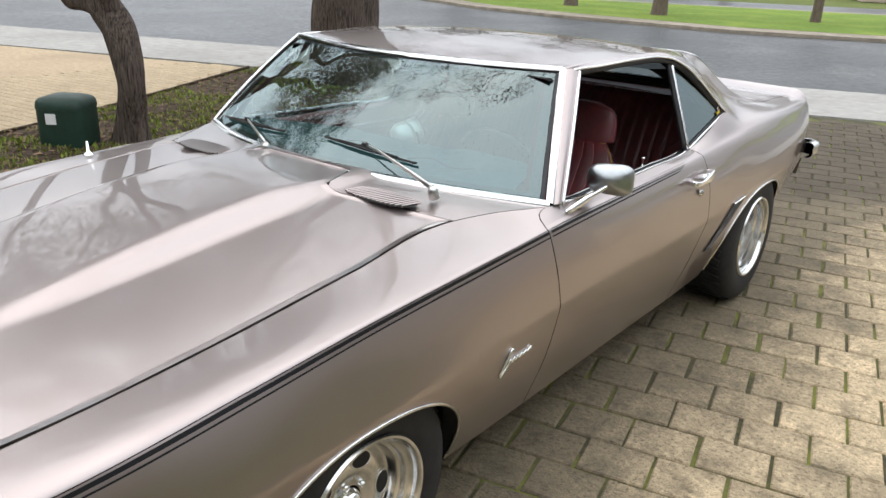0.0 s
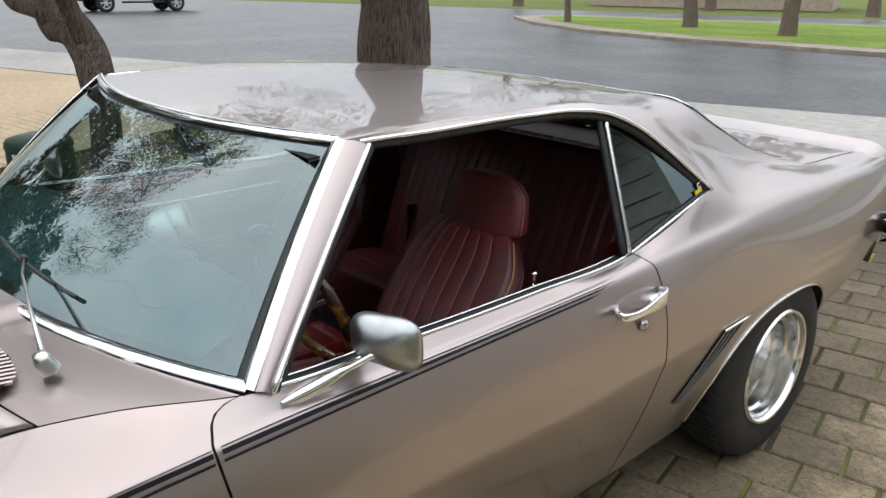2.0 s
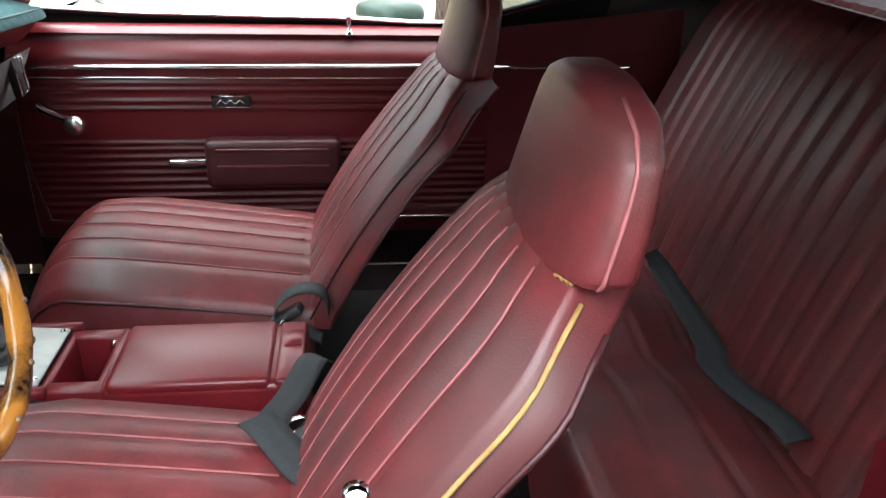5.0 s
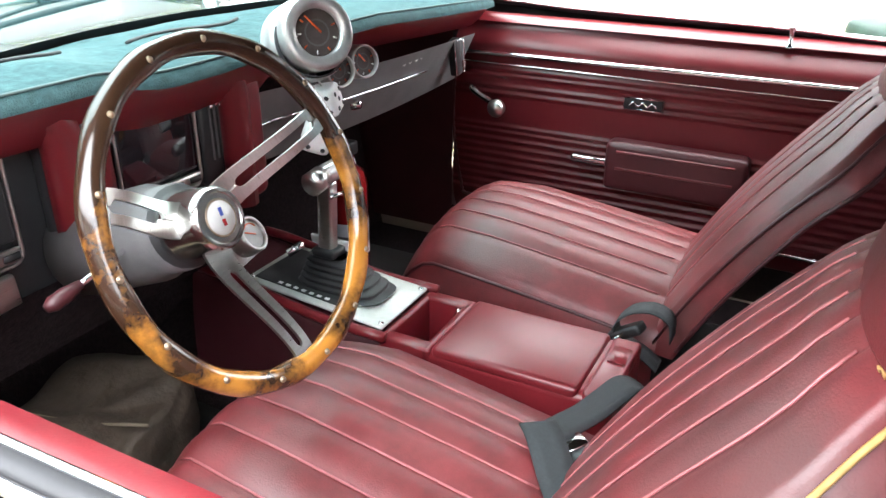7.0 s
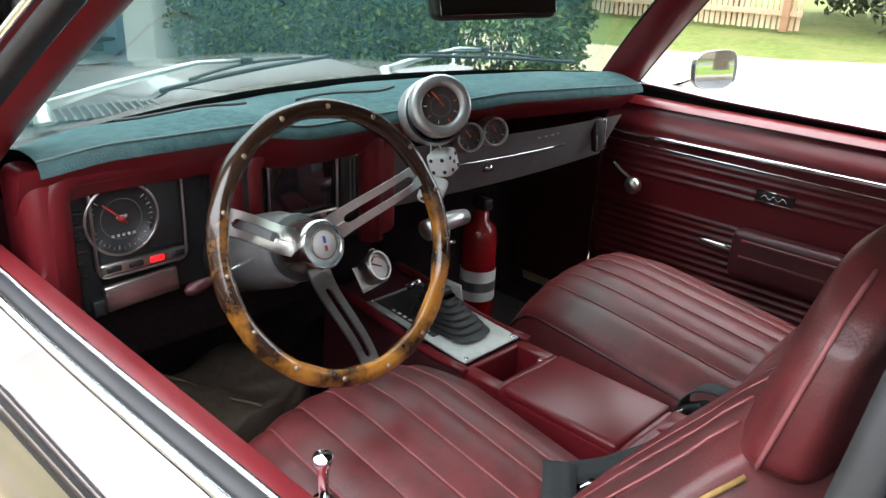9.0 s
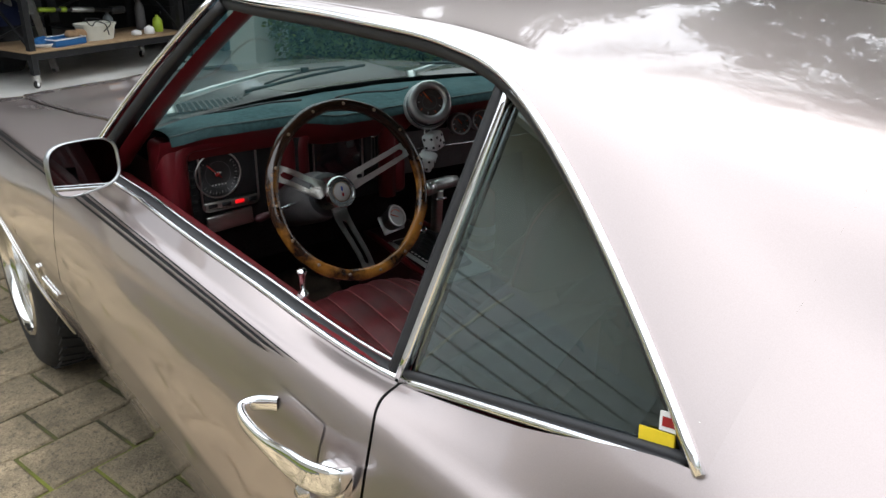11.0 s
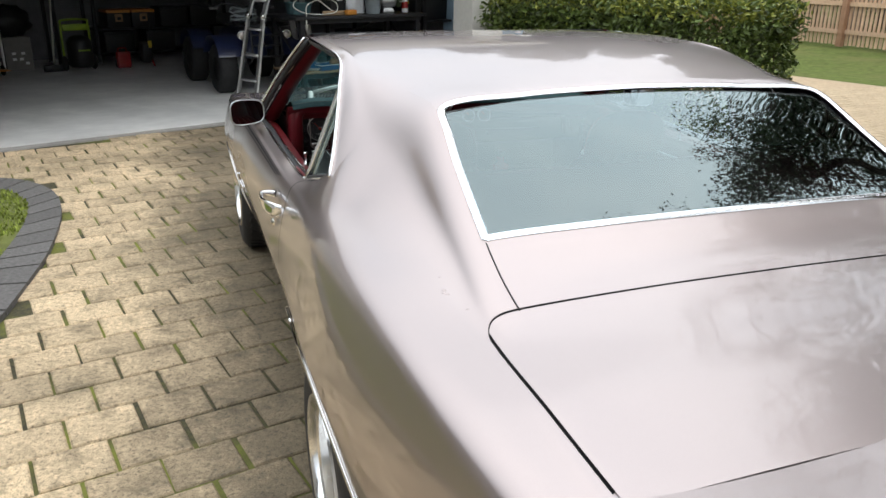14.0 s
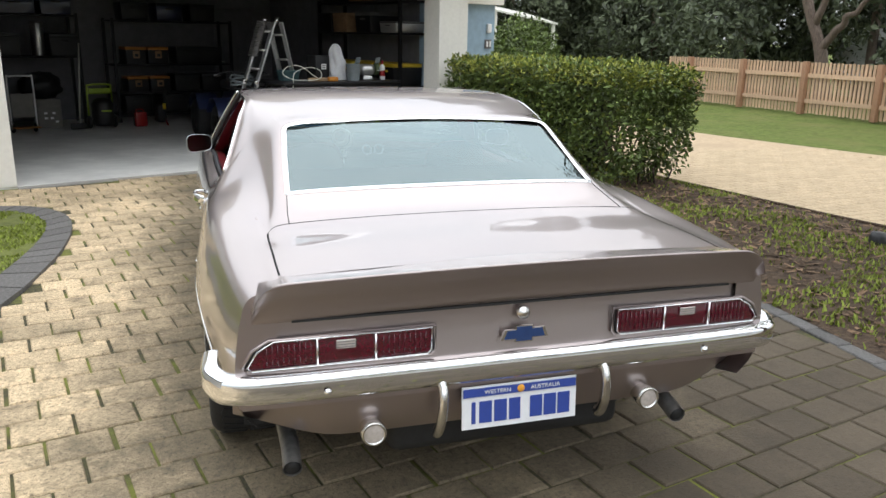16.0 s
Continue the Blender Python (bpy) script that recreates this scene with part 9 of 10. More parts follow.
for y in (-0.45, 0.45):
    part("wheel", lathe([(0.0, 0.08), (0.2, 0.08), (0.30, 0.05), (0.30, -0.05), (0.2, -0.08), (0.0, -0.08)], 20, pose(0.9, y, 0.30, 0, 90, 0)), RUBBER, cv)


# ---- garage contents ----
def gthing(name, label, category, u, w, z=0.012, rz=0.0, group=""):
    e = thing(name, label, category, tuple(gp(u, w, z)), group)
    e.rotation_euler = (0, 0, radians(GANG + rz))
    return e


def bar(a, b, sx, sy):
    """A square section from a to b."""
    a, b = Vector(a), Vector(b)
    d = b - a
    q = d.to_track_quat("Z", "Y").to_matrix().to_4x4()
    return moved(box(0, 0, d.length / 2, sx, sy, d.length), Matrix.Translation(a) @ q)


STEEL_BLACK = mat("black_powder_coat", (0.02, 0.02, 0.022), 0.45, 0.3, var=0.25, scale=20)
TUB_WHITE = mat("ivory_tub_plastic", (0.66, 0.66, 0.58), 0.5, 0.0, var=0.06, scale=20)
QUAD_BLUE = mat("dark_blue_moulding", (0.012, 0.018, 0.055), 0.3, 0.0, var=0.2, scale=10, coat=0.5)
CLOTH = mat("white_cloth", (0.72, 0.72, 0.74), 0.9, 0.0, var=0.08, scale=20, bump=0.3, bscale=60)
GREY_TUB = mat("grey_tub_plastic", (0.22, 0.25, 0.26), 0.6, 0.0, var=0.12, scale=20)
CARDBOARD = mat("brown_cardboard", (0.32, 0.20, 0.11), 0.85, 0.0, var=0.15, scale=15)
PANEL = mat("grey_pegboard_panel", (0.20, 0.19, 0.17), 0.8, 0.0, var=0.15, scale=12)


def castor(parent, x, y):
    o = part("castor", lathe([(0.0, 0.014), (0.030, 0.014), (0.036, 0.008), (0.036, -0.008), (0.030, -0.014), (0.0, -0.014)], 18, pose(x, y, 0.036, 90, 0, 20)), RUBBER, parent, "black castor on a white hub")
    part("castor_hub", lathe([(0.0, 0.017), (0.018, 0.016), (0.020, 0.012)], 14, pose(x, y, 0.036, 90, 0, 20)), WHITE, o)
    part("castor_fork", bar((x + 0.012, y, 0.05), (x, y, 0.115), 0.032, 0.045), CHROME_WORN, o, smooth=False)


# rolling workbench
wb = gthing("workbench", "black steel rolling workbench with a plywood lower shelf", "workbench", 4.25, 0.98)
LX, LY = 0.82, 0.32
for x in (-LX, LX):
    for y in (-LY, LY):
        part("leg", bar((x, y, 0.115), (x, y, 0.90), 0.055, 0.055), STEEL_BLACK, wb, smooth=False)
        castor(wb, x, y)
part("bench_top", rbox(1.86, 0.78, 0.035, 0.006, 2, pose(0, 0, 0.915)), STEEL_BLACK, wb)
part("lower_shelf", rbox(1.72, 0.70, 0.022, 0.003, 1, pose(0, 0, 0.305)), PLY, wb, "worn plywood shelf board")
for y in (-LY, LY):
    part("rail", bar((-LX, y, 0.265), (LX, y, 0.265), 0.045, 0.06), STEEL_BLACK, wb, smooth=False)
    part("rail", bar((-LX, y, 0.875), (LX, y, 0.875), 0.045, 0.05), STEEL_BLACK, wb, smooth=False)
for x in (-LX, LX):
    part("rail", bar((x, -LY, 0.265), (x, LY, 0.265), 0.045, 0.06), STEEL_BLACK, wb, smooth=False)
    part("brace", bar((x, -LY, 0.32), (x, LY, 0.86), 0.02, 0.02), STEEL_BLACK, wb, smooth=False)
part("brace", bar((-LX, LY, 0.32), (LX, LY, 0.86), 0.02, 0.02), STEEL_BLACK, wb, smooth=False)
SH = 0.012 + 0.316


def tub(name, label, u, w, z, r0, r1, h, material, sq=4.0, stretch=1.0):
    e = gthing(name, label, "tub", u, w, z)

    def fn(a, v):
        t = 2 * math.pi * a
        ca, sa = math.cos(t), math.sin(t)
        k = (abs(ca) ** sq + abs(sa) ** sq) ** (-1 / sq)
        prof = [(0.0, 0.0), (r0, 0.0), (r1, h), (r1 * 1.05, h + 0.006), (r1 * 1.05, h - 0.012), (r1 * 0.97, h - 0.004), (r0 * 0.95, 0.012), (0.0, 0.012)]
        q, z_ = prof[round(v * 7)]
        return Vector((q * k * ca * stretch, q * k * sa, z_))
    part("body", grid(fn, 40, 7, closed_u=True), material, e, sharp=40)
    return e


tub("plastic_tub", "ivory plastic tub of cables on the lower shelf", 4.22, 0.85, SH, 0.105, 0.125, 0.14, TUB_WHITE, 4, 1.35)
cb = gthing("coiled_cable", "black cable spilling from the ivory tub", "cable", 4.18, 0.84, SH + 0.10)
part("cable", tube(smooth_path([(0.10, -0.10, -0.06), (0.05, -0.13, 0.04), (-0.02, -0.10, 0.07), (-0.09, -0.13, 0.04), (-0.12, -0.10, 0.08), (-0.03, 0.02, 0.09), (0.08, 0.0, 0.08), (0.12, -0.12, 0.05), (0.02, -0.135, -0.02)], 6), 0.005, 6), SEAL, cb)
tr = gthing("blue_tray", "blue plastic tray with tools on the lower shelf", "tray", 3.82, 0.80, SH, 8)
part("tray", join(box(0, 0, 0.006, 0.34, 0.24, 0.012), box(0, -0.115, 0.03, 0.34, 0.010, 0.055), box(0, 0.115, 0.03, 0.34, 0.010, 0.055), box(-0.165, 0, 0.03, 0.010, 0.22, 0.055), box(0.165, 0, 0.03, 0.010, 0.22, 0.055)), BLUE_BOX, tr, smooth=False)
part("tray_rim", tube([(-0.17, -0.12, 0.06), (0.17, -0.12, 0.06), (0.17, 0.12, 0.06), (-0.17, 0.12, 0.06)], 0.006, 6, closed=True), WHITE, tr)
gv = gthing("leather_gloves", "pair of brown leather gloves piled in the blue tray", "gloves", 3.93, 0.80, SH + 0.03)
for dx, rz in ((0.0, 10), (0.09, -25)):
    part("glove", rbox(0.13, 0.09, 0.07, 0.032, 4, pose(dx, 0, 0.05, 6, 10, rz), taper=0.8), CARDBOARD, gv)
rag = gthing("blue_rag", "crumpled blue rag in a white dish", "rag", 3.66, 0.84, SH)
part("dish", lathe([(0.0, 0.0), (0.12, 0.0), (0.15, 0.03), (0.145, 0.034), (0.115, 0.008), (0.0, 0.008)], 24), WHITE, rag)
part("cloth", grid(lambda u, v: Vector(((u - 0.5) * 0.2, (v - 0.5) * 0.16, 0.03 + 0.05 * (1 - 3 * (u - 0.5) ** 2 - 3 * (v - 0.5) ** 2) + 0.02 * noise.noise(Vector((u * 5, v * 5, 0))))), 16, 16), BLUE_BOX, rag)
wh = gthing("grass_trimmer", "lime and black hand trimmer lying across the shelf", "trimmer", 4.30, 1.0, SH + 0.22, 4)
part("shaft", tube([(-0.52, 0.0, 0.07), (-0.2, 0, 0.045), (0.3, 0, 0.0)], [0.016, 0.018, 0.020], 10), STEEL_BLACK, wh)
part("grip", tube([(-0.54, 0, 0.072), (-0.38, 0, 0.06)], 0.021, 10), LIME, wh)
part("grip", tube([(-0.32, 0, 0.056), (-0.26, 0, 0.052)], 0.024, 10), LIME, wh)
part("sleeve", tube([(-0.2, 0, 0.046), (0.04, 0, 0.026)], 0.024, 10), ALLOY, wh)
part("head", rbox(0.16, 0.08, 0.07, 0.02, 3, pose(0.32, 0, 0.0)), BLACK_PLASTIC, wh)
for i, (u, w, h, m_) in enumerate(((4.62, 0.78, 0.05, WHITE), (4.76, 0.76, 0.08, WHITE), (4.92, 0.82, 0.16, LIME), (4.56, 1.1, 0.20, GREY_TUB), (4.95, 1.1, 0.30, GREY_PLASTIC))):
    bt = gthing("bottle" if h > 0.1 else "plastic_cup", ("squat workshop bottle on the lower shelf" if h > 0.1 else "white plastic cup on the lower shelf"), "bottle" if h > 0.1 else "cup", u, w, SH)
    part("body", lathe([(0.0, 0.0), (0.045, 0.0), (0.05, 0.01), (0.048, h * 0.7), (0.03, h * 0.86), (0.016, h * 0.9), (0.016, h), (0.0, h)], 18), m_, bt)

# things on the bench
BT = 0.012 + 0.934
bx = gthing("black_box", "black carton with a white label on the workbench", "box", 4.03, 0.95, BT, 10)
part("carton", rbox(0.24, 0.20, 0.34, 0.006, 2, pose(0, 0, 0.17)), DARK_BOX, bx)
part("label", moved(box(0, 0, 0, 0.085, 0.003, 0.07), pose(0.02, -0.102, 0.19)), WHITE, bx, "white paper label with plain bars", smooth=False)
for k in range(2):
    part("label_bar", moved(box(0, 0, 0, 0.062, 0.003, 0.014), pose(0.02, -0.1035, 0.175 + 0.028 * k)), GREY_PLASTIC, bx, smooth=False)
ba = gthing("cloth_bag", "white crumpled bag standing on the workbench", "bag", 4.38, 1.02, BT)


def bag_fn(u, v):
    a = 2 * math.pi * u
    prof = [(0.13, 0.0), (0.145, 0.08), (0.14, 0.2), (0.12, 0.32), (0.085, 0.42), (0.05, 0.48), (0.0, 0.50)]
    k = v * 6
    i = min(int(k), 5)
    q = prof[i][0] + (prof[i + 1][0] - prof[i][0]) * (k - i)
    z = prof[i][1] + (prof[i + 1][1] - prof[i][1]) * (k - i)
    q *= 1 + 0.30 * noise.noise(Vector((math.cos(a) * 1.6, math.sin(a) * 1.6, z * 6))) + 0.08 * math.sin(7 * a + z * 10)
    return Vector((q * math.cos(a) - 0.06 * z, q * 0.7 * math.sin(a), z))


part("sack", grid(bag_fn, 48, 24, closed_u=True), CLOTH, ba)
tub("grey_bucket", "small grey round bucket on the workbench", 4.52, 0.82, BT, 0.085, 0.10, 0.22, GREY_TUB, 2.0)
gr = gthing("bench_grinder", "green-grey bench grinder on the workbench", "bench grinder", 4.80, 0.92, BT, -12)
part("motor", lathe([(0.0, -0.11), (0.07, -0.10), (0.08, -0.05), (0.08, 0.05), (0.07, 0.10), (0.0, 0.11)], 24, pose(0, 0, 0.14, 0, 90, 0)), ALLOY, gr)
part("foot", rbox(0.16, 0.14, 0.06, 0.012, 3, pose(0, 0, 0.03), taper=0.8), ALLOY, gr)
for s in (1, -1):
    w_ = part("wheel_guard", lathe([(0.0, 0.022), (0.085, 0.022), (0.092, 0.014), (0.092, -0.014), (0.085, -0.022), (0.0, -0.022)], 24, pose(0.15 * s, 0, 0.15, 0, 90, 0)), mat("machine_green", (0.08, 0.11, 0.05), 0.4, 0.1, var=0.2, scale=20), gr)
    part("tool_rest", rbox(0.05, 0.05, 0.01, 0.002, 1, pose(0.15 * s, -0.11, 0.13)), STEEL, w_)
    part("eye_shield", rbox(0.07, 0.012, 0.09, 0.004, 2, pose(0.15 * s, -0.06, 0.27, 25, 0, 0)), GREY_TUB, w_)
sb = gthing("spray_bottle", "white bottle with a red cap on the workbench", "bottle", 5.02, 0.84, BT)
part("body", lathe([(0.0, 0.0), (0.036, 0.0), (0.040, 0.008), (0.040, 0.17), (0.030, 0.20), (0.014, 0.215), (0.014, 0.22)], 20), WHITE, sb)
part("label", lathe([(0.0405, 0.05), (0.0405, 0.13)], 20), RED_PAINT, sb, "red label band")
part("cap", lathe([(0.015, 0.215), (0.018, 0.217), (0.016, 0.262), (0.008, 0.272), (0.0, 0.272)], 14), RED_PAINT, sb)
ec = gthing("extension_cord", "pale looped extension cord over the workbench edge", "cord", 3.72, 0.78, BT)
part("cord", tube(smooth_path([(0.30, 0.0, 0.02), (0.15, -0.05, 0.06), (-0.05, 0.0, 0.20), (-0.22, 0.05, 0.19), (-0.30, 0.02, 0.10), (-0.18, -0.06, 0.03), (0.05, -0.10, 0.02), (0.22, -0.06, 0.05), (0.26, 0.03, 0.14), (0.12, 0.08, 0.18), (-0.12, 0.02, 0.12), (-0.24, -0.15, 0.0), (-0.27, -0.20, -0.14)], 6), 0.006, 6), TUB_WHITE, ec)
wl_ = gthing("wood_offcut", "pale timber level and orange tool on the bench", "tool", 3.95, 0.74, BT, 5)
part("stick", rbox(0.40, 0.03, 0.05, 0.004, 1, pose(0, 0, 0.025)), PLY, wl_)
part("block", rbox(0.14, 0.07, 0.06, 0.012, 2, pose(0.16, -0.06, 0.03)), ORANGE_BOX, wl_)
tub("teal_tub", "dull teal tub behind the cords on the workbench", 3.66, 1.12, BT, 0.10, 0.12, 0.13, mat("teal_tub_plastic", (0.06, 0.12, 0.13), 0.55, var=0.12, scale=20), 3.0, 1.3)

# articulated aluminium ladder
la = gthing("folding_ladder", "aluminium articulated ladder standing as a trestle", "ladder", 3.05, 1.25)
fa, fb = Vector((-0.11, 0.14, 0)), Vector((-0.06, -0.22, 0))
ha, hb = Vector((0.02, -0.02, 0.93)), Vector((0.10, -0.22, 0.92))
ta, tb = Vector((0.30, -0.02, 1.70)), Vector((0.40, -0.18, 1.70))
ra, rb_ = Vector((0.92, 0.30, 0.0)), Vector((0.98, 0.02, 0.0))
for a, b in ((fa, ha), (fb, hb), (ha, ta), (hb, tb), (ta + Vector((0.10, 0, 0)), ra), (tb + Vector((0.10, 0, 0)), rb_)):
    part("stile", bar(a, b, 0.062, 0.026), ALU, la, smooth=False)
for p in (fa, fb, ra, rb_):
    part("rubber_foot", rbox(0.07, 0.035, 0.03, 0.006, 2, Matrix.Translation(p + Vector((0, 0, 0.014)))), SEAL, la)
for (a, b, c, d, n) in ((fa, ha, fb, hb, 3), (ha, ta, hb, tb, 3), (ra, ta + Vector((0.10, 0, 0)), rb_, tb + Vector((0.10, 0, 0)), 5)):
    for k in range(n):
        t = (k + 0.7) / (n + 0.2)
        part("rung", tube([a.lerp(b, t), c.lerp(d, t)], 0.016, 8), ALU, la)
for p in (ha, hb, ta + Vector((0.05, 0, 0.02)), tb + Vector((0.05, 0, 0.02))):
    part("hinge", lathe([(0.0, 0.026), (0.03, 0.026), (0.045, 0.018), (0.045, -0.018), (0.03, -0.026), (0.0, -0.026)], 18, Matrix.Translation(p) @ pose(0, 0, 0, 90, 0, 35)), CHROME_WORN, la)
for k in range(14):
    q = ha.lerp(ta, 0.42 + 0.042 * k) + Vector((-0.035, 0.03, 0.02))
    part("tape_wrap", tube([q, q + Vector((0.06, -0.13, 0.0))], 0.022, 6), GREY_PLASTIC, la)

# quad bike
qd = gthing("quad_bike", "dark blue quad bike with knobbly tyres and round lamps", "quad bike", 3.42, 2.2, 0.012, -8)
for x, y, r in ((-0.42, -0.55, 0.29), (0.42, -0.55, 0.29), (-0.44, 0.62, 0.29), (0.44, 0.62, 0.29)):
    ty = part("tyre", lathe([(0.14, 0.09), (0.20, 0.115), (r - 0.04, 0.11), (r, 0.08), (r, -0.08), (r - 0.04, -0.11), (0.20, -0.115), (0.14, -0.09)], 32, pose(x, y, r, 0, 90, 0)), RUBBER, qd, "knobbly black tyre")
    part("rim", lathe([(0.0, 0.05), (0.05, 0.055), (0.12, 0.03), (0.145, 0.095), (0.15, 0.09), (0.15, -0.09), (0.0, -0.05)], 24, pose(x, y, r, 0, 90, 0)), STEEL_BLACK, ty)
part("body", rbox(0.40, 1.25, 0.34, 0.10, 4, pose(0, 0.05, 0.55), taper=0.7), QUAD_BLUE, qd)
part("seat", rbox(0.30, 0.62, 0.14, 0.06, 4, pose(0, 0.30, 0.80)), SEAL, qd)
for x in (-0.40, 0.40):
    for y in (-0.52, 0.62):
        part("mudguard", moved(grid(lambda u, v: Vector(((v - 0.5) * 0.30, -0.36 * math.cos(math.pi * (0.12 + 0.76 * u)), 0.36 * math.sin(math.pi * (0.12 + 0.76 * u)))), 14, 2), pose(x, y, 0.32)), QUAD_BLUE, qd)
for x in (-0.3, -0.18, -0.06, 0.06, 0.18, 0.3):
    part("rack_bar", tube([(x, -0.85, 0.80), (x, -0.35, 0.80)], 0.009, 6), STEEL_BLACK, qd)
for y in (-0.85, -0.35):
    part("rack_rail", tube([(-0.32, y, 0.80), (0.32, y, 0.80)], 0.011, 6), STEEL_BLACK, qd)
for x in (-0.18, 0.18):
    part("bull_bar", tube(smooth_path([(x, -0.80, 0.35), (x, -0.95, 0.45), (x, -0.95, 0.70), (x, -0.85, 0.80)], 4), 0.012, 6), STEEL_BLACK, qd)
for z in (0.45, 0.58, 0.70):
    part("bull_bar_rung", tube([(-0.18, -0.95, z), (0.18, -0.95, z)], 0.010, 6), STEEL_BLACK, qd)
part("handlebar", tube(smooth_path([(-0.40, -0.12, 0.96), (-0.22, -0.18, 1.02), (0.0, -0.22, 0.98), (0.22, -0.18, 1.02), (0.40, -0.12, 0.96)], 4), 0.012, 8), STEEL_BLACK, qd)
for x in (-0.36, 0.36):
    part("handgrip", tube([(x - 0.05, -0.13, 0.965), (x + 0.05, -0.13, 0.965)], 0.017, 8), GREY_PLASTIC, qd)
for x in (-0.27, 0.27):
    hl_ = part("headlamp", lathe([(0.0, 0.03), (0.03, 0.027), (0.048, 0.012), (0.054, 0.016), (0.058, 0.0), (0.05, -0.03), (0.0, -0.06)], 24, pose(x, -0.90, 0.70, 90, 0, 0)), CHROME, qd, "round chrome headlamp")
    part("lens", lathe([(0.0, 0.034), (0.03, 0.030), (0.046, 0.014)], 20, pose(x, -0.90, 0.70, 90, 0, 0)), LENS_CLEAR, hl_)
rp = gthing("coiled_rope", "coil of grey rope lying on the quad bike's rack", "rope", 3.22, 1.68, 0.825)
part("coil", tube([(0.16 * math.cos(a * 0.5) * (1 + 0.06 * math.sin(a * 1.7)), 0.12 * math.sin(a * 0.5), 0.02 + 0.0035 * a + 0.012 * math.sin(a * 2.3)) for a in range(0, 44)], 0.012, 6), GREY_TUB, rp)


# shelving
def shelf_unit(name, label, u, w, width, depth, levels, rz=0.0, post=0.045):
    e = gthing(name, label, "shelf unit", u, w, 0.012, rz)
    for x in (-width / 2, width / 2):
        for y in (-depth / 2, depth / 2):
            part("post", bar((x, y, 0), (x, y, levels[-1] + 0.04), post, post), SHELF_STEEL, e, smooth=False)
    for z in levels:
        part("shelf", rbox(width + 0.04, depth + 0.04, 0.03, 0.004, 1, pose(0, 0, z)), SHELF_STEEL, e)
    return e


def crate(u, w, z, sx, sy, sz, body, lid, label, name="storage_box", rz=0.0, latch=None):
    e = gthing(name, label, "storage box", u, w, z, rz, "boxes on the garage shelves")
    part("body", rbox(sx, sy, sz * 0.84, 0.012, 3, pose(0, 0, sz * 0.42), taper=1.06), body, e)
    part("lid", rbox(sx * 1.06, sy * 1.06, sz * 0.17, 0.010, 3, pose(0, 0, sz * 0.915)), lid, e)
    if latch:
        part("latch", rbox(sx * 0.34, 0.02, sz * 0.42, 0.008, 2, pose(0, -sy * 0.53, sz * 0.55)), latch, e, "pale latch plate")
        part("latch_slot", rbox(sx * 0.18, 0.012, sz * 0.18, 0.004, 1, pose(0, -sy * 0.53 - 0.006, sz * 0.52)), DARK_BOX, e)
    else:
        part("handle", rbox(sx * 0.3, 0.018, sz * 0.10, 0.006, 2, pose(0, -sy * 0.53, sz * 0.66)), lid, e)
    return e


shelf_unit("garage_shelving", "black steel shelf unit with tool boxes on it", 3.65, 5.75, 2.1, 0.55, [0.14, 0.50, 0.98, 1.72])
for i, (u, z) in enumerate(((2.95, 0.997), (3.33, 0.997), (2.95, 0.517), (3.33, 0.517))):
    crate(u, 5.62, z + 0.012, 0.34, 0.36, 0.29 if z > 0.9 else 0.27, DARK_BOX, ORANGE_BOX, "black tool box with an orange lid and pale latch", "tool_box", 0, CARDBOARD)
for u, z, m_ in ((3.9, 0.997, DARK_BOX), (4.3, 0.997, DARK_BOX), (3.85, 0.517, DARK_BOX), (4.35, 0.517, DARK_BOX), (3.0, 1.737, DARK_BOX), (3.6, 1.737, QUAD_BLUE), (4.2, 1.737, DARK_BOX), (2.95, 0.157, DARK_BOX), (3.6, 0.157, DARK_BOX)):
    crate(u, 5.70, z + 0.012, 0.44, 0.40, 0.30, m_, DARK_BOX, "dark plastic storage box on the shelving")
shelf_unit("wall_shelving", "dark shelf unit along the garage wall", 1.32, 5.80, 1.45, 0.55, [1.12, 1.78])
sc_ = gthing("metal_cylinder", "bare metal cylinder standing on the shelf", "cylinder", 1.45, 5.62, 1.15)
part("body", lathe([(0.0, 0.0), (0.095, 0.0), (0.10, 0.01), (0.10, 0.50), (0.09, 0.53), (0.0, 0.54)], 28), STEEL, sc_)
for u, m_ in ((0.95, DARK_BOX), (1.82, DARK_BOX)):
    crate(u, 5.70, 1.147, 0.42, 0.40, 0.36, m_, DARK_BOX, "dark storage box on the wall shelf")
crate(1.15, 5.7, 1.807, 0.55, 0.40, 0.26, QUAD_BLUE, DARK_BOX, "dark blue storage box on the wall shelf")
crate(1.75, 5.7, 1.807, 0.45, 0.40, 0.30, QUAD_BLUE, DARK_BOX, "dark blue storage box on the wall shelf")
# right-hand shelving along the inner wall
shelf_unit("side_shelving", "black steel shelf unit stacked with boxes and cases", 5.66, 2.15, 0.50, 2.4, [0.16, 0.80, 1.58, 2.05])
for w, m_ in ((1.25, DARK_BOX), (1.85, DARK_BOX), (2.45, DARK_BOX), (3.05, DARK_BOX)):
    crate(5.62, w, 0.827, 0.42, 0.52, 0.33, m_, YELLOW_LID, "black storage box with a yellow lid on the side shelving", rz=-90)
for w, m_, l_ in ((1.2, ALLOY, GREY_PLASTIC), (1.9, DARK_BOX, GREY_PLASTIC), (2.6, CARDBOARD, CARDBOARD), (3.1, DARK_BOX, DARK_BOX)):
    crate(5.62, w, 1.607, 0.42, 0.50, 0.16 if m_ is ALLOY else 0.30, m_, l_, "case stored on the side shelving", rz=-90)
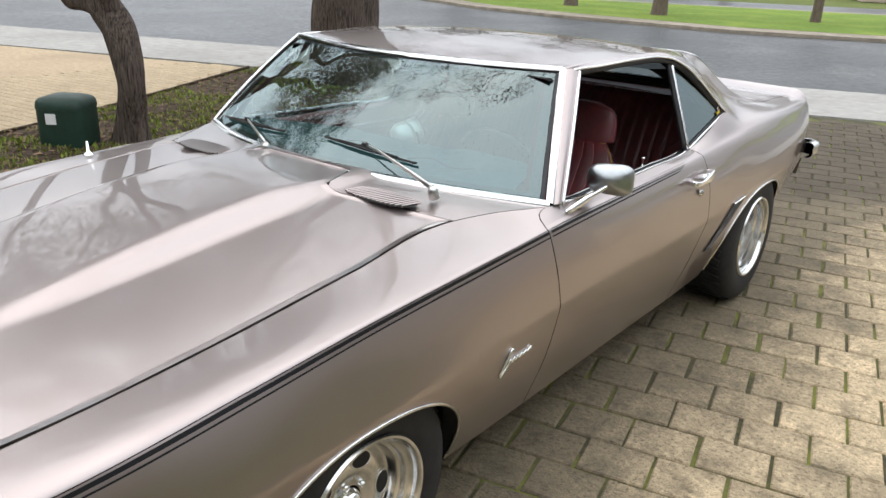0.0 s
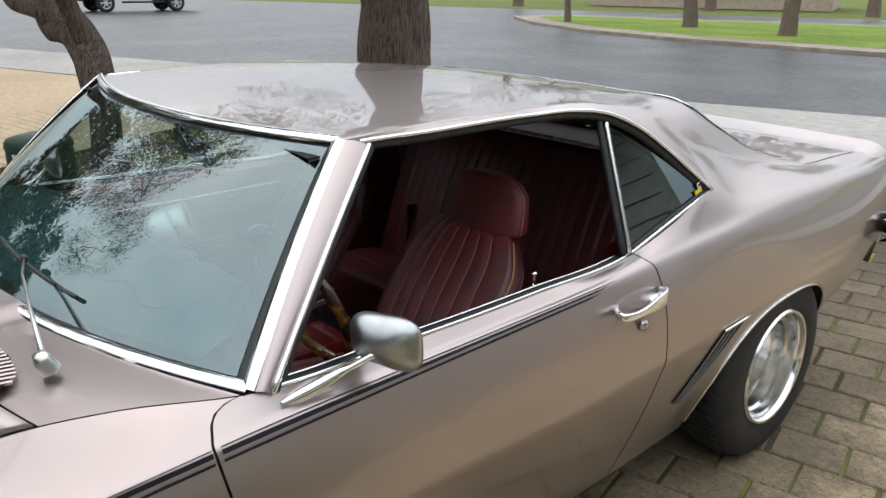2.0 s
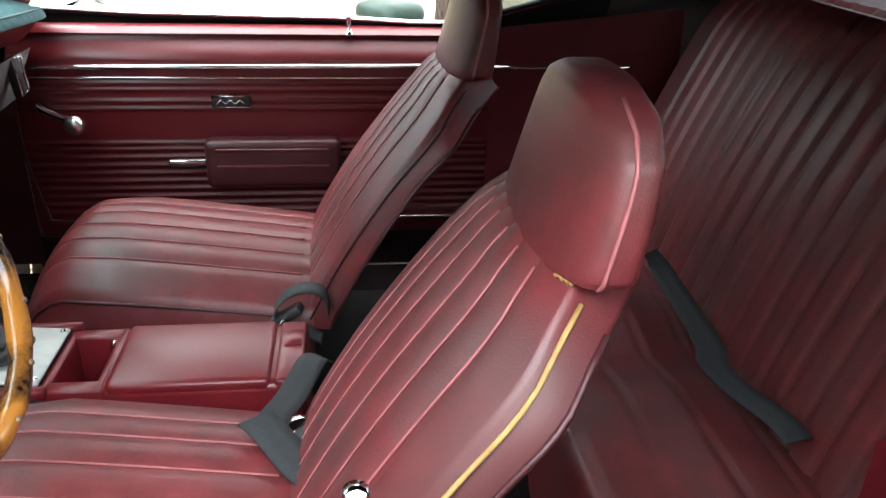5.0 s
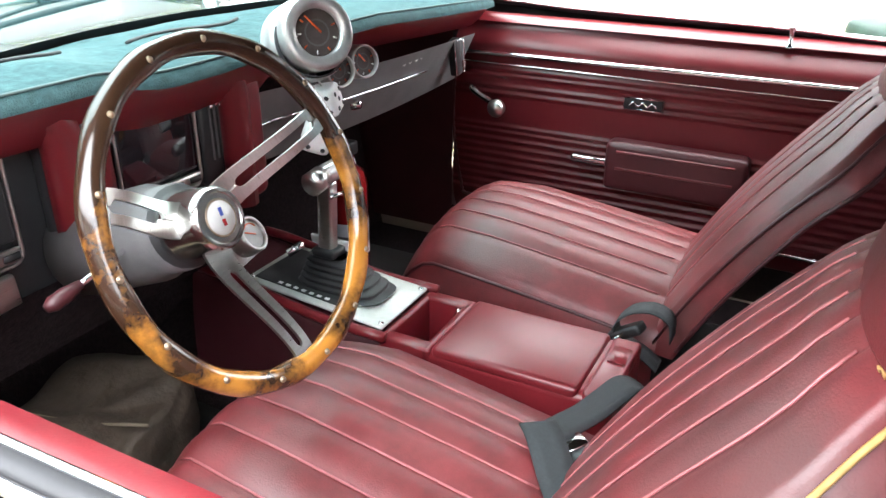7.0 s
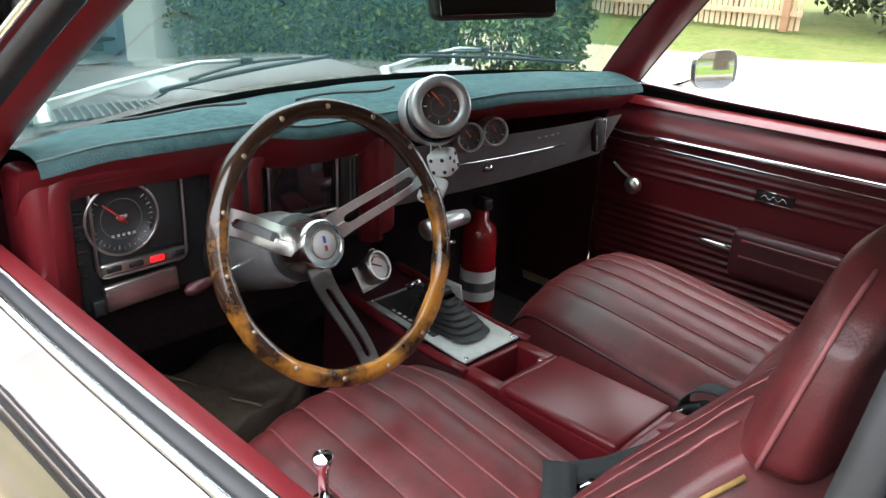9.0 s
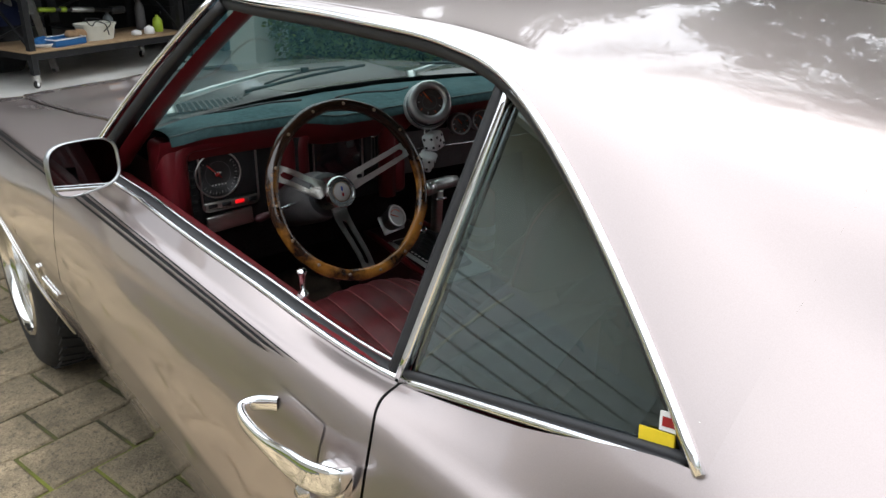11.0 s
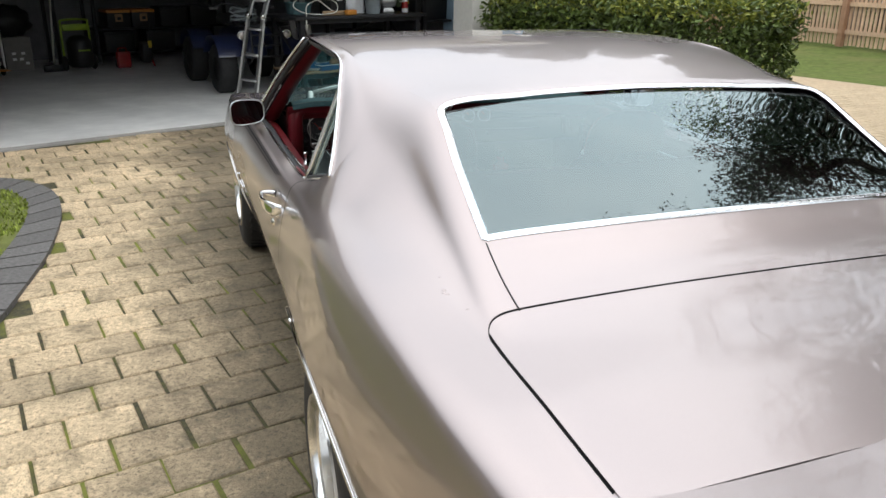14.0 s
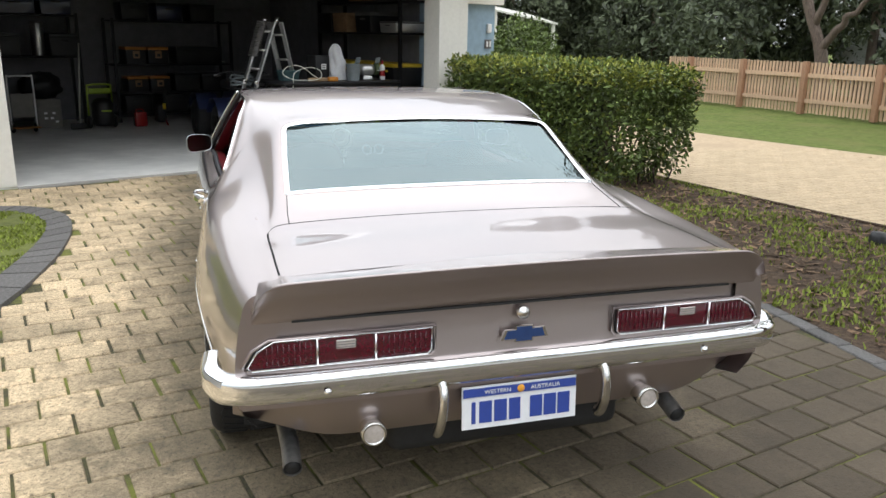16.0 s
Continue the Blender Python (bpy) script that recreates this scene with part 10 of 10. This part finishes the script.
for w, m_ in ((1.4, DARK_BOX), (2.1, CARDBOARD), (2.9, DARK_BOX)):
    crate(5.62, w, 2.077, 0.40, 0.55, 0.28, m_, DARK_BOX, "box on the top of the side shelving", rz=-90)
for w in (1.3, 2.0, 2.8):
    crate(5.62, w, 0.187, 0.42, 0.55, 0.40, DARK_BOX, DARK_BOX, "black storage box low on the side shelving", rz=-90)
# items on the floor at the back
ht = gthing("hand_truck", "white-framed hand truck with a brown board", "hand truck", 0.95, 4.70, 0.012, 6)
part("frame", tube(smooth_path([(-0.18, 0.0, 0.05), (-0.18, 0.0, 0.80), (-0.14, 0.0, 0.86), (0.14, 0.0, 0.86), (0.18, 0.0, 0.80), (0.18, 0.0, 0.05)], 4), 0.014, 8), WHITE, ht)
part("board", rbox(0.32, 0.03, 0.36, 0.006, 2, pose(0, -0.01, 0.42)), PANEL, ht)
part("toe_plate", rbox(0.36, 0.24, 0.012, 0.004, 1, pose(0, -0.10, 0.09)), ORANGE_BOX, ht)
for x in (-0.16, 0.16):
    part("wheel", lathe([(0.0, 0.02), (0.06, 0.018), (0.075, 0.0), (0.06, -0.018), (0.0, -0.02)], 18, pose(x, 0.03, 0.075, 0, 90, 0)), RUBBER, ht)
pw_ = gthing("pressure_washer", "black pressure washer with a lime handle", "pressure washer", 2.12, 4.70, 0.012, 4)
part("drum", lathe([(0.0, 0.06), (0.15, 0.06), (0.17, 0.10), (0.17, 0.40), (0.13, 0.47), (0.06, 0.50), (0.0, 0.50)], 28), DARK_BOX, pw_)
part("handle", tube(smooth_path([(-0.19, 0.10, 0.10), (-0.19, 0.10, 0.62), (-0.15, 0.10, 0.70), (0.15, 0.10, 0.70), (0.19, 0.10, 0.62), (0.19, 0.10, 0.10)], 4), 0.015, 8), LIME, pw_, "lime tubular handle")
part("cross_panel", rbox(0.34, 0.03, 0.09, 0.008, 2, pose(0, 0.095, 0.60)), LIME, pw_)
part("name_bar", moved(box(0, 0, 0, 0.16, 0.004, 0.022), pose(0.0, -0.172, 0.30)), LIME, pw_, smooth=False)
for x in (-0.20, 0.20):
    part("wheel", lathe([(0.0, 0.025), (0.09, 0.022), (0.11, 0.0), (0.09, -0.022), (0.0, -0.025)], 20, pose(x, 0.08, 0.11, 0, 90, 0)), RUBBER, pw_)
br = gthing("broom", "pale broom leaning against the shelving", "broom", 1.88, 4.95, 0.012)
part("stick", tube([(-0.10, -0.12, 0.05), (0.10, 0.30, 1.35)], 0.013, 8), TUB_WHITE, br)
part("head", rbox(0.28, 0.06, 0.09, 0.012, 2, pose(-0.10, -0.12, 0.045)), DARK_BOX, br)
bg = gthing("black_bag", "lumpy black bag stored under the shelf", "bag", 1.38, 5.5, 0.45)
part("bag", grid(lambda u, v: (lambda d: d * (0.22 + 0.05 * noise.noise(d * 3)) + Vector((0, 0, 0.22)))(Vector((1.5 * math.cos(6.2832 * u) * math.sin(math.pi * v), math.sin(6.2832 * u) * math.sin(math.pi * v), math.cos(math.pi * v)))), 32, 16, closed_u=True), DARK_BOX, bg)
pk = gthing("packing_case", "grey packing case with plain pale bars of print", "case", 1.42, 5.35, 0.012)
part("case", rbox(0.36, 0.34, 0.46, 0.01, 2, pose(0, 0, 0.23)), PANEL, pk)
for k, (x, z) in enumerate(((-0.06, 0.24), (0.06, 0.24), (-0.06, 0.16), (0.03, 0.16), (0.1, 0.10))):
    part("print_bar", moved(box(0, 0, 0, 0.05, 0.004, 0.035), pose(x, -0.172, z)), WHITE, pk, smooth=False)
rc = gthing("red_fuel_can", "dull red fuel can on the garage floor", "fuel can", 2.72, 4.75, 0.012)
part("can", rbox(0.20, 0.16, 0.24, 0.03, 3, pose(0, 0, 0.12)), RED_PAINT, rc)
part("handle", tube(smooth_path([(-0.06, 0, 0.23), (-0.05, 0, 0.28), (0.05, 0, 0.28), (0.06, 0, 0.23)], 4), 0.010, 6), RED_PAINT, rc)
bl = gthing("leaf_blower", "black and yellow garden blower on the floor", "blower", 3.02, 4.62, 0.012)
part("body", rbox(0.16, 0.20, 0.30, 0.05, 4, pose(0, 0, 0.22)), DARK_BOX, bl)
part("shaft", tube([(0.05, -0.02, 0.30), (0.12, 0.0, 0.62)], 0.02, 8), DARK_BOX, bl)
part("band", rbox(0.05, 0.02, 0.10, 0.004, 1, pose(0.04, -0.10, 0.34)), YELLOW_LID, bl)
part("red_tip", tube([(0.09, -0.08, 0.02), (0.05, -0.08, 0.13)], 0.012, 6), RED_PAINT, bl)
gd = gthing("side_door_leaf", "dull grey door in the back wall of the garage", "door", 5.15, 6.36)
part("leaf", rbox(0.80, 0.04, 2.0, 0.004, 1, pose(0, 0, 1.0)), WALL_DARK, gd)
part("door_handle", tube([(-0.33, -0.03, 1.0), (-0.33, -0.06, 1.0), (-0.24, -0.06, 1.0)], 0.010, 8), STEEL, gd)


# ---- pavers ----
drive = thing("driveway_paving", "sandy grey concrete pavers with mossy joints, laid in rows", "driveway", (0, 0, 0), kind="structure")
PL, PW, PJ, PANG = 0.242, 0.203, 0.013, 13.0
pm_rot = pose(0, 0, 0, 0, 0, PANG)


def paver_geo(l, w, c=0.006, h=0.03):
    x, y = l / 2, w / 2
    v = [(-x, -y, -h), (x, -y, -h), (x, y, -h), (-x, y, -h), (-x, -y, -c), (x, -y, -c), (x, y, -c), (-x, y, -c), (-x + c, -y + c, 0), (x - c, -y + c, 0), (x - c, y - c, 0), (-x + c, y - c, 0)]
    f = [(8, 9, 10, 11)] + [(4 + i, 4 + (i + 1) % 4, 8 + (i + 1) % 4, 8 + i) for i in range(4)] + [(i, (i + 1) % 4, 4 + (i + 1) % 4, 4 + i) for i in range(4)]
    return v, f


near_mesh = mesh_from("paver", *paver_geo(PL - PJ, PW - 0.009), False)
near_mesh.materials.append(PAVER)
island_poly = [(p.x, p.y) for p in isl]
keep_poly = [(-2.30, 7.7), (-2.30, -4.75), (2.74, -2.83), (7.1, -1.15), (7.1, 11.0)]
rng = random.Random(77)
rest = []
count = 0
inv = pm_rot.inverted()
corner_pts = [inv @ Vector((x, y, 0)) for x, y in keep_poly]
r0, r1 = min(p.y for p in corner_pts), max(p.y for p in corner_pts)
c0, c1 = min(p.x for p in corner_pts), max(p.x for p in corner_pts)
for r in range(int((r1 - r0) / PW) + 1):
    for c in range(int((c1 - c0) / PL) + 2):
        q = Vector((c0 + (c + (0.5 if r % 2 else 0.0)) * PL + rng.uniform(-0.004, 0.004), r0 + r * PW + rng.uniform(-0.002, 0.002), 0))
        p = pm_rot @ q
        if not inside(p.x, p.y, keep_poly) or inside(p.x, p.y, island_poly):
            continue
        m = Matrix.Translation((p.x, p.y, rng.uniform(-0.003, 0.001))) @ pose(0, 0, 0, rng.uniform(-0.5, 0.5), rng.uniform(-0.5, 0.5), PANG + rng.uniform(-0.6, 0.6))
        if 0.9 < p.x < 1.95 and -1.4 < p.y < 4.4 and count < 300:
            o = new("paver", near_mesh)
            o.parent = drive
            o.matrix_local = m
            count += 1
        else:
            rest.append(moved(paver_geo(PL - PJ, PW - 0.009), m))
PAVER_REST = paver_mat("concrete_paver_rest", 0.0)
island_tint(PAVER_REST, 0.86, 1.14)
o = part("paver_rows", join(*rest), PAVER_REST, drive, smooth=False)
o["kind"] = "stuff"
# edging of the island and of the bed
edge_island = thing("island_edging", "dark grey paver edging round the lawn island", "edging", (0, 0, 0), kind="structure")
k = len(isl)
for i in range(0, k, 2):
    a, b = isl[i], isl[(i + 2) % k]
    a2, b2 = isl_in[i], isl_in[(i + 2) % k]
    s = 0.012
    ab = (b - a).normalized() * 0.008
    quad = [a + ab, b - ab, b2 - ab, a2 + ab]
    v = [Vector((p.x, p.y, -0.05)) for p in quad] + [Vector((p.x, p.y, 0.022)) for p in quad]
    part("edging_paver", (v, [(4, 5, 6, 7), (0, 1, 5, 4), (1, 2, 6, 5), (2, 3, 7, 6), (3, 0, 4, 7)]), PAVER_GREY, edge_island, smooth=False)
bed_edge = thing("bed_paver_edging", "row of dark grey pavers along the garden bed", "edging", (0, 0, 0), kind="structure")
em_mesh = mesh_from("edging_paver", *paver_geo(0.235, 0.10), False)
em_mesh.materials.append(PAVER_GREY)
for i in range(52):
    o = new("edging_paver", em_mesh)
    o.parent = bed_edge
    o.matrix_local = Matrix.Translation((-2.33 + 0.01 * math.sin(i), -4.9 + i * 0.242, 0.008)) @ pose(0, 0, 0, 0, 0, 90 + rng.uniform(-2, 2))

# sandy bricks of the drive next door, the stretch beside the garden bed
SAND_BRICK = island_tint(mat("sandy_brick_paver", (0.48, 0.375, 0.245), 0.85, 0.0, var=0.25, scale=30, bump=0.4, bscale=120, stain=0.5, stain_col=(0.42, 0.33, 0.215), stain_scale=1.2, spec=0.3), 0.93, 1.06)
rng = random.Random(91)
bricks = []
BL, BW = 0.235, 0.118
a_row = pose(0, 0, 0, 0, 0, 8.0)
for r in range(-44, 70):
    for c in range(-38, -12):
        q = a_row @ Vector(((c + 0.5 * (r % 2)) * BL, r * BW, 0))
        if not inside(q.x, q.y, yellow_poly) or not (-8.2 < q.x < -3.0 and -4.0 < q.y < 6.8):
            continue
        bricks.append(moved(paver_geo(BL - 0.008, BW - 0.007, 0.004, 0.016), Matrix.Translation((q.x, q.y, 0.0045 + rng.uniform(-0.001, 0.001))) @ pose(0, 0, 0, rng.uniform(-0.5, 0.5), rng.uniform(-0.5, 0.5), 8.0 + rng.uniform(-0.5, 0.5))))
o = part("brick_rows", join(*bricks), SAND_BRICK, bpy.data.objects["neighbour_driveway"], smooth=False)
o["kind"] = "stuff"
